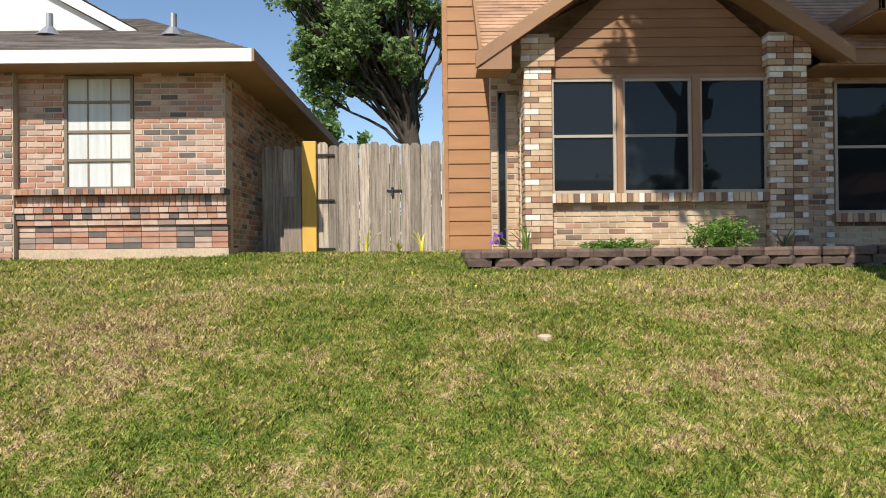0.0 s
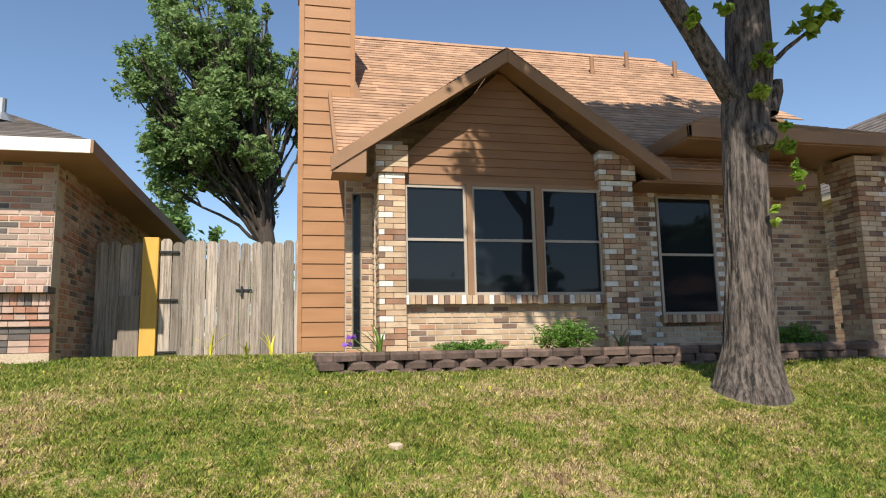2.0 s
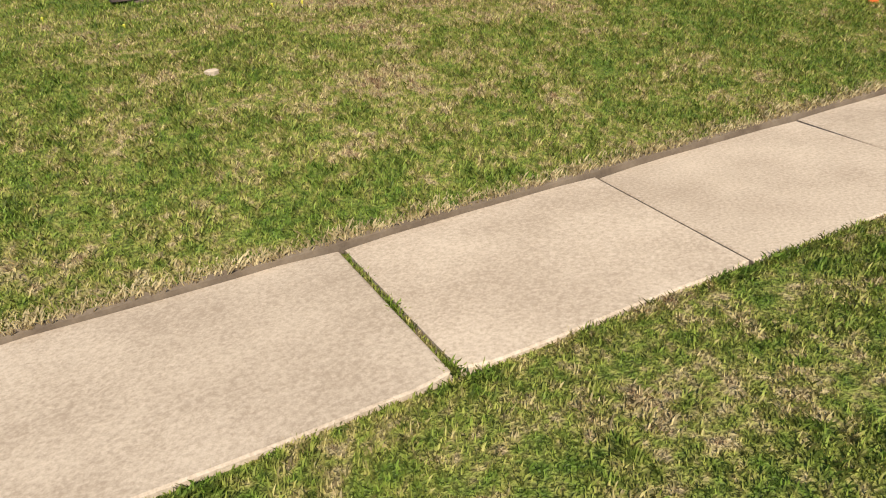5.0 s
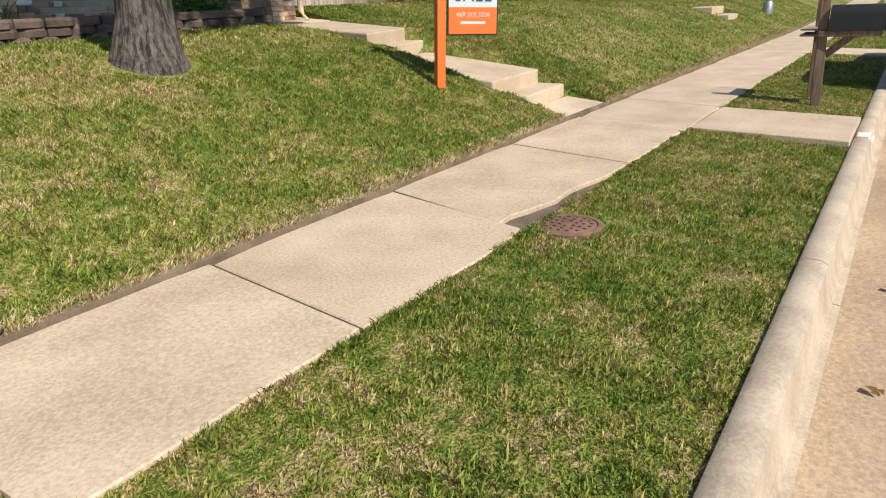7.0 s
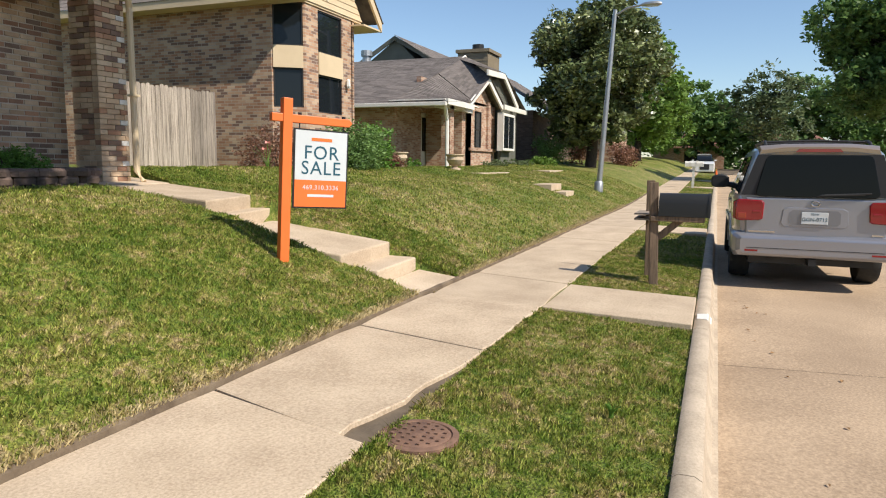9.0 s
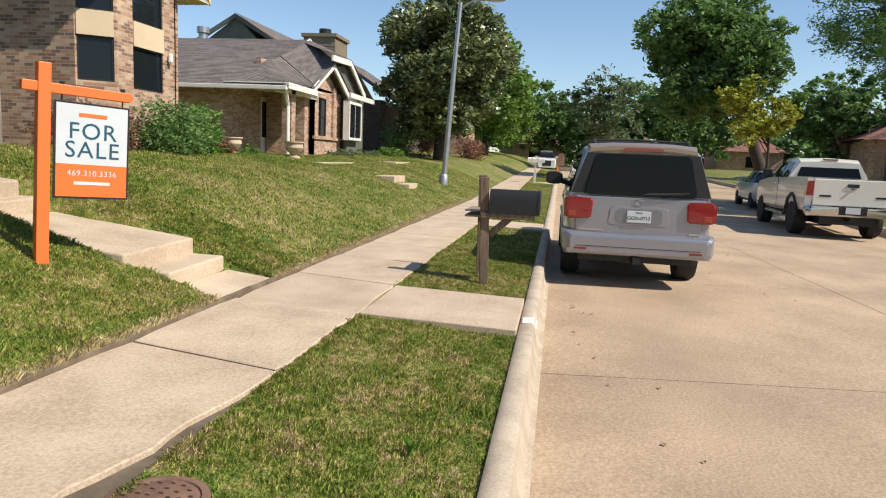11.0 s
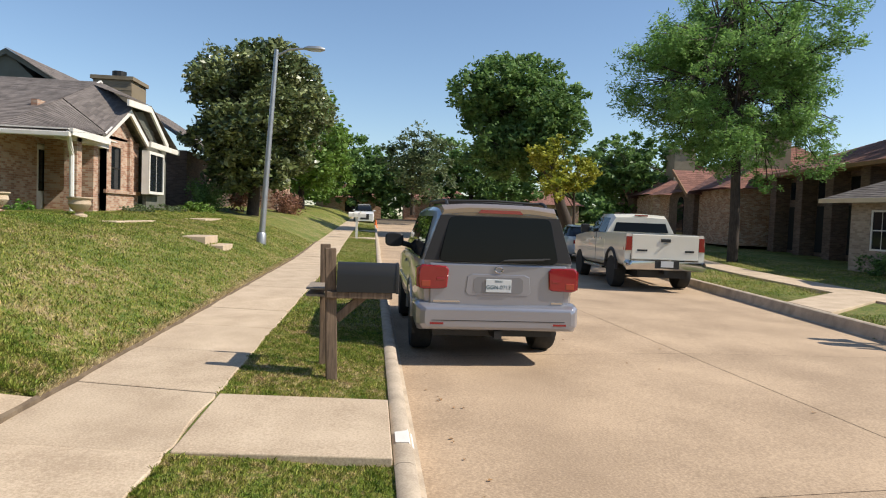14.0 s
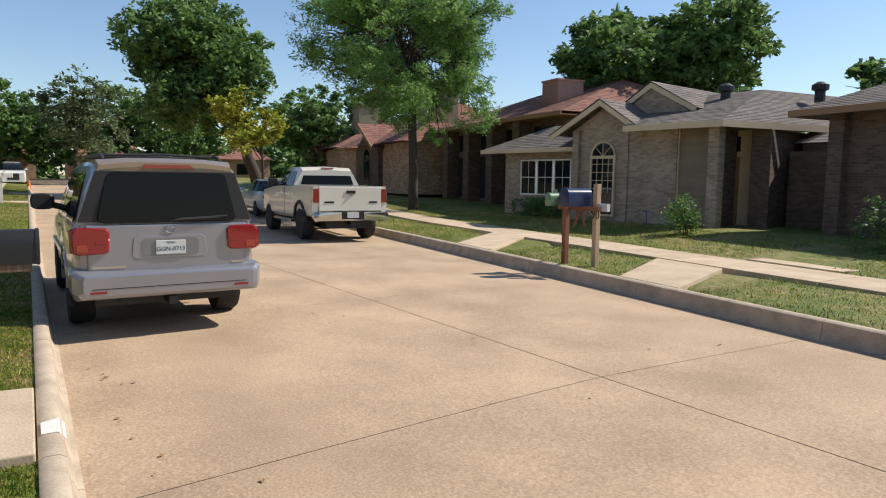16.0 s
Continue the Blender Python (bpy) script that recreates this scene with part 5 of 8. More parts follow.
def arch(g, x0, x1, y, zs, depth):
    r = (x1 - x0) / 2
    pts = [((x0 + x1) / 2 + r * math.cos(math.pi * k / 12), y, zs + r * math.sin(math.pi * k / 12)) for k in range(13)]
    return g.prism(pts, (0, depth, 0))


def tan_house(h, P, m):
    # local x runs towards the camera's end of the street reversed: +x is away to the west
    P("wall_wing", G().box(-7.0, -2.9, 1.2, 1.4, 0, 0.8).box(-7.0, -6.2, 1.2, 1.4, 0.8, 2.5).box(-3.65, -2.9, 1.2, 1.4, 0.8, 2.5).box(-6.2, -3.65, 1.2, 1.4, 2.18, 2.5), M_BR5)
    pl = lambda u, d, z: tuple(m @ Vector((u, 1.25 - d, z)))
    for k in range(3):
        window(h, -6.2 + k * 0.85, -5.37 + k * 0.85, 0.8, 2.16, pl, M_WHITE, M_GLASS, rails=(0.5,), mull=1, t=0.06)
    P("wing_roof", shingles((-7.8, 0.6, 2.52), (-2.9, 0.6, 2.52), (-2.9, 2.6, 3.5), (-5.8, 2.6, 3.5), 0.2, 0.5), M_SHGREY)
    P("wing_fascia", G().box(-7.8, -2.96, 0.55, 0.62, 2.39, 2.54), M_CREAM)
    P("gable_wall", G().prism([(-2.95, 0.4, 0), (-0.6, 0.4, 0), (-0.6, 0.4, 3.15), (-1.75, 0.4, 3.75), (-2.95, 0.4, 3.05)], (0, 0.25, 0)), M_BR5)
    AX = -1.64
    P("arch_window", arch(G().box(AX - 0.45, AX + 0.45, 0.36, 0.4, 0.25, 2.15), AX - 0.45, AX + 0.45, 0.36, 2.15, 0.05), M_GLASS)
    P("arch_frame", G().box(AX - 0.50, AX - 0.43, 0.32, 0.4, 0.2, 2.2).box(AX + 0.43, AX + 0.50, 0.32, 0.4, 0.2, 2.2).box(AX - 0.45, AX + 0.45, 0.32, 0.4, 2.10, 2.2).box(AX - 0.45, AX + 0.45, 0.32, 0.4, 0.20, 0.27), M_CREAM)
    P("arch_head", G().tube([(AX + 0.47 * math.cos(math.pi * k / 12), 0.35, 2.18 + 0.47 * math.sin(math.pi * k / 12)) for k in range(13)], 0.035, 6), M_CREAM)
    for x in (-2.85, -0.85):
        P("pilaster", G().box(x, x + 0.25, 0.25, 0.4, 0, 3.05), M_BR5)
    for k in range(3):
        P("muntin", G().box(AX - 0.24 + k * 0.23, AX - 0.22 + k * 0.23, 0.34, 0.37, 0.95, 2.1), M_CREAM)
    for k in range(4):
        P("muntin", G().box(AX - 0.45, AX + 0.45, 0.34, 0.37, 1.1 + k * 0.27, 1.12 + k * 0.27), M_CREAM)
    for k in (1, 2, 3):
        a = math.pi * k / 4
        P("arch_bar", G().tube([(AX, 0.345, 2.18), (AX + 0.45 * math.cos(a), 0.345, 2.18 + 0.45 * math.sin(a))], 0.013, 6), M_CREAM)
    for A, B in (((-3.6, -0.05, 2.92), (-1.55, -0.05, 3.98)), ((-1.55, -0.05, 3.98), (-0.2, -0.05, 3.12)), ((-2.2, 1.6, 3.75), (-0.75, 1.6, 4.62)), ((-0.75, 1.6, 4.62), (0.9, 1.6, 3.70))):
        A, B = Vector(A), Vector(B)
        P("rake_board", G().prism([A, B, B - Vector((0, 0, 0.18)), A - Vector((0, 0, 0.18))], (0, 0.06, 0)), M_CREAM)
    P("gable_roof", shingles((-3.65, -0.07, 2.92), (-3.65, 3.5, 2.92), (-1.55, 3.5, 4.02), (-1.55, -0.07, 4.02), 0.2, 0.5), M_SHGREY)
    P("gable_roof", shingles((-0.15, -0.07, 3.12), (-0.15, 3.5, 3.12), (-1.55, 3.5, 4.02), (-1.55, -0.07, 4.02), 0.2, 0.5), M_SHGREY)
    P("upper_gable", G().prism([(-2.1, 1.7, 3.5), (0.8, 1.7, 3.5), (-0.75, 1.7, 4.5)], (0, 0.2, 0)), M_BR5)
    P("upper_gable_roof", shingles((-2.3, 1.58, 3.72), (-2.3, 6, 3.72), (-0.75, 6, 4.66), (-0.75, 1.58, 4.66), 0.2, 0.5), M_SHGREY)
    P("upper_gable_roof", shingles((1.0, 1.58, 3.66), (1.0, 6, 3.66), (-0.75, 6, 4.66), (-0.75, 1.58, 4.66), 0.2, 0.5), M_SHGREY)
    P("front_wall", G().box(-0.6, 1.09, 0.3, 0.55, 0, 3.0), M_BR5)
    P("siding", lap((1.09, 0.42, 0.05), (2.1, 0.42, 0.05), (2.1, 0.42, 2.95), (1.09, 0.42, 2.95), 0.13), M_TANG)
    P("siding_corner", G().box(1.05, 1.13, 0.36, 0.45, 0, 2.95), M_CREAM)
    P("porch_column", G().box(2.22, 2.54, 0.05, 0.4, 0, 2.95), M_BR5)
    # porch walls take the shade-darkened brick in place of the tan one
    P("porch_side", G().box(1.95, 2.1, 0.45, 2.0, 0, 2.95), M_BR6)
    P("door_frame", G().box(1.75, 2.72, 2.0, 2.1, 0.0, 2.9), M_CREAM)
    P("door", G().box(1.85, 2.2, 1.95, 2.0, 0.1, 2.15), M_TRIM)
    P("fanlight", G().box(1.85, 2.2, 1.95, 2.0, 2.3, 2.75), M_GLASS)
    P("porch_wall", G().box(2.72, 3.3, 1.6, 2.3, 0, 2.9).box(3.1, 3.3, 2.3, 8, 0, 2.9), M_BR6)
    P("main_roof", shingles((-0.4, -0.3, 3.05), (2.75, -0.3, 3.05), (1.6, 4.6, 4.45), (-1.4, 4.6, 4.45), 0.2, 0.5), M_SHGREY)
    P("main_roof", shingles((2.75, -0.3, 3.05), (4.2, 5, 3.05), (3.0, 10, 4.45), (1.6, 4.6, 4.45), 0.2, 0.5), M_SHGREY)
    P("back_roof", shingles((-4, 3.5, 3.4), (1, 4.6, 4.5), (1, 7.5, 4.5), (-4, 8.5, 3.4), 0.25, 0.5), M_SHGREY)
    P("fascia", G().box(-0.4, 2.78, -0.36, -0.28, 2.89, 3.07).prism([(2.78, -0.36, 2.89), (4.25, 5, 2.89), (4.25, 5, 3.07), (2.78, -0.36, 3.07)], (0.06, 0, 0)), M_CREAM)
    P("soffit", G().prism([(-0.4, -0.28, 2.95), (2.72, -0.28, 2.95), (3.9, 4.0, 2.95), (-0.4, 4.0, 2.95)], (0, 0, 0.02)), M_TRIM)
    P("yard_sign", G().lathe([(0.10, 0), (0.10, 0.02)], (0.6, -0.4, 0.45), 8).tube([(0.6, -0.4, -0.05), (0.6, -0.4, 0.45)], 0.012, 6), M_NAVYM)
    for x, y, z in ((0.9, 3.4, 4.05), (3.0, 5.5, 4.1)):
        P("roof_vent", G().lathe([(0.16, 0), (0.16, 0.35), (0.26, 0.4), (0.26, 0.55), (0.1, 0.65)], (x, y, z - 0.1), 12), M_BLACK)
    # wing in the same darkened brick; the screen is added to close a bright gap
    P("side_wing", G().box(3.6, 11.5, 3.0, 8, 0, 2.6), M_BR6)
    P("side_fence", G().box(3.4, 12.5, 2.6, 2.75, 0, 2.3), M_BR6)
    P("side_roof", shingles((3.4, 2.9, 2.55), (10, 2.9, 2.55), (9, 7, 4.1), (3.4, 7, 4.1), 0.25, 0.5), M_SHGREY)


far_house("tan_brick_house", 11.9, 7.2, 0.12, "tan brick house with an arched window and grey roof", tan_house, 15)


M_PINKS = mat("pink_siding", (0.42, 0.24, 0.19), (0.36, 0.2, 0.16), 0.7)
M_TANS = mat("tan_siding", (0.36, 0.29, 0.20), (0.29, 0.23, 0.155), 0.7)


def dark_house(h, P, m):
    # walls and piers use the brick with shade in its colour
    P("wall", G().box(-8, 4, 0.5, 10, 0, 4.0), M_BR6)
    for x in (-7.0, -4.5, -2.0, 0.5):
        P("pier", G().box(x - 0.3, x + 0.3, -0.2, 0.5, 0, 3.9), M_BR6)
        # flat black panel on the wall, painted shade of an opening
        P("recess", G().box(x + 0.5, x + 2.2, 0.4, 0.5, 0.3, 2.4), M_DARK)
        P("window", G().box(x + 0.6, x + 2.1, 0.38, 0.48, 2.75, 3.6), M_GLASS)
    P("roof", shingles((-8.5, -0.5, 4.0), (4.5, -0.5, 4.0), (1.5, 5, 6.0), (-5.5, 5, 6.0), 0.25, 0.6), M_SHRED)
    P("roof", shingles((4.5, -0.5, 4.0), (4.5, 10, 4.0), (1.5, 5, 6.0), (1.5, 5, 6.0), 0.25, 0.6), M_SHRED)
    P("fascia", G().box(-8.5, 4.5, -0.58, -0.5, 3.85, 4.02), M_TRIM)
    P("soffit", G().box(-8.5, 4.5, -0.5, 0.6, 3.86, 3.9), M_TRIM)
    # doorway shade as a black panel, no real hollow
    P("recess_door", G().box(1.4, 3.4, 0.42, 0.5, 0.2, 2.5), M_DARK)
    P("chimney", lap((0.0, 1.5, 4), (1.25, 1.5, 4), (1.25, 1.5, 5.75), (0.0, 1.5, 5.75), 0.16), M_PINKS)
    P("chimney_core", G().box(0.0, 1.25, 1.52, 2.9, 3.5, 5.75).box(-0.05, 1.3, 1.45, 2.95, 5.75, 5.83), M_PINKS)


far_house("dark_brick_house", 22.5, 9.0, 0.25, "dark brick house with red-brown roof behind a cypress", dark_house)


def red_house(h, P, m):
    P("wall", G().box(-6, 6, 0.3, 9, 0, 3.0), M_BR3)
    P("arch_wall", G().prism([(-3, 0, 0), (1.5, 0, 0), (1.5, 0, 2.8), (-0.75, 0, 4.1), (-3, 0, 2.8)], (0, 0.3, 0)), M_BR6)
    P("arch_window", arch(G().box(-1.3, -0.2, -0.04, 0, 0.4, 2.2), -1.3, -0.2, -0.04, 2.2, 0.05), M_GLASS)
    P("roof", shingles((-6.5, -0.4, 3.0), (6.5, -0.4, 3.0), (4, 4.5, 5.6), (-4, 4.5, 5.6), 0.25, 0.6), M_SHRED)
    P("roof", shingles((6.5, -0.4, 3.0), (6.5, 9, 3.0), (4, 4.5, 5.6), (4, 4.5, 5.6), 0.25, 0.6), M_SHRED)
    P("gable_roof", shingles((2.0, -0.6, 2.8), (2.0, 4, 2.8), (-0.75, 4, 4.4), (-0.75, -0.6, 4.4), 0.25, 0.6), M_SHRED)
    P("rake_board", G().prism([(2.0, -0.65, 2.6), (2.0, -0.65, 2.85), (-0.75, -0.65, 4.45), (-0.75, -0.65, 4.2)], (0, 0.07, 0)), M_TRIM)
    P("chimney", G().box(3.4, 5.4, 2.0, 3.6, 3, 6.6).box(3.3, 5.5, 1.9, 3.7, 6.5, 6.65), M_TANS)


far_house("red_roofed_house", 37, 7.0, 0.6, "red-roofed brick house behind the white pickup", red_house)
far_house("red_roofed_house", 54, 8.0, 0.9, "red-roofed house further down the street", red_house)


def dim_house(h, P, m):
    # deep shade on this front is partly in the darkened brick colour
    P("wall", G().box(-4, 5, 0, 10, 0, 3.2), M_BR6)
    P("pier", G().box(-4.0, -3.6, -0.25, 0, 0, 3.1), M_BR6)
    P("roof", shingles((-4.8, -0.7, 3.2), (6, -0.7, 3.2), (4, 4, 5.0), (-1.5, 4, 5.0), 0.2, 0.5), M_SHGREY)
    P("roof", shingles((-4.8, -0.7, 3.2), (-4.8, 10, 3.2), (-1.5, 10, 5.0), (-1.5, 4, 5.0), 0.2, 0.5), M_SHGREY)
    P("fascia", G().box(-4.8, 6, -0.76, -0.7, 3.05, 3.22).box(-4.86, -4.8, -0.7, 10, 3.05, 3.22), M_TRIM)


far_house("dim_brick_house", 3.0, 9.3, 0.15, "dark brick house with deep shade worked into its colour", dim_house)
# houses where the street ends
for x, y, w in ((98, 4, 9), (101, -9, 10), (95, -24, 8)):
    hh = thing("street_end_house", (x, y, 1.2), "low red-roofed house at the end of the street", "house", kind="structure")
    part("wall", G().box(x, x + 8, y - w / 2, y + w / 2, 1.0, 3.9), M_BR3, hh)
    roof_part("roof_plane", shingles((x - 0.6, y + w / 2 + 0.6, 3.8), (x - 0.6, y - w / 2 - 0.6, 3.8), (x + 4, y - w / 4, 5.8), (x + 4, y + w / 4, 5.8), 0.3, 0.8), M_SHRED, hh)
    part("window", G().box(x - 0.03, x, y - 1.5, y + 0.5, 1.8, 3.2), M_GLASS, hh)


# ---- trees ----
def leaf_mat(name, a, b, tr=0.35):
    return mat(name, a, b, 0.55, 0.8, 8, 0, island=0.35, translucent=tr, fine_mix=0.3)


M_LEAF = leaf_mat("green_leaves", (0.12, 0.215, 0.035), (0.19, 0.30, 0.055))
M_SPROUT = leaf_mat("young_leaves", (0.20, 0.33, 0.035), (0.32, 0.42, 0.06), 0.45)
M_LEAFP = leaf_mat("pale_leaves", (0.15, 0.245, 0.075), (0.25, 0.35, 0.125), 0.42)
M_LEAFD = leaf_mat("dark_leaves", (0.105, 0.19, 0.052), (0.175, 0.28, 0.08), 0.40)
M_LEAFM = mat("magnolia_leaves", (0.075, 0.115, 0.035), (0.23, 0.25, 0.10), 0.32, 0.8, 8, 0, island=0.5, translucent=0.12, fine_mix=0.3, spec=0.6)
M_LEAFC = leaf_mat("cypress_leaves", (0.15, 0.29, 0.065), (0.24, 0.39, 0.11), 0.45)
M_LEAFY = leaf_mat("yellow_green_leaves", (0.30, 0.34, 0.04), (0.46, 0.43, 0.06))
M_LEAFG = leaf_mat("grey_green_leaves", (0.10, 0.14, 0.06), (0.16, 0.20, 0.09))


def leaves(blobs, n, size, seed, droop=0.0, hollow=0.55, aspect=2.0):
    """Small folded leaves gathered in sprays through ellipsoids (centre, radii), with gaps."""
    rs = np.random.RandomState(seed)
    vol = np.array([b[1][0] * b[1][1] * b[1][2] for b in blobs])
    per = np.maximum(1, (n * vol / vol.sum()).astype(int))
    cs = []
    for (c, r), k in zip(blobs, per):
        sprays = max(6, k // 28)
        d = rs.normal(size=(sprays, 3))
        d /= np.linalg.norm(d, axis=1)[:, None]
        rad = rs.uniform(hollow, 1.08, sprays) ** 0.7
        sc = np.array(c) + d * rad[:, None] * np.array(r)
        sr = min(r) * 0.17
        who = rs.randint(0, sprays, k)
        off = rs.normal(size=(k, 3)) * sr * np.array([1, 1, 0.75])
        off[:, 2] -= droop * np.abs(rs.normal(size=k)) * sr * 2
        cs.append(sc[who] + off)
    p = np.concatenate(cs)
    m = len(p)
    a = rs.normal(size=(m, 3))
    a[:, 2] = a[:, 2] * 0.5 - droop * 1.2
    a /= np.linalg.norm(a, axis=1)[:, None]
    b = np.cross(a, rs.normal(size=(m, 3)))
    b /= np.linalg.norm(b, axis=1)[:, None]
    s = size * rs.uniform(0.6, 1.3, m)[:, None]
    nrm = np.cross(a, b)
    co = np.empty((m, 4, 3))
    co[:, 0], co[:, 2] = p - a * s * 0.5, p + a * s * 0.5
    co[:, 1], co[:, 3] = p + b * s * 0.5 / aspect + nrm * s * 0.1, p - b * s * 0.5 / aspect + nrm * s * 0.1
    return co


def leaf_mesh(name, co, m):
    n = len(co)
    me = bpy.data.meshes.new(name)
    me.vertices.add(4 * n)
    me.vertices.foreach_set("co", co.ravel())
    me.loops.add(4 * n)
    me.loops.foreach_set("vertex_index", np.arange(4 * n))
    me.polygons.add(n)
    me.polygons.foreach_set("loop_start", np.arange(n) * 4)
    me.polygons.foreach_set("loop_total", np.full(n, 4))
    me.update()
    me.materials.append(m)
    return me


def limb(g, p, q, r0, r1, seed, n=8, wob=0.12, steps=6):
    rnd = random.Random(seed)
    p, q = Vector(p), Vector(q)
    L_ = (q - p).length
    pts = [p.lerp(q, k / steps) + (Vector((rnd.uniform(-1, 1), rnd.uniform(-1, 1), rnd.uniform(-0.5, 0.5))) * wob * L_ / steps if 0 < k < steps else Vector()) for k in range(steps + 1)]
    g.tube(pts, [r0 + (r1 - r0) * k / steps for k in range(steps + 1)], n)
    return pts


def tree(name, base, top, r, blobs, n, size, m, label, seed, droop=0.0, hollow=0.55, bark=None, aspect=2.0):
    t = thing(name, base, label, "tree")
    g = G()
    limb(g, (base[0], base[1], base[2] - 0.2), top, r, r * 0.45, seed, 10, 0.08)
    rnd = random.Random(seed)
    for c, rr in blobs:
        f = rnd.uniform(0.45, 0.95)
        s = Vector(base).lerp(Vector(top), f)
        limb(g, s, c, r * 0.13 + 0.015, 0.02, seed + len(g.v), 7, 0.2)
        for k in range(5):
            d = Vector((rnd.uniform(-1, 1), rnd.uniform(-1, 1), rnd.uniform(-0.3, 1))).normalized()
            limb(g, Vector(s).lerp(Vector(c), 0.7), Vector(c) + Vector((d.x * rr[0], d.y * rr[1], d.z * rr[2])) * 0.85, r * 0.09, 0.012, seed + k + len(g.v), 5, 0.2, 4)
    part("trunk", g, bark or M_BARK2, t, smooth=True)
    part("crown", leaf_mesh("crown", leaves(blobs, n, size, seed, droop, hollow, aspect), m), m, t)
    return t


def clumpy(c, r, k, seed, lo=0.35, hi=0.6):
    """A crown of k overlapping clumps inside one large ellipsoid."""
    rnd = random.Random(seed)
    out = []
    for i in range(k):
        d = Vector((rnd.gauss(0, 1), rnd.gauss(0, 1), rnd.gauss(0, 1))).normalized() * rnd.uniform(0.35, 0.8)
        s = rnd.uniform(lo, hi)
        out.append(((c[0] + d.x * r[0], c[1] + d.y * r[1], c[2] + d.z * r[2]), (r[0] * s, r[1] * s, r[2] * s * 0.8)))
    return out


# front-yard tree: furrowed trunk, forked limbs, a few low sprouts
ft = thing("front_tree", (4.12, 5.47, 0.85), "large furrowed tree trunk on the lawn with sprouting leaves", "tree")


def furrowed(pts, radii, n, seed, depth):
    vs, fs = [], []
    rows = 110
    for i in range(rows + 1):
        f = i / rows * (len(pts) - 1)
        k = min(int(f), len(pts) - 2)
        p = Vector(pts[k]).lerp(Vector(pts[k + 1]), f - k)
        r = radii[k] + (radii[k + 1] - radii[k]) * (f - k)
        for j in range(n):
            a = 2 * math.pi * j / n
            nz = noise.noise((math.cos(a) * 3 + seed, math.sin(a) * 3, p.z * 1.1)) * 0.5 + noise.noise((math.cos(a) * 9, math.sin(a) * 9 + seed, p.z * 2.2)) * 0.8
            rr = r * (1 + depth * nz)
            vs.append((p.x + math.cos(a) * rr, p.y + math.sin(a) * rr, p.z))
    for i in range(rows):
        for j in range(n):
            fs.append((i * n + j, i * n + (j + 1) % n, (i + 1) * n + (j + 1) % n, (i + 1) * n + j))
    fs.append(tuple(range(rows * n, rows * n + n)))
    return G().add(vs, fs)


part("trunk", furrowed([(4.12, 5.47, 0.70), (4.13, 5.46, 0.93), (4.17, 5.46, 1.25), (4.22, 5.46, 1.9), (4.26, 5.46, 2.7), (4.32, 5.46, 3.3), (4.40, 5.46, 3.8), (4.45, 5.45, 4.6), (4.48, 5.42, 5.6), (4.45, 5.4, 7.0)], [0.38, 0.285, 0.218, 0.185, 0.18, 0.205, 0.20, 0.17, 0.15, 0.12], 96, 3, 0.10), M_BARK, ft, smooth=True)
part("limb", furrowed([(4.30, 5.45, 3.35), (4.12, 5.43, 3.55), (3.85, 5.40, 3.95), (3.52, 5.36, 4.4), (3.28, 5.3, 4.9), (3.0, 5.2, 6.0)], [0.14, 0.115, 0.10, 0.09, 0.085, 0.06], 36, 9, 0.08), M_BARK, ft, smooth=True)
part("stub", furrowed([(4.50, 5.45, 3.3), (4.60, 5.42, 3.5), (4.64, 5.42, 3.62)], [0.12, 0.08, 0.05], 24, 5, 0.12), M_BARK, ft, smooth=True)
part("knot", G().lathe([(0.02, -0.13), (0.10, -0.09), (0.13, 0), (0.09, 0.09), (0.02, 0.12)], (4.30, 5.26, 3.02), 14), M_BARK, ft, smooth=True)
for k, (e, r) in enumerate((((2.6, 4.6, 9.0), 0.1), ((6.2, 3.6, 8.8), 0.1), ((4.2, 1.6, 9.4), 0.09), ((2.0, 2.6, 8.4), 0.07), ((5.6, 1.8, 9.6), 0.08))):
    g = G()
    limb(g, (4.45, 5.4, 6.4), e, r, 0.02, 30 + k, 8, 0.2)
    part("branch", g, M_BARK, ft, smooth=True)
for k, (p, e) in enumerate((((4.55, 5.4, 3.75), (5.05, 5.2, 4.15)), ((3.5, 5.33, 4.6), (3.25, 5.2, 5.05)))):
    g = G()
    limb(g, p, e, 0.03, 0.009, 50 + k, 6, 0.2)
    part("twig", g, M_BARK, ft, smooth=True)
part("crown", leaf_mesh("crown", leaves(clumpy((4.5, 3.3, 8.7), (4.2, 3.5, 2.4), 60, 5, 0.18, 0.30), 62000, 0.17, 5, 0.1, 0.3, 1.4), M_LEAF), M_LEAF, ft)
sp = [((4.85, 5.15, 4.05), (0.22, 0.12, 0.12)), ((5.08, 5.15, 4.2), (0.12, 0.1, 0.08)), ((4.52, 5.22, 2.95), (0.10, 0.06, 0.08)), ((4.62, 5.22, 2.7), (0.06, 0.05, 0.16)), ((4.30, 5.2, 2.38), (0.04, 0.03, 0.03)),
      ((4.32, 5.2, 2.26), (0.04, 0.03, 0.03)), ((3.72, 5.25, 4.05), (0.05, 0.06, 0.25)), ((3.5, 5.2, 4.55), (0.07, 0.06, 0.2)), ((4.36, 5.2, 3.75), (0.18, 0.06, 0.2)), ((4.05, 5.22, 4.15), (0.1, 0.06, 0.1)), ((4.15, 5.22, 4.75), (0.12, 0.1, 0.12)), ((4.3, 5.2, 3.42), (0.1, 0.05, 0.1)), ((2.65, 5.2, 4.9), (0.1, 0.1, 0.06)), ((4.5, 5.2, 3.1), (0.05, 0.04, 0.05))]
vol = sum((b[1][0] * b[1][1] * b[1][2]) ** 0.6 for b in sp)
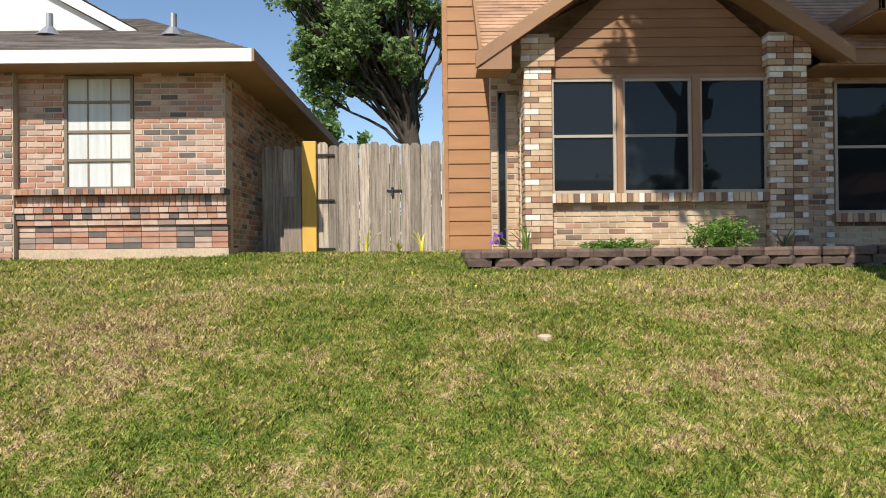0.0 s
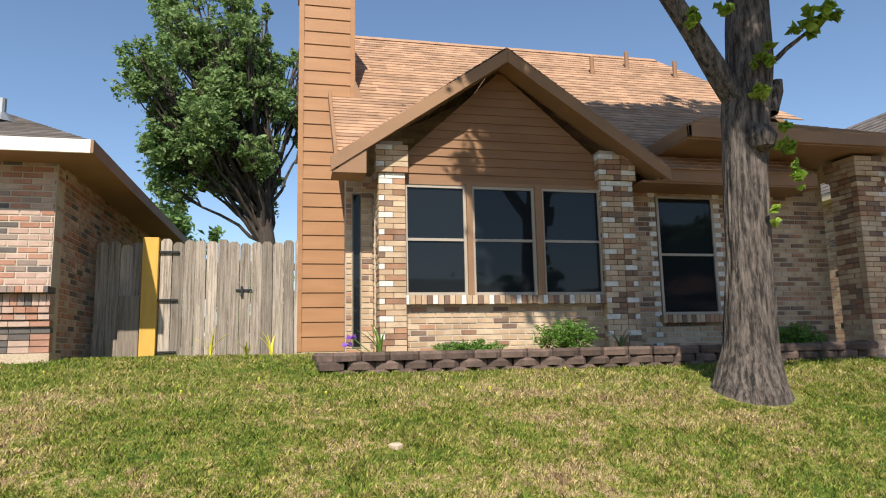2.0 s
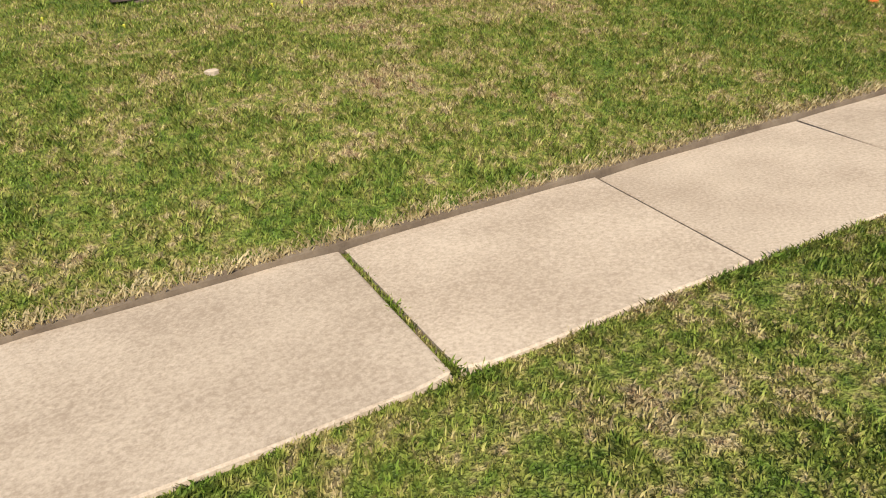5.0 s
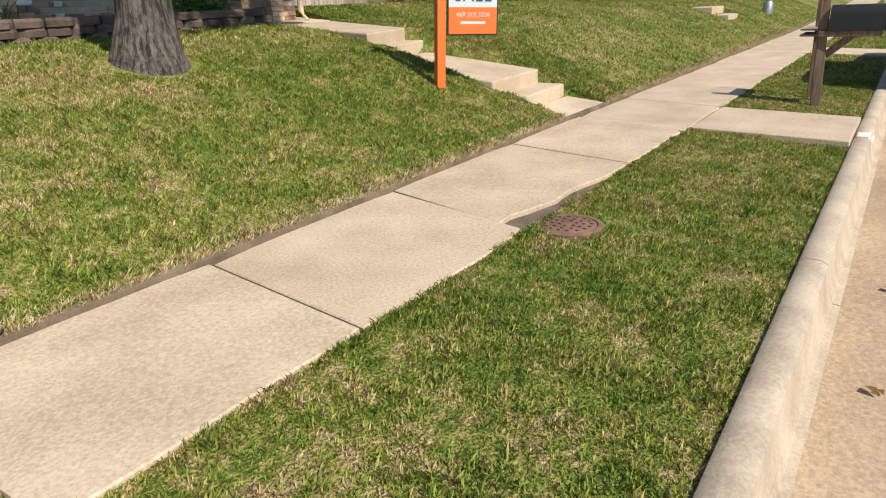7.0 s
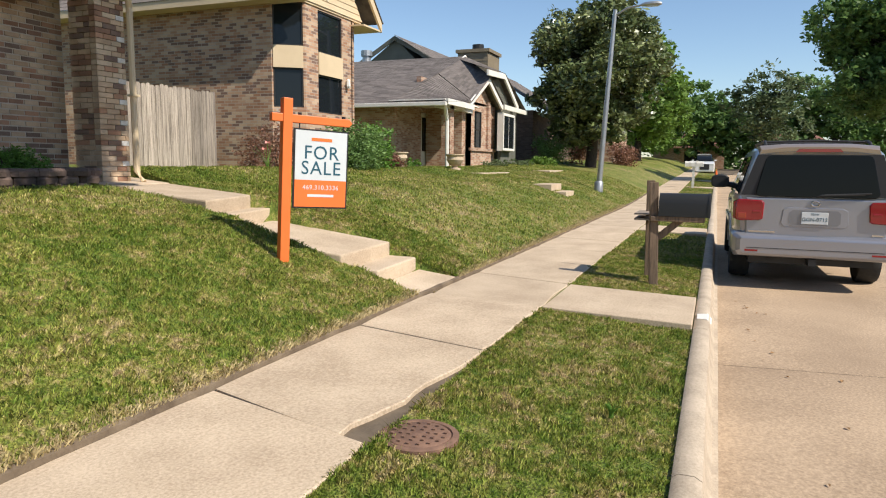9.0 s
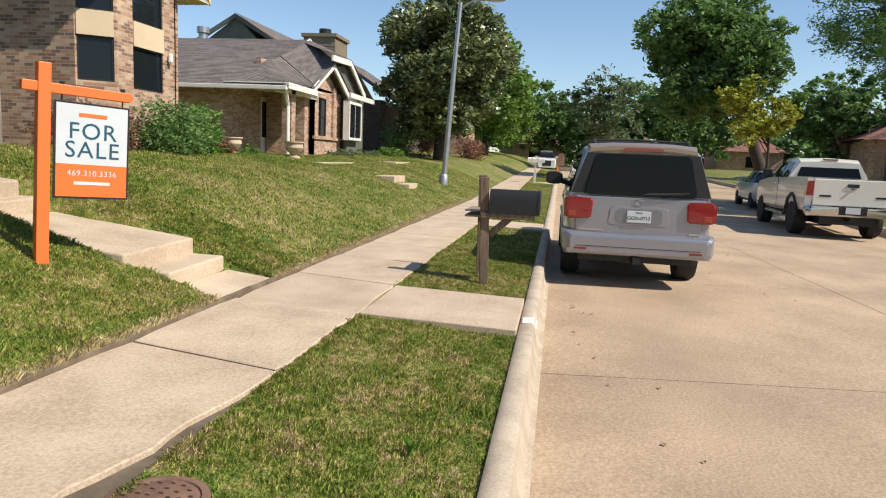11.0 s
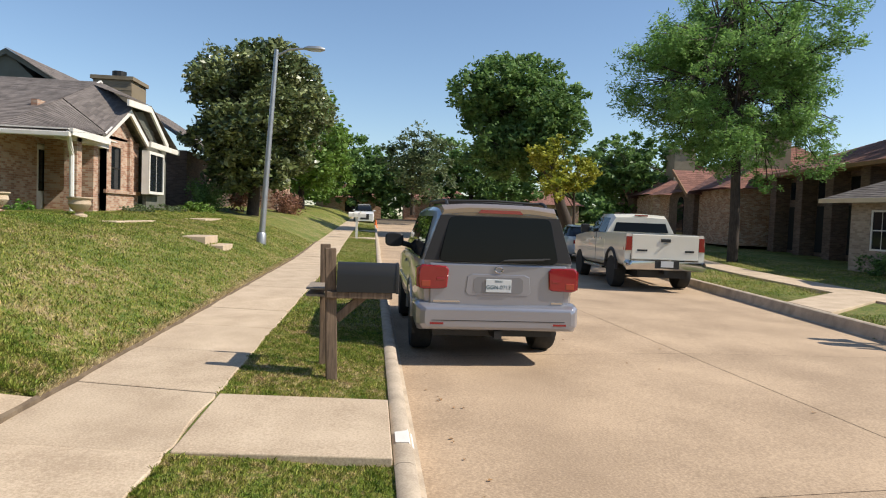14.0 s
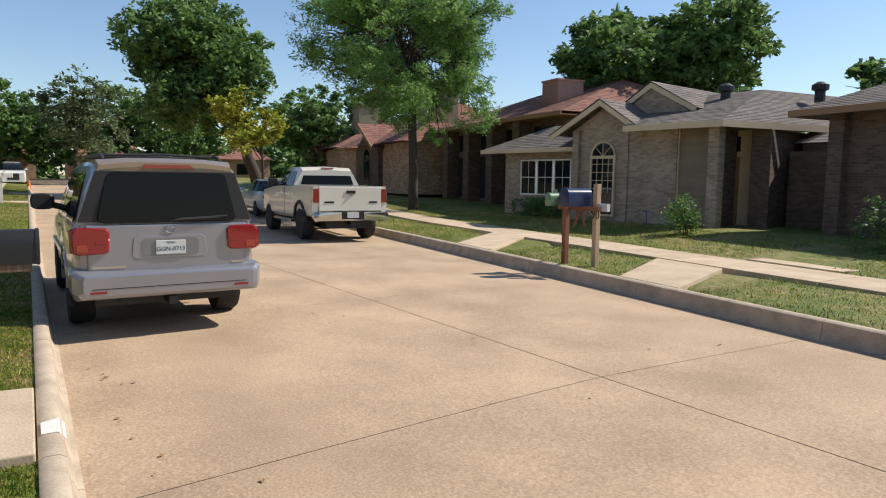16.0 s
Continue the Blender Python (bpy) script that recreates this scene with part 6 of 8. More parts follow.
for k, b in enumerate(sp):
    n_ = max(8, int(620 * (b[1][0] * b[1][1] * b[1][2]) ** 0.6 / vol))
    part("sprout", leaf_mesh("sprout", leaves([b], n_, 0.10, 8 + k, 0.1, 0.1, 1.3), M_SPROUT), M_SPROUT, ft)

tree("back_yard_tree", (-0.2, 19.5, 1.2), (-0.6, 19.8, 7.0), 0.34, clumpy((-1.7, 20, 8.4), (3.6, 3.0, 4.4), 90, 21, 0.09, 0.19), 62000, 0.15, M_LEAFP, "tall leafy tree behind the wooden gate", 21, 0.35, 0.4)
tree("back_yard_tree", (-4.6, 30, 1.2), (-4.6, 30, 4.5), 0.25, clumpy((-4.9, 30, 5.4), (2.4, 2.4, 2.2), 8, 22), 4000, 0.34, M_LEAFD, "smaller tree behind the fence", 22)
tree("back_yard_tree", (7.5, 26, 1.2), (7.5, 26, 10), 0.3, clumpy((7.6, 26, 10.6), (2.6, 2.2, 2.0), 8, 23), 3500, 0.30, M_LEAFD, "tree top showing over the roof ridge", 23)
tree("magnolia", (36.5, 6.4, 1.2), (36.3, 6.3, 8), 0.3, clumpy((36.2, 6.2, 6.0), (4.2, 4.0, 4.6), 64, 31, 0.17, 0.30), 46000, 0.28, M_LEAFM, "dense dark magnolia tree with glossy leaves", 31, 0.1, 0.5)
tree("street_tree", (64, 7, 1.5), (64, 7, 7), 0.35, clumpy((63, 6.5, 7.6), (6, 5.5, 5.4), 30, 32, 0.25, 0.4), 20000, 0.45, M_LEAF, "large green street tree", 32)
tree("street_tree", (78, 10, 1.8), (78, 10, 7), 0.35, clumpy((78, 9, 7.5), (6, 8, 5.6), 26, 33, 0.25, 0.42), 15000, 0.55, M_LEAF, "green tree far down the street", 33)
tree("street_tree", (74, -3.5, 1.8), (74, -3.5, 7), 0.25, clumpy((73, -4.2, 7.0), (4.0, 4.5, 4.2), 14, 34), 4500, 0.45, M_LEAFG, "thin grey-green tree with bare branches", 34, 0, 0.3)
tree("street_tree", (92, 3, 1.8), (92, 3, 7), 0.35, clumpy((92, 2, 6.5), (5, 9, 5.5), 26, 35, 0.25, 0.42), 14000, 0.6, M_LEAFD, "dark trees at the end of the street", 35)
tree("street_tree", (90, -12, 1.8), (90, -12, 7), 0.35, clumpy((90, -13, 7.0), (5, 11, 6.0), 30, 36, 0.25, 0.42), 15000, 0.6, M_LEAFD, "dark trees at the end of the street", 36)
tree("oak_tree", (47.5, -12.6, 0.8), (47.3, -10.4, 7), 0.42, clumpy((47, -8.9, 8.0), (4.9, 5.1, 4.7), 44, 41, 0.24, 0.38), 42000, 0.36, M_LEAFD, "big dark-leaved oak across the street", 41)
tree("young_tree", (40.5, -10.8, 0.6), (40.5, -10.6, 3.6), 0.10, clumpy((40.3, -9.9, 4.6), (1.7, 2.0, 1.9), 10, 42), 4000, 0.26, M_LEAFY, "young yellow-green tree by the far sidewalk", 42, 0, 0.2)
tree("cypress_tree", (29.6, -14.2, 0.25), (29.4, -14.0, 12.5), 0.22, clumpy((29.4, -13.9, 7.4), (5.6, 5.8, 5.6), 110, 43, 0.09, 0.20), 95000, 0.16, M_LEAFC, "tall feathery bald cypress in a front yard", 43, 0.25, 0.2, aspect=3.0)
tree("back_yard_tree", (28, -29, 0.2), (28, -29, 7), 0.4, clumpy((28, -28.5, 7.6), (6.0, 6.2, 3.8), 40, 44, 0.24, 0.38), 34000, 0.38, M_LEAFD, "big tree behind the tan brick house", 44)
tree("back_yard_tree", (17, -34, 0.2), (17, -34, 5), 0.3, clumpy((17.5, -33, 5.5), (3, 4, 2.2), 10, 45), 4000, 0.45, M_LEAFD, "tree behind the far roofs", 45)
tree("back_yard_tree", (60, -26, 0.6), (60, -26, 6), 0.4, clumpy((60, -24, 6.0), (7, 8, 4.5), 26, 46, 0.25, 0.42), 13000, 0.5, M_LEAFD, "trees behind the far houses", 46)


def shrub(name, blobs, n, size, m, label, seed, cat="shrub", droop=0.0):
    c = blobs[0][0]
    z = min(b[0][2] - b[1][2] for b in blobs)
    t = thing(name, (c[0], c[1], z), label, cat)
    rnd = random.Random(seed)
    for cc, rr in blobs:
        for k in range(3):
            g = G()
            limb(g, (cc[0] + rnd.uniform(-0.1, 0.1), cc[1] + rnd.uniform(-0.1, 0.1), ground_z(cc[0], cc[1]) - 0.02), (cc[0] + rnd.uniform(-0.5, 0.5) * rr[0], cc[1] + rnd.uniform(-0.5, 0.5) * rr[1], cc[2] + 0.5 * rr[2]), 0.015, 0.004, seed + k, 5, 0.2, 3)
            part("stem", g, M_BARK2, t)
    part("foliage", leaf_mesh("foliage", leaves(blobs, n, size, seed, droop, 0.1, 2.0), m), m, t)
    return t


M_LEAFR = leaf_mat("red_barberry_leaves", (0.19, 0.085, 0.055), (0.28, 0.145, 0.09))
M_LEAFB = leaf_mat("bright_green_leaves", (0.10, 0.22, 0.03), (0.16, 0.29, 0.05))
shrub("bed_shrub", [((2.3, 7.75, 1.26), (0.42, 0.2, 0.10))], 4500, 0.03, M_LEAFB, "low feathery green plant in the flower bed", 61)
shrub("bed_shrub", [((3.45, 7.75, 1.38), (0.36, 0.2, 0.2))], 4500, 0.035, M_LEAFB, "bushy light green plant below the windows", 62)
shrub("bed_shrub", [((6.45, 7.75, 1.32), (0.45, 0.3, 0.15))], 5000, 0.035, M_LEAFB, "bright green low shrub by the porch", 63)
shrub("barberry", [((13.6, 9.2, 1.62), (0.75, 0.5, 0.6)), ((14.3, 8.9, 1.5), (0.6, 0.5, 0.5)), ((12.9, 9.4, 1.45), (0.4, 0.4, 0.45))], 6000, 0.06, M_LEAFR, "dark red barberry bush against the brick wall", 64)
shrub("hedge_bush", [((14.9, 8.4, 1.6), (0.6, 0.6, 0.6)), ((15.7, 8.4, 1.7), (0.65, 0.6, 0.65)), ((15.3, 8.3, 1.45), (0.8, 0.6, 0.5))], 9000, 0.09, M_LEAFD, "dense dark green bush in front of the brick house", 65)
shrub("hedge_bush", [((16.6, 8.4, 1.80), (0.42, 0.42, 0.55)), ((16.5, 8.35, 1.45), (0.40, 0.4, 0.45))], 4200, 0.09, M_LEAFB, "light green leafy bush beside the brick house", 66)
shrub("barberry", [((17.6, 8.5, 1.33), (0.36, 0.36, 0.32))], 2500, 0.07, M_LEAFR, "small red-brown barberry bush beside the lawn", 67)
shrub("low_plants", [((21.3, 10.6, 1.35), (1.2, 0.3, 0.25)), ((23.4, 10.6, 1.3), (0.8, 0.3, 0.2))], 2500, 0.08, M_LEAFB, "low green plants along the house wall", 68)
shrub("lavender", [((27.5, 8.6, 1.3), (1.1, 0.5, 0.25)), ((30.0, 8.3, 1.35), (1.0, 0.5, 0.25))], 3000, 0.09, M_LEAFG, "grey-green flowering border plants", 69)
shrub("border_plants", [((32.5, 8.0, 1.45), (1.3, 0.6, 0.3))], 2000, 0.12, M_LEAF, "green leafy border plants by the house", 70)
shrub("hedge_bush", [((35.5, 8.2, 2.0), (1.6, 0.9, 0.9))], 3000, 0.14, M_LEAFD, "dark hedge under the magnolia", 71)
shrub("barberry", [((38.5, 7.2, 2.0), (1.0, 0.8, 0.9)), ((46, 6.0, 2.0), (1.6, 1.0, 1.0))], 4000, 0.15, M_LEAFR, "rust-coloured bush by the lawn", 72)
m = far(8.6, 5.9)
shrub("hedge_bush", [((m.translation.x, m.translation.y, 0.6), (0.5, 0.5, 0.5))], 1500, 0.09, M_LEAFD, "dark bush by the tan wall", 73)
m = far(16.5, 6.6)
shrub("hedge_bush", [((m.translation.x, m.translation.y, 0.5), (1.6, 0.5, 0.4))], 2500, 0.1, M_LEAFD, "dark low hedge under the window", 74)
m = far(3.5, 6.5)
shrub("hedge_bush", [((m.translation.x, m.translation.y, 0.6), (0.9, 0.7, 0.6)), ((m.translation.x - 1.5, m.translation.y, 0.5), (0.9, 0.7, 0.5))], 3000, 0.1, M_LEAFD, "dark shrubs in the shaded corner", 75)


def blade_plant(name, at, n, h, label, m, seed, flowers=None):
    """A tuft of broad strap leaves."""
    t = thing(name, at, label, "plant")
    rnd = random.Random(seed)
    for k in range(n):
        a, le = rnd.uniform(0, 6.28), rnd.uniform(0.15, 0.7)
        hh, w = h * rnd.uniform(0.6, 1.1), 0.035 * rnd.uniform(0.7, 1.2)
        pts = []
        for s in range(6):
            f = s / 5
            pts.append(Vector((at[0] + math.cos(a) * le * hh * f * f, at[1] + math.sin(a) * le * hh * f * f, at[2] + hh * (f - 0.25 * le * f * f))))
        d = Vector((-math.sin(a), math.cos(a), 0)) * w
        g = G()
        up = Vector((math.cos(a), math.sin(a), 0)) * 0.008
        g.add([q for s, p in enumerate(pts) for q in (p - d * (1 - (s / 5) ** 2) * 0.5, p + up, p + d * (1 - (s / 5) ** 2) * 0.5)], [(3 * s + o, 3 * s + o + 1, 3 * s + o + 4, 3 * s + o + 3) for s in range(5) for o in (0, 1)])
        part("leaf", g, m, t)
    if flowers:
        fm, pts = flowers
        for x, y, z in pts:
            g = G()
            for k in range(7):
                a = k * 0.9 + x * 9
                g.add([(x, y, z), (x + 0.045 * math.cos(a), y + 0.045 * math.sin(a), z + 0.03 * math.sin(k * 2)), (x + 0.06 * math.cos(a + 0.4), y + 0.06 * math.sin(a + 0.4), z - 0.02), (x + 0.03 * math.cos(a + 0.6), y + 0.03 * math.sin(a + 0.6), z - 0.03)], [(0, 1, 2, 3)])
            part("flower", g, fm, t)
            part("stem", G().tube([(x, y, z), (at[0], at[1], at[2])], 0.006, 6), M_LEAF, t)


M_PURP, M_YEL, M_PINKF = plain("purple_petals", (0.20, 0.07, 0.42), 0.6), plain("yellow_petals", (0.70, 0.62, 0.06), 0.6), plain("pink_petals", (0.75, 0.28, 0.24), 0.6)
blade_plant("iris", (1.28, 7.62, 1.16), 16, 0.40, "iris plant with broad leaves and purple flowers", M_LEAF, 81, (M_PURP, [(0.97, 7.6, 1.42), (0.93, 7.62, 1.34)]))
blade_plant("iris", (4.12, 7.72, 1.17), 12, 0.30, "pale green iris leaves in the flower bed", M_LEAFG, 82)
blade_plant("lily", (-0.55, 8.55, 1.22), 6, 0.42, "pale yellow lily leaves at the lawn's top", M_YEL, 83)
blade_plant("lily", (-0.15, 8.45, 1.22), 7, 0.24, "small yellow-green lily shoots", M_LEAFY, 84)
blade_plant("lily", (0.12, 8.5, 1.22), 6, 0.30, "pale yellow lily shoots", M_YEL, 85)
blade_plant("rose", (12.75, 8.9, 1.1), 8, 0.6, "rose bush with a pink flower", M_LEAF, 86, (M_PINKF, [(12.7, 8.85, 1.75), (12.66, 8.9, 1.62)]))
blade_plant("weed", (4.9, 0.8, -0.06), 9, 0.10, "broad-leaved weed in the strip", M_LEAFB, 87)
rnd = random.Random(5)
dl = G()
for k in range(16):
    x, y = rnd.uniform(-4, 3.5), rnd.uniform(5.6, 7.6)
    z = ground_z(x, y) + 0.05
    dl.lathe([(0.003, -0.05), (0.011, -0.02), (0.007, -0.014)], (x, y, z), 6)
tagged(part("dandelions", dl, M_YEL, None), "scattered yellow dandelion flowers in the lawn", "flowers", kind="stuff")
g = G().lathe([(0.045, -0.04), (0.05, 0.0), (0.03, 0.010), (0.0, 0.011)], (1.02, 4.75, ground_z(1.02, 4.75) + 0.01), 9)
solo("stone", g, M_CONC, "flat pale stone in the lawn", "stone")

# woods that close the distance
rs_w = np.random.RandomState(9)
for nm, line, hgt, cnt in (("woods_street_end", [(112, -70), (114, 0), (112, 60)], 9, 15000), ("woods_far_side", [(-40, -48), (40, -46), (112, -60)], 8, 22000), ("woods_mid", [(52, -33), (85, -36), (108, -26)], 7, 12000), ("woods_near_side", [(-40, 42), (30, 44), (112, 50)], 7, 14000)):
    bl = []
    for (x0, y0), (x1, y1) in zip(line, line[1:]):
        k = int(math.hypot(x1 - x0, y1 - y0) / 4)
        for i in range(k):
            f = (i + rs_w.rand()) / k
            h_ = hgt * rs_w.uniform(0.65, 1.15)
            bl.append(((x0 + (x1 - x0) * f, y0 + (y1 - y0) * f + rs_w.uniform(-2, 2), h_ * 0.5), (3.6, 3.6, h_ * 0.55)))
    ob = new(nm, leaf_mesh(nm, leaves(bl, cnt, 1.1, 12, 0, 0.2), M_LEAFD))
    tagged(ob, "distant belt of dark green trees", "woods", kind="stuff")


# ---- street furniture ----
def text(parent, name, s, size, m, at, label="", spacing=1.0):
    """Raised lettering: at is a pose whose x runs along the words and y up them."""
    cu = bpy.data.curves.new(name, "FONT")
    cu.body, cu.size, cu.extrude, cu.align_x, cu.space_character = s, size, 0.001, "CENTER", spacing
    cu.resolution_u = 3
    tmp = bpy.data.objects.new(name, cu)
    scene.collection.objects.link(tmp)
    bpy.context.view_layer.update()
    me = bpy.data.meshes.new_from_object(tmp)
    bpy.data.objects.remove(tmp)
    me.transform(at)
    me.materials.clear()
    me.materials.append(m)
    return part(name, me, m, parent, label)


# for-sale sign: orange post and arm, hanging panel
SB = Vector((6.44, 4.08, 0.44))
sgn = thing("for_sale_sign", SB, "orange wooden post with a hanging for-sale panel", "sign")
SM = Matrix.Translation(SB) @ pose(0, 0, 0, 0, 2.6, -34)
part("post", G().box(-0.045, 0.045, -0.045, 0.045, -0.3, 1.50, SM), M_ORANGE, sgn, bevel=0.006)
part("arm", G().prism([SM @ Vector(p) for p in ((-0.15, -0.035, 1.28), (0.63, -0.035, 1.28), (0.66, -0.035, 1.315), (0.63, -0.035, 1.355), (-0.15, -0.035, 1.355))], SM.to_3x3() @ Vector((0, 0.07, 0))), M_ORANGE, sgn, bevel=0.006)
for x in (0.13, 0.58):
    part("hanger", G().tube([SM @ Vector((x, 0, 1.28)), SM @ Vector((x, 0, 1.22))], 0.006, 6).tube([SM @ Vector((x, 0, 1.38)), SM @ Vector((x, 0, 1.35))], 0.018, 6), M_BLACK, sgn)
pan = part("panel", G().box(0.075, 0.635, -0.006, 0.006, 0.485, 1.235, SM), M_BLACK, sgn, "dark-framed panel")
part("white_field", G().box(0.09, 0.62, -0.011, -0.007, 0.755, 1.22, SM), M_SIGNW, pan)
part("orange_field", G().box(0.09, 0.62, -0.011, -0.007, 0.50, 0.755, SM), M_ORANGE, pan)
up = lambda x, z: SM @ pose(x, -0.0125, z, 90, 0, 0)
text(pan, "lettering", "FOR", 0.182, M_NAVY, up(0.355, 0.955), spacing=1.1)
text(pan, "lettering", "SALE", 0.182, M_NAVY, up(0.355, 0.81), spacing=1.1)
text(pan, "phone_number", "469.310.3336", 0.062, M_SIGNW, up(0.355, 0.665), spacing=1.1)
part("logo_bar", G().box(0.25, 0.46, -0.0135, -0.0115, 1.125, 1.155, SM), M_ORANGE, pan)
part("web_line", G().box(0.22, 0.49, -0.0135, -0.0115, 0.595, 0.62, SM), M_SIGNW, pan)


def mailbox(parent, at, rz, m, L_=0.50, w=0.20, h=0.24, flag=True):
    """A domed box whose long axis runs along local x."""
    mm = Matrix.Translation(at) @ pose(0, 0, 0, 0, 0, rz)
    prof = [(-w / 2, 0), (w / 2, 0)] + [(w / 2 * math.cos(math.pi * k / 10), h - w / 2 + w / 2 * math.sin(math.pi * k / 10)) for k in range(11)]
    rings = [[mm @ Vector((x, y * s, z * s + (1 - s) * 0.05)) for y, z in prof] for x, s in ((-L_ / 2, 1), (L_ / 2, 1))]
    b = part("box", G().loft(rings), m, parent, smooth=True)
    rings = [[mm @ Vector((x, y * s, 0.12 + (z - 0.12) * s)) for y, z in prof] for x, s in ((L_ / 2, 1.05), (L_ / 2 + 0.02, 1.05), (L_ / 2 + 0.028, 0.95))]
    part("door", G().loft(rings), m, parent, smooth=True)
    if flag:
        part("flag", G().box(-0.02, 0.0, -w / 2 - 0.012, -w / 2 - 0.004, 0.12, 0.3, mm).box(0, 0.07, -w / 2 - 0.012, -w / 2 - 0.004, 0.24, 0.3, mm), m, parent)
    return mm


nb = thing("mailbox", (9.48, 0.97, 0), "black mailbox on a weathered wooden post with a curved brace", "mailbox")
part("post", G().box(-0.05, 0.05, -0.05, 0.05, -0.2, 1.16, pose(9.50, 0.96, 0, -2, 1, 8)), M_OLDWOOD, nb, bevel=0.006)
part("second_post", G().box(-0.02, 0.02, -0.05, 0.05, -0.2, 1.17, pose(10.12, 1.07, 0, -1, -1.5, 8)), M_OLDWOOD, nb, bevel=0.005)
part("paper_shelf", G().box(9.56, 10.14, 1.02, 1.22, 0.70, 0.72).box(9.56, 10.14, 1.02, 1.22, 0.765, 0.78), M_FENCE, nb, "weathered boards of a newspaper holder")
part("arm", G().box(9.42, 9.66, 0.42, 1.02, 0.705, 0.765), M_OLDWOOD, nb, bevel=0.006)
part("brace", G().box(-0.035, 0.035, -0.04, 0.04, -0.18, 0.18, pose(9.52, 0.80, 0.62, 48, 0, 0)), M_OLDWOOD, nb, bevel=0.01)
mailbox(nb, (9.53, 0.66, 0.765), -90, M_BLACK, 0.54, 0.24, 0.27, False)

fb = thing("mailbox", (12.7, -8.4, -0.1), "pair of mailboxes, green and navy, on wooden posts", "mailbox")
M_RWOOD, M_PWOOD, M_MBG, M_MBN = mat("red_wood", (0.28, 0.12, 0.07), (0.2, 0.08, 0.05), 0.8, 5, 30, 0.4), mat("pale_wood", (0.50, 0.36, 0.24), (0.42, 0.3, 0.2), 0.8, 5, 30, 0.4), plain("green_metal", (0.16, 0.26, 0.17), 0.4), plain("navy_metal", (0.02, 0.03, 0.09), 0.25)
part("post", G().box(12.95, 13.05, -8.40, -8.30, -0.3, 1.28), M_RWOOD, fb, bevel=0.005)
part("post", G().box(12.32, 12.42, -8.58, -8.48, -0.3, 1.42), M_PWOOD, fb, bevel=0.005)
part("crossbar", G().box(12.2, 13.3, -8.46, -8.40, 0.92, 1.0), M_RWOOD, fb)
for x in (12.55, 12.85):
    part("brace", G().tube([(x, -8.43, 0.6), (x + (0.25 if x < 12.7 else -0.0) - 0.12, -8.43, 0.93)], 0.03, 4), M_RWOOD, fb)
mailbox(fb, (13.15, -8.30, 1.0), 84, M_MBG, 0.48, 0.18, 0.24)
mailbox(fb, (12.70, -8.32, 1.0), 84, M_MBN, 0.52, 0.30, 0.34)
text(fb, "house_number", "590", 0.24, M_BLACK, pose(12.38, -8.455, 0.78, 90, 0, 175))
part("plate", G().box(12.1, 12.35, -8.6, -8.52, 0.92, 1.06), M_SIGNW, fb)
wm = thing("mailbox", (37.6, 1.4, 0.2), "white mailboxes on a white post", "mailbox")
part("post", G().box(37.55, 37.67, 1.35, 1.47, 0.1, 1.35), M_WHITE, wm)
mailbox(wm, (37.6, 1.27, 1.33), -90, M_WHITE, 0.58, 0.22, 0.26)
mailbox(wm, (37.9, 1.55, 1.33), -90, M_WHITE, 0.58, 0.22, 0.26)

# street lamp
lp = thing("street_lamp", (25.1, 4.13, 0.49), "tall galvanised street lamp, leaning slightly", "street lamp")
part("pole", G().tube([(25.1, 4.13, 0.3), (25.1, 3.80, 6.55)], [0.10, 0.065], 14), M_METAL, lp, smooth=True)
part("base", G().lathe([(0.15, 0), (0.15, 0.35), (0.11, 0.4)], (25.1, 4.12, 0.40), 14), M_METAL, lp, smooth=True)
part("arm", G().tube([(25.1, 3.81, 6.35), (25.1, 3.4, 6.58), (25.1, 2.9, 6.64)], 0.035, 8), M_METAL, lp, smooth=True)
hd = part("head", G().loft([[(25.1 + x * s, y, 6.64 + z * s) for x, z in ((-0.12, 0), (-0.09, 0.07), (0.09, 0.07), (0.12, 0), (0.08, -0.05), (-0.08, -0.05))] for y, s in ((2.95, 0.5), (2.8, 1), (2.45, 1.1), (2.3, 0.5))]), M_METAL, lp, smooth=True)
part("lens", G().box(25.02, 25.18, 2.42, 2.75, 6.575, 6.60), M_SIGNW, hd)


def urn(x, y):
    z = ground_z(x, y)
    u = thing("garden_urn", (x, y, z), "weathered stone garden urn on the lawn", "urn", "stone urns")
    part("bowl", G().lathe([(0.12, 0.12), (0.20, 0.18), (0.27, 0.30), (0.25, 0.40), (0.30, 0.45), (0.30, 0.48), (0.22, 0.47)], (x, y, z), 18), M_CONC, u, smooth=True)
    part("foot", G().lathe([(0.18, -0.05), (0.18, 0.04), (0.09, 0.07), (0.09, 0.13)], (x, y, z), 14), M_CONC, u, smooth=True)


urn(20.9, 7.9), urn(20.2, 9.5)
hw = thing("house_walk", (19, 6, 0.8), "pale concrete steps up the neighbouring lawn", "walk", kind="structure")
for q, z in (([(20.6, 6.9), (23.6, 6.9), (23.6, 7.8), (20.6, 7.8)], 1.08), ([(19.9, 4.6), (21.2, 4.6), (21.2, 5.6), (19.9, 5.6)], 0.80), ([(20.0, 4.2), (21.1, 4.2), (21.1, 4.7), (20.0, 4.7)], 0.60), ([(27.0, 6.3), (29.5, 6.3), (29.5, 7.0), (27.0, 7.0)], 1.12)):
    part("slab", G().prism([(x, y, z) for x, y in q][::-1], (0, 0, -0.3)), M_CONC, hw, bevel=0.015)
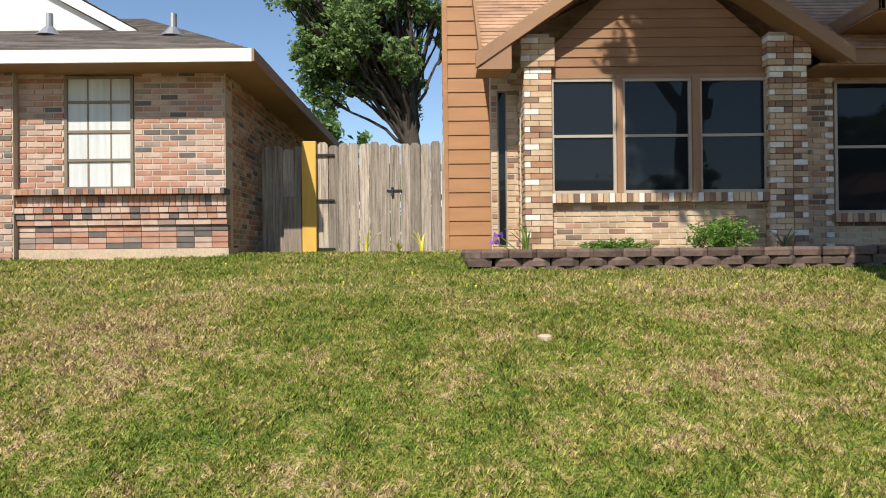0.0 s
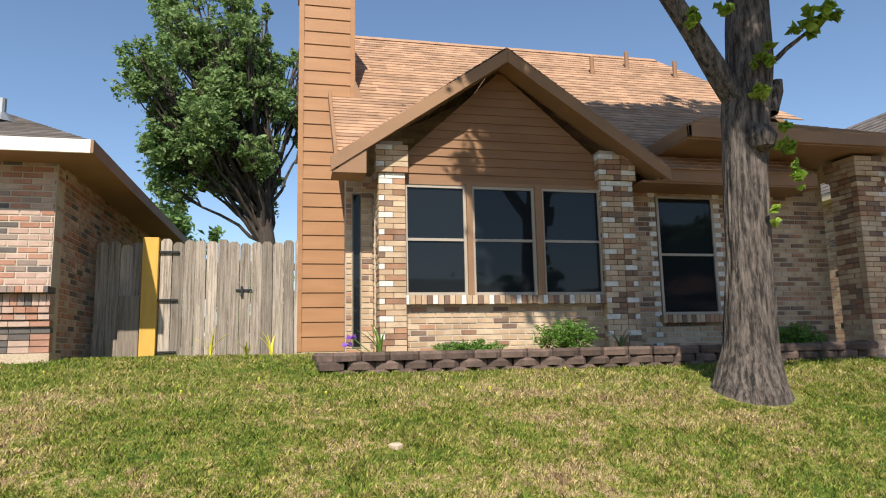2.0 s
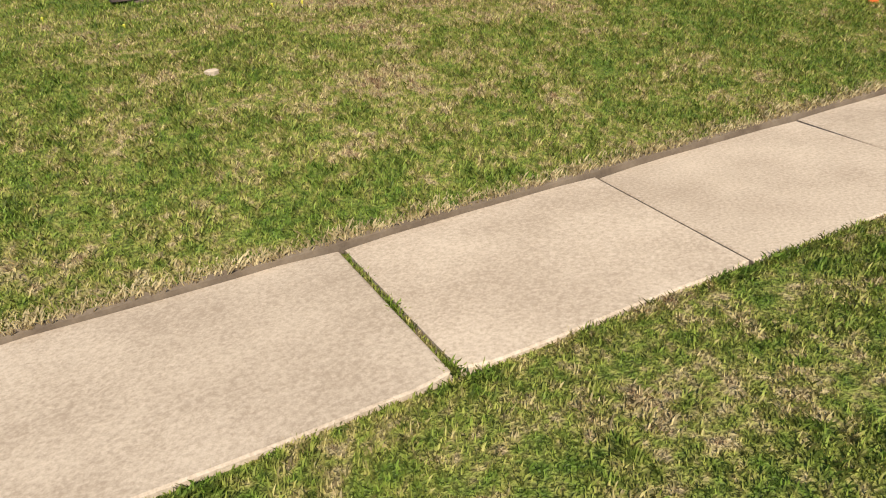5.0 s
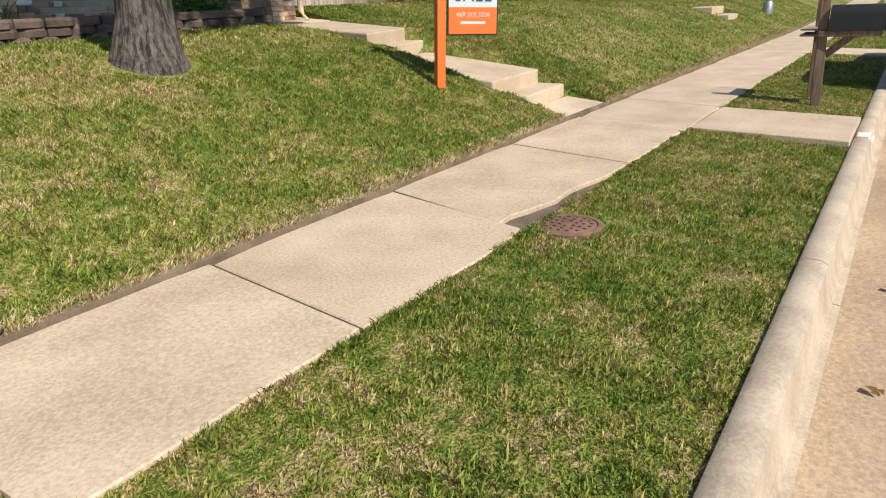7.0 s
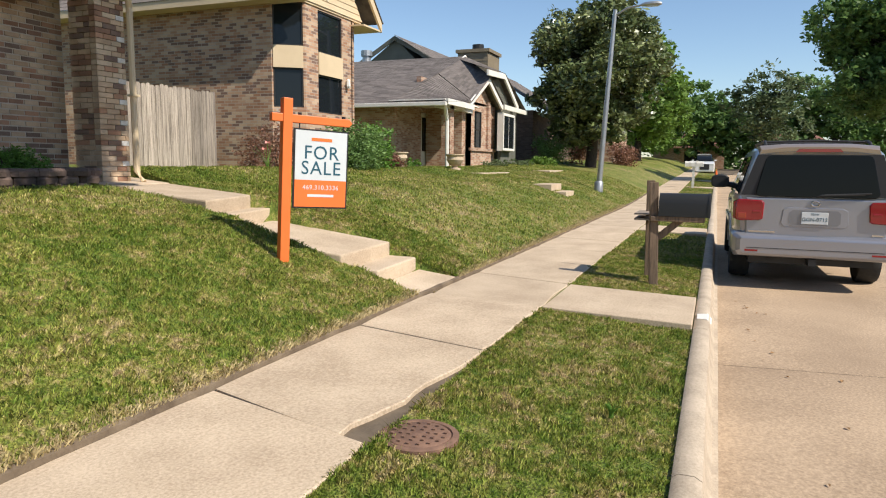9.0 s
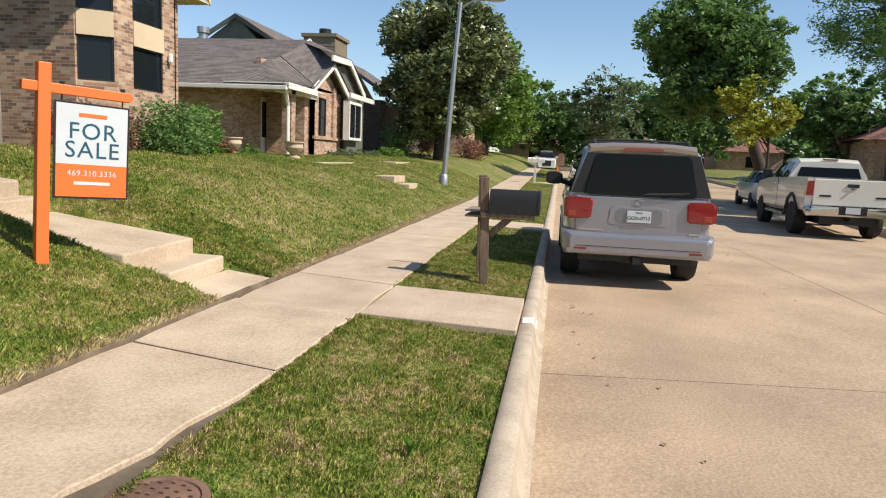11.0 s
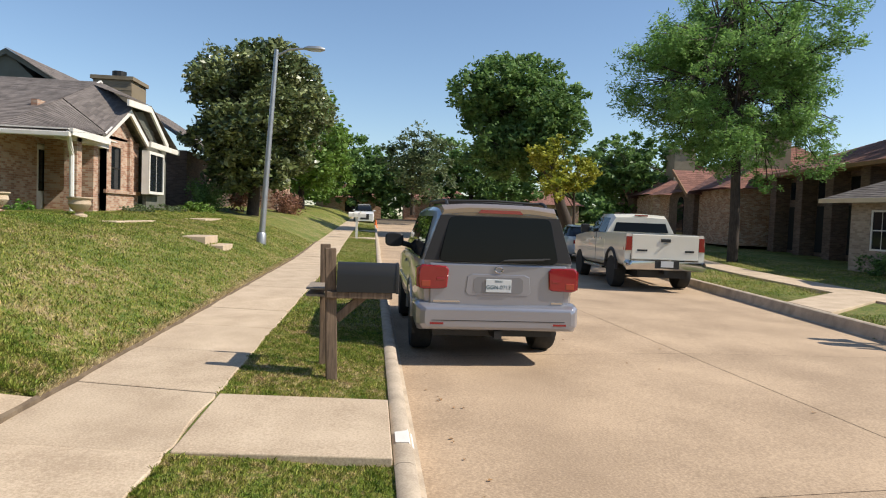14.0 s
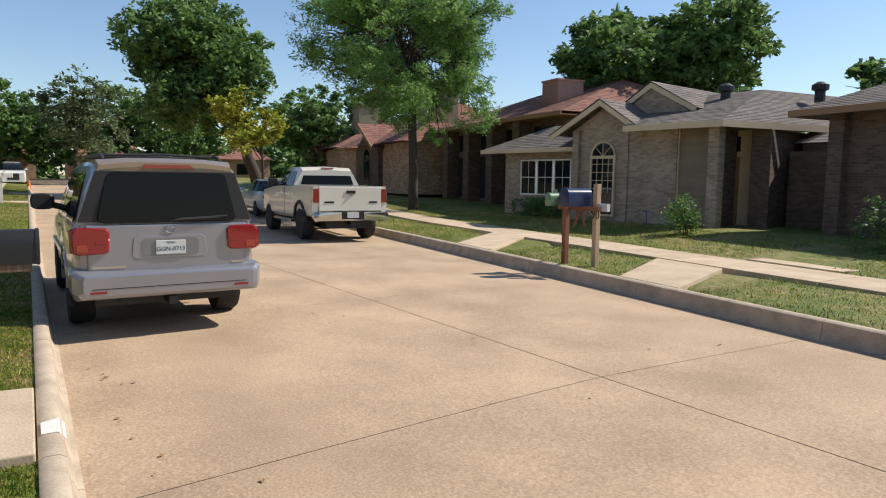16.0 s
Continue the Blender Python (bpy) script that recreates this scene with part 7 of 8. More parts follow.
for x, y in ((60.2, 0.35),):
    cn = thing("traffic_cone", (x, y, road_z(x, y)), "orange traffic cone on the street", "cone")
    part("cone", G().lathe([(0.16, 0.03), (0.04, 0.7)], (x, y, road_z(x, y)), 12), M_ORANGE, cn)
    part("foot", G().box(x - 0.2, x + 0.2, y - 0.2, y + 0.2, road_z(x, y), road_z(x, y) + 0.035), M_ORANGE, cn)
# fallen leaves by the gutter
M_DRY = mat("dry_leaf", (0.34, 0.20, 0.08), (0.25, 0.13, 0.05), 0.8)
rnd = random.Random(77)
g = G()
for k in range(60):
    x, y = rnd.uniform(1.5, 16), rnd.choice((rnd.uniform(-0.4, 0.05), rnd.uniform(-6, -0.2)))
    s, a = rnd.uniform(0.012, 0.03), rnd.uniform(0, 6.3)
    z = road_z(x, y) + 0.006
    g.add([(x + s * math.cos(a), y + s * math.sin(a), z + 0.004), (x - s * 0.6 * math.sin(a), y + s * 0.6 * math.cos(a), z + 0.012), (x - s * math.cos(a), y - s * math.sin(a), z), (x + s * 0.6 * math.sin(a), y - s * 0.6 * math.cos(a), z + 0.008)], [(0, 1, 2, 3)])
for x, y in ((3.45, 0.02), (4.6, 0.0)):
    z = road_z(x, y) + 0.01
    g.add([(x, y, z), (x + 0.04, y + 0.012, z + 0.018), (x + 0.058, y + 0.05, z + 0.006), (x + 0.012, y + 0.045, z + 0.022)], [(0, 1, 2, 3)])
tagged(part("fallen_leaves", g, M_DRY, None), "small brown dry leaves scattered on the street", "leaves", kind="stuff")


# ---- vehicles: built with the rear at x=0, ground at z=0, nose towards +x ----
def car_mat(name, c, metal=0.0, rough=0.3):
    return mat(name, c, tuple(v * 0.92 for v in c), rough, 1.5, 60, 0.02, metal, coat=0.6)


M_SILVER, M_TAN2, M_CREAMC = car_mat("silver_paint", (0.32, 0.32, 0.35), 0.5, 0.28), car_mat("tan_roof_paint", (0.35, 0.25, 0.16), 0.4, 0.4), car_mat("cream_paint", (0.74, 0.70, 0.60))
M_BLUEW, M_WHITEC, M_DARKC = car_mat("pale_blue_paint", (0.50, 0.56, 0.62), 0.3), car_mat("white_paint_car", (0.75, 0.76, 0.77)), car_mat("dark_blue_paint", (0.03, 0.04, 0.07))
# first: darker copy of the silver, shade of the plate recess as colour
M_SILVER_SHADE, M_AMBER = car_mat("silver_paint_recess_shade", (0.22, 0.22, 0.235), 0.4, 0.35), plain("amber_lamp", (0.36, 0.04, 0.015), 0.15, coat=1.0)
M_TYRE, M_RIM = mat("tyre_rubber", (0.022, 0.022, 0.022), (0.035, 0.035, 0.033), 0.85, 20, 90, 0.3), plain("alloy", (0.45, 0.45, 0.46), 0.35, 0.8)
M_TAIL, M_CHROME, M_CGLASS, M_PLATE, M_PLAST = plain("red_lamp", (0.26, 0.006, 0.010), 0.12, coat=1.0), plain("chrome", (0.6, 0.6, 0.6), 0.15, 1.0), glass_mat("car_glass", (0.008, 0.009, 0.010), 0.02), plain("plate", (0.62, 0.64, 0.64), 0.4), plain("black_plastic", (0.025, 0.025, 0.027), 0.6)


def wheel(P, x, y, r, w=0.26, zc=None):
    s = 1 if y > 0 else -1
    m = pose(x, y, r if zc is None else zc, 90, 0, 0)
    g = G().lathe([(r * 0.62, -w / 2), (r * 0.93, -w / 2), (r, -w / 2 + 0.04), (r, w / 2 - 0.04), (r * 0.93, w / 2), (r * 0.62, w / 2)], (0, 0, 0), 28)
    g.v = [tuple(m @ Vector(p)) for p in g.v]
    wh = P("wheel", g, M_TYRE, smooth=True)
    g = G().lathe([(r * 0.62, -w / 2 + 0.03), (r * 0.60, w / 2 - 0.03), (r * 0.5, w / 2 - 0.05), (r * 0.16, w / 2 - 0.02), (0.02, w / 2 - 0.02)], (0, 0, 0), 24)
    g.v = [tuple(m @ Vector((p[0], p[1], -s * p[2]))) for p in g.v]
    part("rim", g, M_RIM, wh, smooth=True, tf=P.tf)
    return wh


class Builder:
    def __init__(self, root, tf):
        self.root, self.tf = root, tf

    def __call__(self, n, g, m, label="", smooth=False, bevel=0.0):
        return part(n, g, m, self.root, label, smooth, bevel, self.tf)


def ring(x, half):
    """A closed cross-section from half-profile points (y, z), bottom to top."""
    return [(x, y, z) for y, z in half] + [(x, -y, z) for y, z in half[::-1]]


def suv(tf):
    root = thing("silver_suv", tf.translation, "silver full-size SUV parked by the kerb, seen from behind", "car")
    P = Builder(root, tf)
    low = lambda w, zb, zt, i=0.0: [(w * 0.86, zb), (w * 0.97, zb + 0.10), (w, zb + 0.30), (w, zt - 0.18), (w * 0.985, zt - 0.05), (w * 0.95, zt)]
    P("body", G().loft([ring(0.10, low(0.89, 0.52, 1.20)), ring(0.16, low(0.93, 0.44, 1.21)), ring(0.45, low(0.95, 0.42, 1.20)), ring(0.75, low(0.975, 0.40, 1.20)), ring(1.25, low(0.985, 0.40, 1.19)), ring(1.8, low(0.97, 0.40, 1.18)), ring(2.6, low(0.965, 0.38, 1.16)), ring(3.9, low(0.965, 0.38, 1.12)), ring(4.9, low(0.94, 0.40, 1.05)), ring(5.12, low(0.86, 0.45, 0.95))]), M_SILVER, smooth=True)
    cab = lambda wb, wt, zb, zt: [(wb * 0.98, zb), (wb, zb + 0.03), (wt + 0.02, zt - 0.10), (wt - 0.05, zt - 0.03), (wt * 0.6, zt), (0.02, zt + 0.015)]
    P("cabin", G().loft([ring(0.10, cab(0.91, 0.73, 1.17, 1.78)), ring(0.26, cab(0.91, 0.745, 1.17, 1.85)), ring(1.5, cab(0.92, 0.75, 1.15, 1.88)), ring(2.9, cab(0.92, 0.74, 1.13, 1.86)), ring(3.75, cab(0.92, 0.70, 1.10, 1.30))]), M_SILVER, smooth=True)
    P("roof_panel", G().loft([ring(0.10, [(0.70, 1.74), (0.68, 1.80), (0.4, 1.835), (0.02, 1.84)]), ring(0.25, [(0.72, 1.76), (0.70, 1.86), (0.4, 1.885), (0.02, 1.89)]), ring(2.9, [(0.70, 1.76), (0.66, 1.86), (0.4, 1.885), (0.02, 1.885)])]), M_TAN2, "sun-faded tan roof edge", smooth=True)
    glass = [(-0.66, 1.185), (0.66, 1.185), (0.705, 1.20), (0.72, 1.24), (0.625, 1.68), (0.60, 1.72), (0.55, 1.737), (-0.55, 1.737), (-0.60, 1.72), (-0.625, 1.68), (-0.72, 1.24), (-0.705, 1.20)]
    xr = lambda z: 0.065 + (z - 1.2) * 0.04
    P("rear_window", G().prism([(xr(z) - 0.012, y, z) for y, z in glass], (0.03, 0, 0)), M_CGLASS, bevel=0.008)
    P("rear_pillar", G().prism([(0.075, y, z) for y, z in ((-0.90, 1.20), (0.90, 1.20), (0.72, 1.74), (-0.72, 1.74))], (0.03, 0, 0)), M_PLAST)
    P("tailgate", G().prism([(0.055, y, z) for y, z in ((-0.82, 0.63), (0.82, 0.63), (0.84, 1.17), (-0.84, 1.17))], (0.06, 0, 0)), M_SILVER, bevel=0.02)
    P("tailgate_gap", G().box(0.062, 0.10, -0.845, 0.845, 0.612, 0.628), M_PLAST)
    P("plate_recess", G().prism([(0.048, y, z) for y, z in ((-0.40, 0.84), (-0.36, 0.79), (0.36, 0.79), (0.40, 0.84), (0.38, 1.02), (0.32, 1.05), (-0.32, 1.05), (-0.38, 1.02))], (0.02, 0, 0)), M_SILVER, bevel=0.012)
    # darker silver panel that paints the recess's shade around the plate
    P("plate_recess_panel", G().prism([(0.044, y, z) for y, z in ((-0.27, 0.82), (0.27, 0.82), (0.30, 0.85), (0.30, 0.98), (0.26, 1.015), (-0.26, 1.015), (-0.30, 0.98), (-0.30, 0.85))], (0.01, 0, 0)), M_SILVER_SHADE)
    pl = P("licence_plate", G().box(0.030, 0.044, -0.155, 0.155, 0.835, 0.99), M_PLATE, "pale licence plate", bevel=0.004)
    text(pl, "plate_number", "GGN-0713", 0.066, M_NAVY, tf @ pose(0.0285, 0, 0.875, 90, 0, -90))
    text(pl, "plate_state", "TEXAS", 0.032, M_NAVY, tf @ pose(0.0285, 0, 0.957, 90, 0, -90))
    P("emblem", G().tube([(0.045, 0.05 * math.cos(a), 1.105 + 0.033 * math.sin(a)) for a in [k * 0.5236 for k in range(13)]], 0.008, 6, False), M_CHROME)
    P("badge", G().box(0.047, 0.058, 0.46, 0.78, 0.705, 0.725), M_CHROME)
    P("badge", G().box(0.047, 0.058, -0.79, -0.66, 0.705, 0.725), M_CHROME)
    for s in (1, -1):
        tl = [(0.62, 0.885), (0.66, 0.865), (0.90, 0.855), (0.955, 0.875), (0.965, 0.98), (0.955, 1.11), (0.92, 1.145), (0.64, 1.135), (0.605, 1.10)]
        P("tail_light", G().loft([[(0.020, s * (0.785 + (y - 0.785) * 0.93), 1.0 + (z - 1.0) * 0.92) for y, z in tl], [(0.034, s * y, z) for y, z in tl], [(0.10, s * y, z) for y, z in tl]]).loft([[(x, s * q, z) for q, z in ((0.94, 0.87), (0.985, 0.885), (0.988, 1.10), (0.94, 1.13))] for x in (0.06, 0.14, 0.24)]), M_TAIL, "red tail-light cluster", smooth=True)
        P("turn_lamp", G().box(0.016, 0.04, s * 0.875 - 0.055, s * 0.875 + 0.055, 0.885, 0.965), M_AMBER, "amber turn lamp", bevel=0.01)
        P("reverse_lamp", G().box(0.016, 0.04, s * 0.70 - 0.055, s * 0.70 + 0.055, 0.96, 1.00), M_TAIL, bevel=0.01)
        P("lamp_divider", G().box(0.021, 0.05, s * 0.785 - 0.004, s * 0.785 + 0.004, 0.875, 1.14), M_PLAST)
        P("side_window", G().prism([(x, s * y, z) for x, y, z in ((0.30, 0.925, 1.20), (1.25, 0.93, 1.19), (1.25, 0.775, 1.72), (0.45, 0.77, 1.72))], (0, s * 0.012, 0)), M_CGLASS)
        P("side_window", G().prism([(x, s * y, z) for x, y, z in ((1.33, 0.93, 1.19), (2.25, 0.93, 1.18), (2.25, 0.775, 1.72), (1.33, 0.775, 1.72))], (0, s * 0.012, 0)), M_CGLASS)
        P("side_window", G().prism([(x, s * y, z) for x, y, z in ((2.33, 0.93, 1.18), (3.4, 0.93, 1.16), (2.9, 0.77, 1.70), (2.33, 0.775, 1.72))], (0, s * 0.012, 0)), M_CGLASS)
        P("door_handle", G().box(1.4, 1.6, s * 0.965 - 0.02, s * 0.965 + 0.02, 1.02, 1.06).box(2.4, 2.6, s * 0.965 - 0.02, s * 0.965 + 0.02, 1.02, 1.06), M_SILVER)
        P("side_moulding", G().box(0.9, 4.2, s * 0.965 - 0.015, s * 0.965 + 0.02, 0.68, 0.76), M_SILVER, bevel=0.01)
        mir = lambda q, e: [(3.15 + q, s * (1.13 + 0.15 * e * math.copysign(abs(math.cos(a)) ** 0.6, math.cos(a))), 1.32 + 0.115 * e * math.copysign(abs(math.sin(a)) ** 0.6, math.sin(a))) for a in [k * math.pi / 8 for k in range(16)]]
        P("mirror", G().loft([mir(0.0, 0.86), mir(0.02, 1.0), mir(0.10, 1.0), mir(0.17, 0.8), mir(0.20, 0.4)]), M_PLAST, "black door mirror", smooth=True)
        P("mirror_arm", G().tube([(3.22, s * 0.90, 1.24), (3.22, s * 1.02, 1.27)], 0.045, 8), M_PLAST, smooth=True)
        P("roof_rail", G().tube([(0.32, s * 0.62, 1.86), (0.40, s * 0.62, 1.90), (0.55, s * 0.62, 1.925), (2.4, s * 0.62, 1.935), (2.55, s * 0.62, 1.91), (2.65, s * 0.62, 1.86)], 0.02, 8), M_PLAST, smooth=True)
        P("arch", G().tube([(1.25 + 0.47 * math.cos(a), s * 0.965, 0.42 + 0.46 * math.sin(a)) for a in [k * math.pi / 12 for k in range(13)]], 0.035, 6), M_SILVER, smooth=True)
        for x in (1.25, 4.25):
            wheel(P, x - 0.08, s * 0.83, 0.40, 0.27, 0.345)
        P("exhaust_hanger", G().box(0.3, 0.5, s * 0.5 - 0.02, s * 0.5 + 0.02, 0.3, 0.45), M_PLAST)
        P("bumper_reflector", G().box(-0.075, -0.06, s * 0.74 - 0.08, s * 0.74 + 0.08, 0.455, 0.480), M_TAIL)
    for x in (0.6, 1.5, 2.3):
        P("roof_bar", G().tube([(x, -0.62, 1.92), (x, 0, 1.94), (x, 0.62, 1.92)], 0.014, 8), M_PLAST)
    P("bumper", G().loft([ring(-0.070, [(0.84, 0.43), (0.88, 0.47), (0.88, 0.60), (0.86, 0.635), (0.02, 0.64)]), ring(-0.050, [(0.89, 0.395), (0.935, 0.45), (0.935, 0.625), (0.90, 0.66), (0.02, 0.665)]), ring(0.02, [(0.94, 0.38), (0.98, 0.46), (0.98, 0.66), (0.94, 0.69), (0.02, 0.67)]), ring(0.14, [(0.955, 0.37), (0.995, 0.48), (0.995, 0.68), (0.95, 0.71), (0.02, 0.66)]), ring(0.72, [(0.94, 0.39), (0.985, 0.5), (0.985, 0.64), (0.94, 0.70), (0.02, 0.66)])]), M_SILVER, "grey-silver bumper", bevel=0.012)
    P("bumper_step", G().box(-0.074, -0.06, -0.80, 0.80, 0.500, 0.508), M_PLAST)
    P("brake_light", G().loft([[(0.07, y * 0.98, z) for y, z in ((-0.28, 1.775), (0.28, 1.775), (0.24, 1.815), (-0.24, 1.815))], [(0.13, y, z) for y, z in ((-0.28, 1.77), (0.28, 1.77), (0.24, 1.82), (-0.24, 1.82))]]), M_TAIL, "long red high brake light")
    P("wiper", G().tube([(0.035, 0.0, 1.19), (0.02, -0.05, 1.215), (0.04, -0.55, 1.235)], 0.011, 6).tube([(0.03, -0.10, 1.225), (0.04, -0.62, 1.25)], 0.010, 6), M_BLACK)
    P("hitch", G().box(-0.05, 0.4, -0.045, 0.045, 0.29, 0.38), M_BLACK)
    P("underbody", G().box(0.3, 4.8, -0.75, 0.75, 0.26, 0.45), M_BLACK)
    P("muffler", G().tube([(0.4, -0.45, 0.33), (1.0, -0.45, 0.33)], 0.09, 10), M_RUST)
    P("axle", G().tube([(1.25, -0.75, 0.36), (1.25, 0.75, 0.36)], 0.06, 10), M_BLACK)
    P("mud_flap", G().box(0.80, 0.83, -0.96, -0.66, 0.20, 0.42), M_BLACK)
    P("mud_flap", G().box(0.80, 0.83, 0.66, 0.96, 0.20, 0.42), M_BLACK)
    P("windscreen", G().prism([(x, y, z) for x, y, z in ((3.70, -0.75, 1.22), (3.70, 0.75, 1.22), (2.98, 0.64, 1.80), (2.98, -0.64, 1.80))], (0.02, 0, 0.012)), M_CGLASS)


suv(Matrix.Translation((11.10, -0.90, -0.225)) @ pose(0, 0, 0, 0, 0, 0.5))


def pickup(tf):
    root = thing("white_pickup", tf.translation, "cream-white crew-cab pickup truck parked across the street", "truck")
    P = Builder(root, tf)
    W = 1.0
    for s in (1, -1):
        P("bed_side", G().loft([[(x, s * y, z) for y, z in ((0.86, 0.62), (0.96, 0.66), (1.0, 0.85), (1.0, 1.25), (0.97, 1.43), (0.86, 1.43))] for x in (0.04, 0.1, 1.9)]), M_CREAMC, smooth=True)
        P("tail_light", G().loft([[(0.0, s * 0.84, 1.02), (0.0, s * 0.985, 1.02), (0.0, s * 0.97, 1.36), (0.0, s * 0.84, 1.36)], [(0.12, s * 0.84, 1.02), (0.14, s * 1.008, 1.02), (0.14, s * 0.985, 1.36), (0.12, s * 0.84, 1.36)]]), M_TAIL, "tall red tail light")
        P("fender_flare", G().tube([(1.2 + 0.5 * math.cos(a), s * 0.99, 0.50 + 0.5 * math.sin(a)) for a in [k * math.pi / 12 for k in range(13)]], 0.06, 6), M_PLAST, "black fender flare", smooth=True)
        P("side_window", G().prism([(x, s * y, z) for x, y, z in ((2.05, 0.95, 1.42), (2.75, 0.95, 1.41), (2.75, 0.76, 1.83), (2.15, 0.76, 1.82))], (0, s * 0.015, 0)), M_CGLASS)
        P("side_window", G().prism([(x, s * y, z) for x, y, z in ((2.85, 0.95, 1.41), (3.75, 0.95, 1.38), (3.45, 0.76, 1.80), (2.85, 0.76, 1.83))], (0, s * 0.015, 0)), M_CGLASS)
        P("mirror", G().box(3.55, 3.68, s * 1.02 - 0.02, s * 1.25, 1.38, 1.62) if s > 0 else G().box(3.55, 3.68, -1.25, -1.0, 1.38, 1.62), M_BLACK, bevel=0.03)
        P("running_board", G().box(2.0, 3.9, s * 0.98 - 0.06, s * 0.98 + 0.06, 0.42, 0.50), M_CHROME, bevel=0.02)
        P("door_seam", G().box(2.79, 2.80, s * 0.998 - 0.006, s * 0.998 + 0.008, 0.62, 1.40), M_PLAST)
        P("door_handle", G().box(2.2, 2.36, s * 1.0 - 0.01, s * 1.0 + 0.025, 1.22, 1.26).box(2.9, 3.06, s * 1.0 - 0.01, s * 1.0 + 0.025, 1.22, 1.26), M_CHROME)
        for x in (1.2, 4.7):
            wheel(P, x, s * 0.86, 0.42, 0.30)
    P("tailgate", G().box(0.0, 0.07, -0.84, 0.84, 0.80, 1.42), M_CREAMC, bevel=0.02)
    P("tailgate_handle", G().box(-0.02, 0.0, -0.12, 0.12, 1.24, 1.32).lathe([(0.05, 0), (0.05, 0.01)], (0, 0, 1.2), 8), M_BLACK)
    P("badge", G().box(-0.008, 0.0, 0.45, 0.70, 1.0, 1.045).box(-0.008, 0.0, -0.72, -0.50, 1.0, 1.045), M_BLACK)
    P("bed_floor", G().box(0.07, 1.9, -0.86, 0.86, 0.8, 0.86), M_PLAST)
    P("bumper", G().loft([ring(-0.16, [(0.86, 0.56), (0.9, 0.62), (0.9, 0.70), (0.84, 0.76), (0.02, 0.76)]), ring(-0.08, [(0.97, 0.54), (1.0, 0.6), (1.0, 0.72), (0.96, 0.78), (0.02, 0.78)]), ring(0.05, [(0.98, 0.58), (1.01, 0.62), (1.01, 0.72), (0.98, 0.77), (0.02, 0.77)])]), M_CHROME, "chrome rear bumper", smooth=True)
    P("bumper_pad", G().box(-0.165, -0.15, -0.30, 0.30, 0.60, 0.78), M_BLACK)
    P("licence_plate", G().box(-0.18, -0.165, -0.155, 0.155, 0.63, 0.78), M_PLATE)
    P("hitch", G().box(-0.15, 0.3, -0.05, 0.05, 0.45, 0.55), M_BLACK)
    low = lambda w, zb, zt: [(w * 0.9, zb), (w, zb + 0.1), (w, zt - 0.2), (w * 0.97, zt)]
    P("body", G().loft([ring(1.93, low(1.0, 0.55, 1.40)), ring(3.6, low(1.0, 0.52, 1.40)), ring(4.2, low(1.0, 0.52, 1.36)), ring(5.5, low(0.97, 0.55, 1.25)), ring(5.8, low(0.9, 0.6, 1.1))]), M_CREAMC, smooth=True)
    cab = lambda wb, wt, zb, zt: [(wb, zb), (wt + 0.03, zt - 0.14), (wt - 0.04, zt - 0.03), (0.02, zt)]
    P("cab", G().loft([ring(1.93, cab(0.96, 0.74, 1.38, 1.86)), ring(2.15, cab(0.96, 0.75, 1.38, 1.95)), ring(3.2, cab(0.96, 0.74, 1.38, 1.96)), ring(4.15, cab(0.95, 0.74, 1.34, 1.42))]), M_CREAMC, smooth=True)
    P("rear_window", G().prism([(1.90 + (z - 1.45) * 0.12, y, z) for y, z in ((-0.76, 1.45), (0.76, 1.45), (0.64, 1.84), (-0.64, 1.84))], (0.03, 0, 0)), M_CGLASS)
    P("brake_light", G().box(1.93, 1.98, -0.18, 0.18, 1.885, 1.925), M_TAIL)
    P("underbody", G().box(0.2, 5.2, -0.6, 0.6, 0.34, 0.6), M_BLACK)
    P("axle", G().tube([(1.2, -0.8, 0.40), (1.2, 0.8, 0.40)], 0.08, 10), M_BLACK)


pickup(Matrix.Translation((20.3, -7.1, -0.275)) @ pose(0, 0, 0, 0, 0, -4) @ Matrix.Scale(1.07, 4))


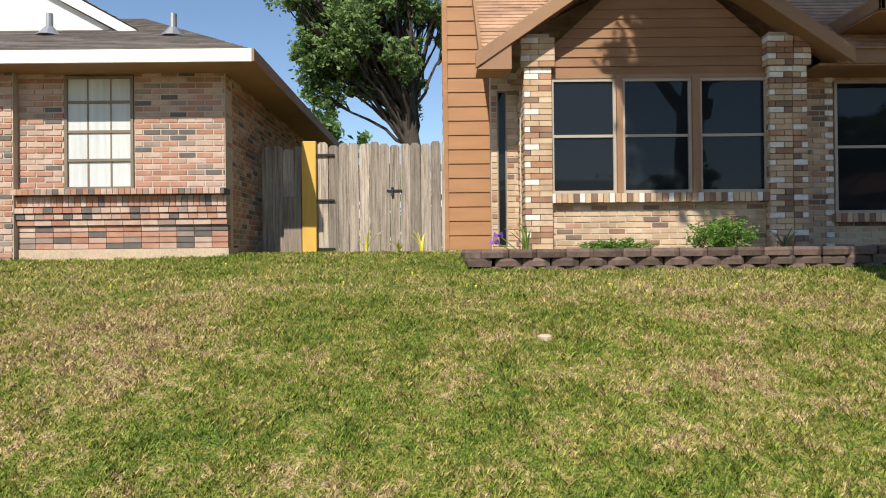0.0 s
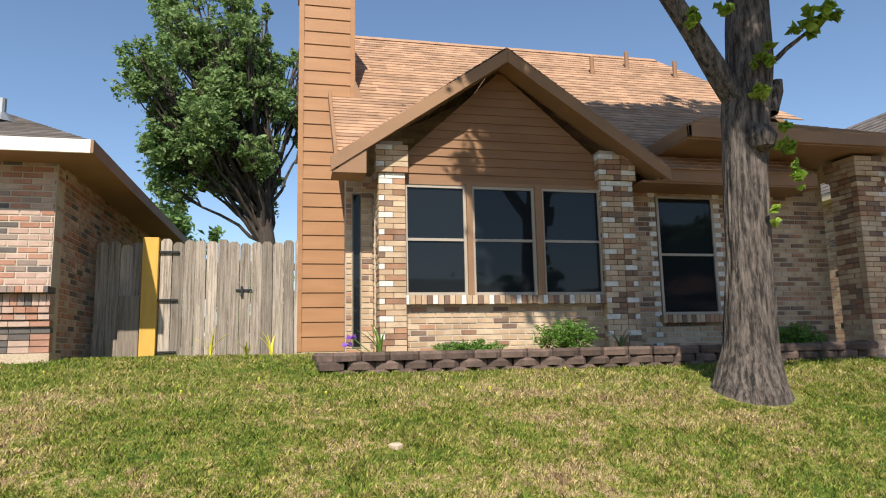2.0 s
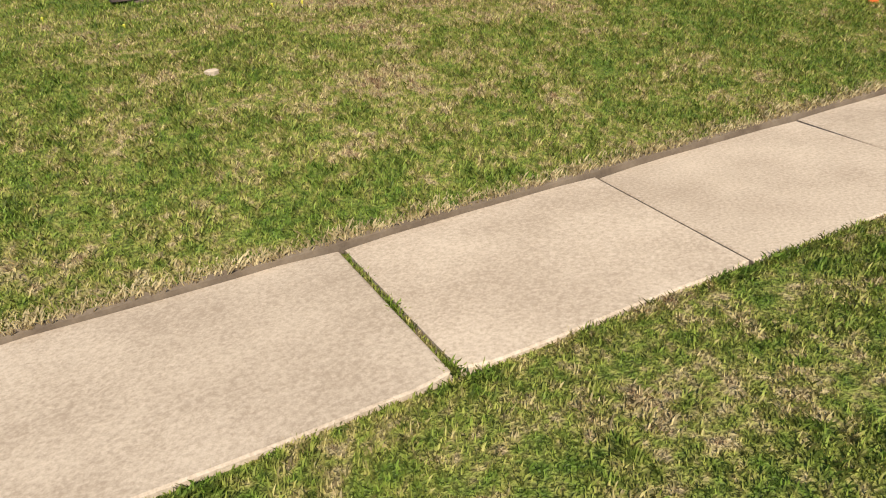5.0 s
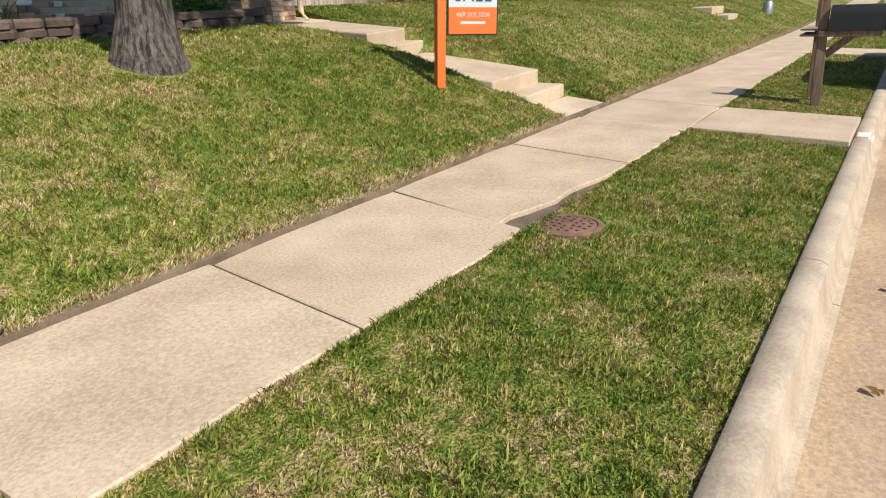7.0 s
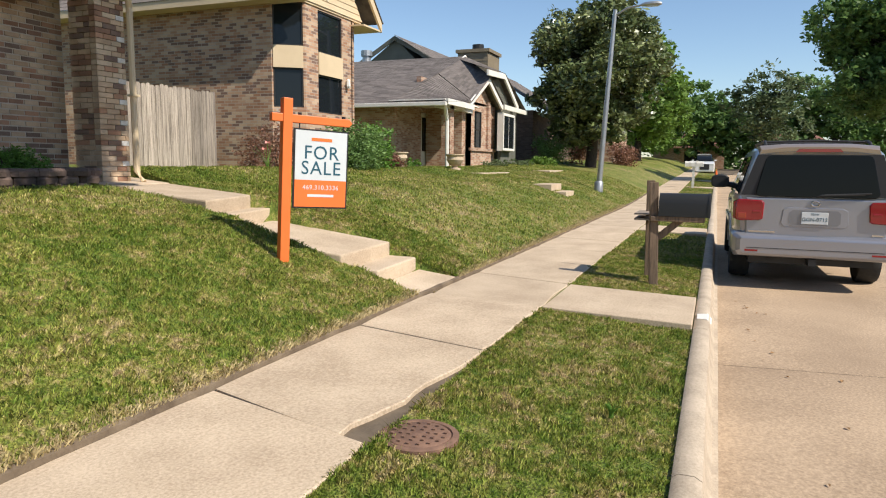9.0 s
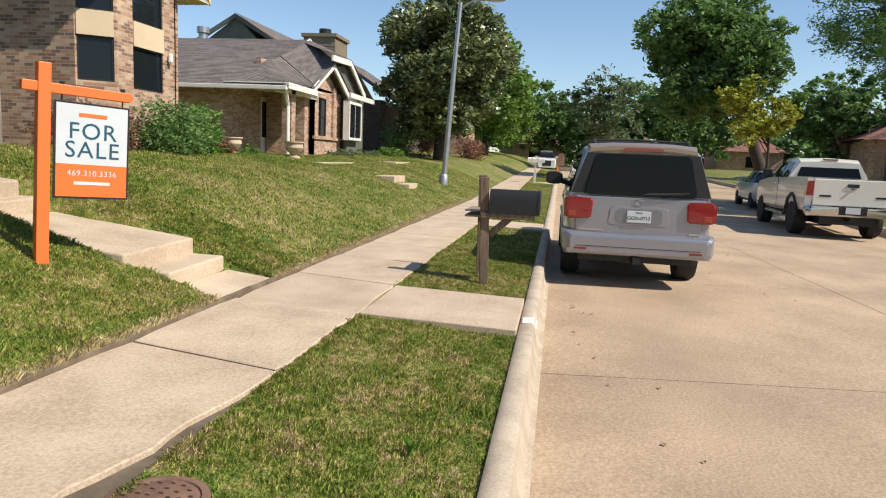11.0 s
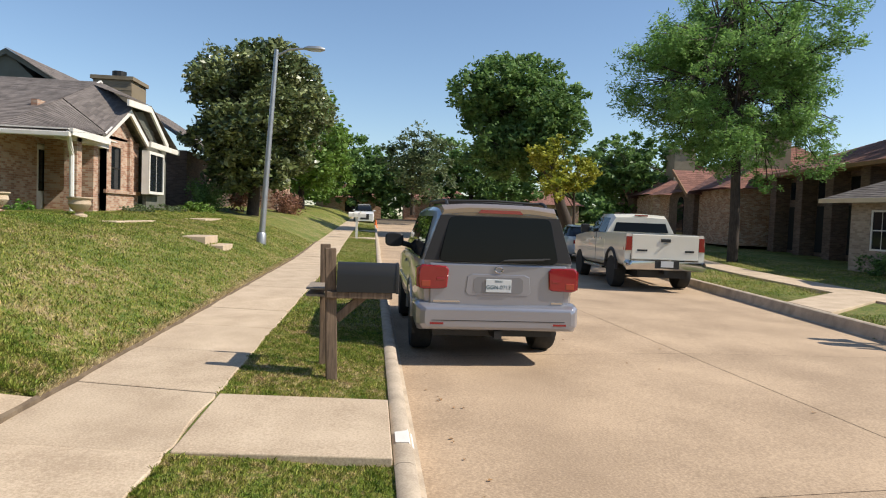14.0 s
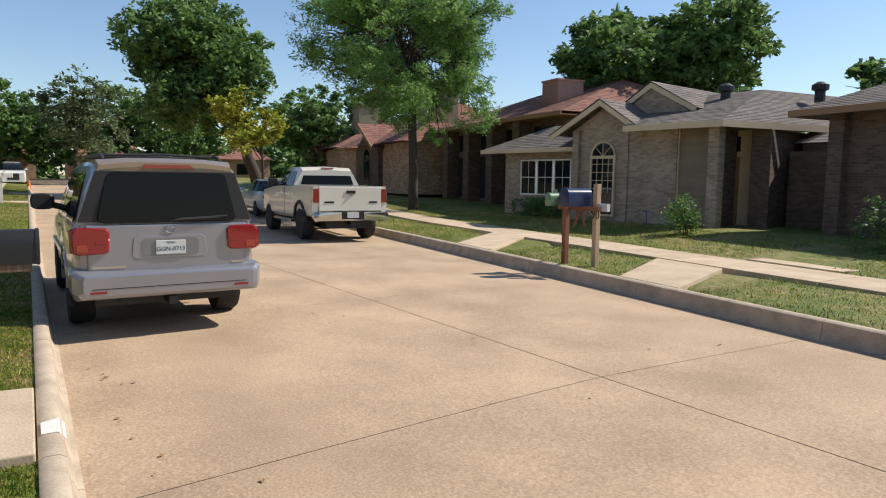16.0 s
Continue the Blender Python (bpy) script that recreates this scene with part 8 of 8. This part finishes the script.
def sedan(tf, m, name, label, high=0.0, truck=False):
    root = thing(name, tf.translation, label, "car")
    P = Builder(root, tf)
    h = high
    low = lambda w, zb, zt: [(w * 0.88, zb), (w, zb + 0.12), (w, zt - 0.15), (w * 0.95, zt)]
    P("body", G().loft([ring(0.0, low(0.78, 0.40, 0.95 + h)), ring(0.2, low(0.88, 0.28, 1.0 + h)), ring(1.2, low(0.9, 0.25, 1.0 + h)), ring(3.4, low(0.9, 0.25, 0.98 + h)), ring(4.4, low(0.86, 0.28, 0.85 + h)), ring(4.65, low(0.76, 0.35, 0.75 + h))]), m, smooth=True)
    cab = lambda wb, wt, zb, zt: [(wb, zb), (wt, zt - 0.08), (wt - 0.08, zt), (0.02, zt + 0.01)]
    P("cabin", G().loft([ring(0.55 - h * 0.5, cab(0.84, 0.7, 0.97 + h, 1.02 + h)), ring(1.2 - h, cab(0.86, 0.66, 0.97 + h, 1.42 + h * 1.6)), ring(2.4, cab(0.86, 0.66, 0.96 + h, 1.45 + h * 1.6)), ring(3.4, cab(0.86, 0.7, 0.95 + h, 1.0 + h))]), M_CGLASS, smooth=True)
    P("roof", G().loft([ring(1.15 - h, [(0.62, 1.40 + h * 1.6), (0.5, 1.45 + h * 1.6), (0.02, 1.46 + h * 1.6)]), ring(2.45, [(0.62, 1.42 + h * 1.6), (0.5, 1.47 + h * 1.6), (0.02, 1.48 + h * 1.6)])]), m, smooth=True)
    for s in (1, -1):
        for x in (0.85, 3.65):
            wheel(P, x, s * 0.8, 0.32 + h * 0.25, 0.22)
        P("tail_light", G().box(-0.01, 0.08, s * 0.66 - 0.12, s * 0.66 + 0.12, 0.72 + h, 0.86 + h), M_TAIL)
        P("head_light", G().box(4.5, 4.66, s * 0.6 - 0.14, s * 0.6 + 0.14, 0.62 + h, 0.74 + h), M_SIGNW)
        P("mirror", G().box(3.0, 3.12, s * 0.95 - 0.1, s * 0.95 + 0.1, 1.0 + h, 1.12 + h), m, bevel=0.02)
    P("grille", G().box(4.6, 4.67, -0.4, 0.4, 0.5, 0.72 + h), M_PLAST)
    P("licence_plate", G().box(-0.02, -0.005, -0.155, 0.155, 0.7 + h, 0.85 + h), M_PLATE)


sedan(Matrix.Translation((29.5, -8.2, -0.2 + rise(30))) @ pose(0, 0, 0, 0, 0, -4), M_BLUEW, "blue_sedan", "pale blue sedan parked beyond the pickup")
sedan(Matrix.Translation((70.5, 1.6, road_z(68, -1))) @ pose(0, 0, 0, 0, 0, 183), M_WHITEC, "white_truck", "white sport utility parked far down the street, facing the camera", 0.28)
sedan(Matrix.Translation((84, -8.5, road_z(84, -3))) @ pose(0, 0, 0, 0, 0, 176), M_DARKC, "dark_car", "dark car far down the street", 0.2)
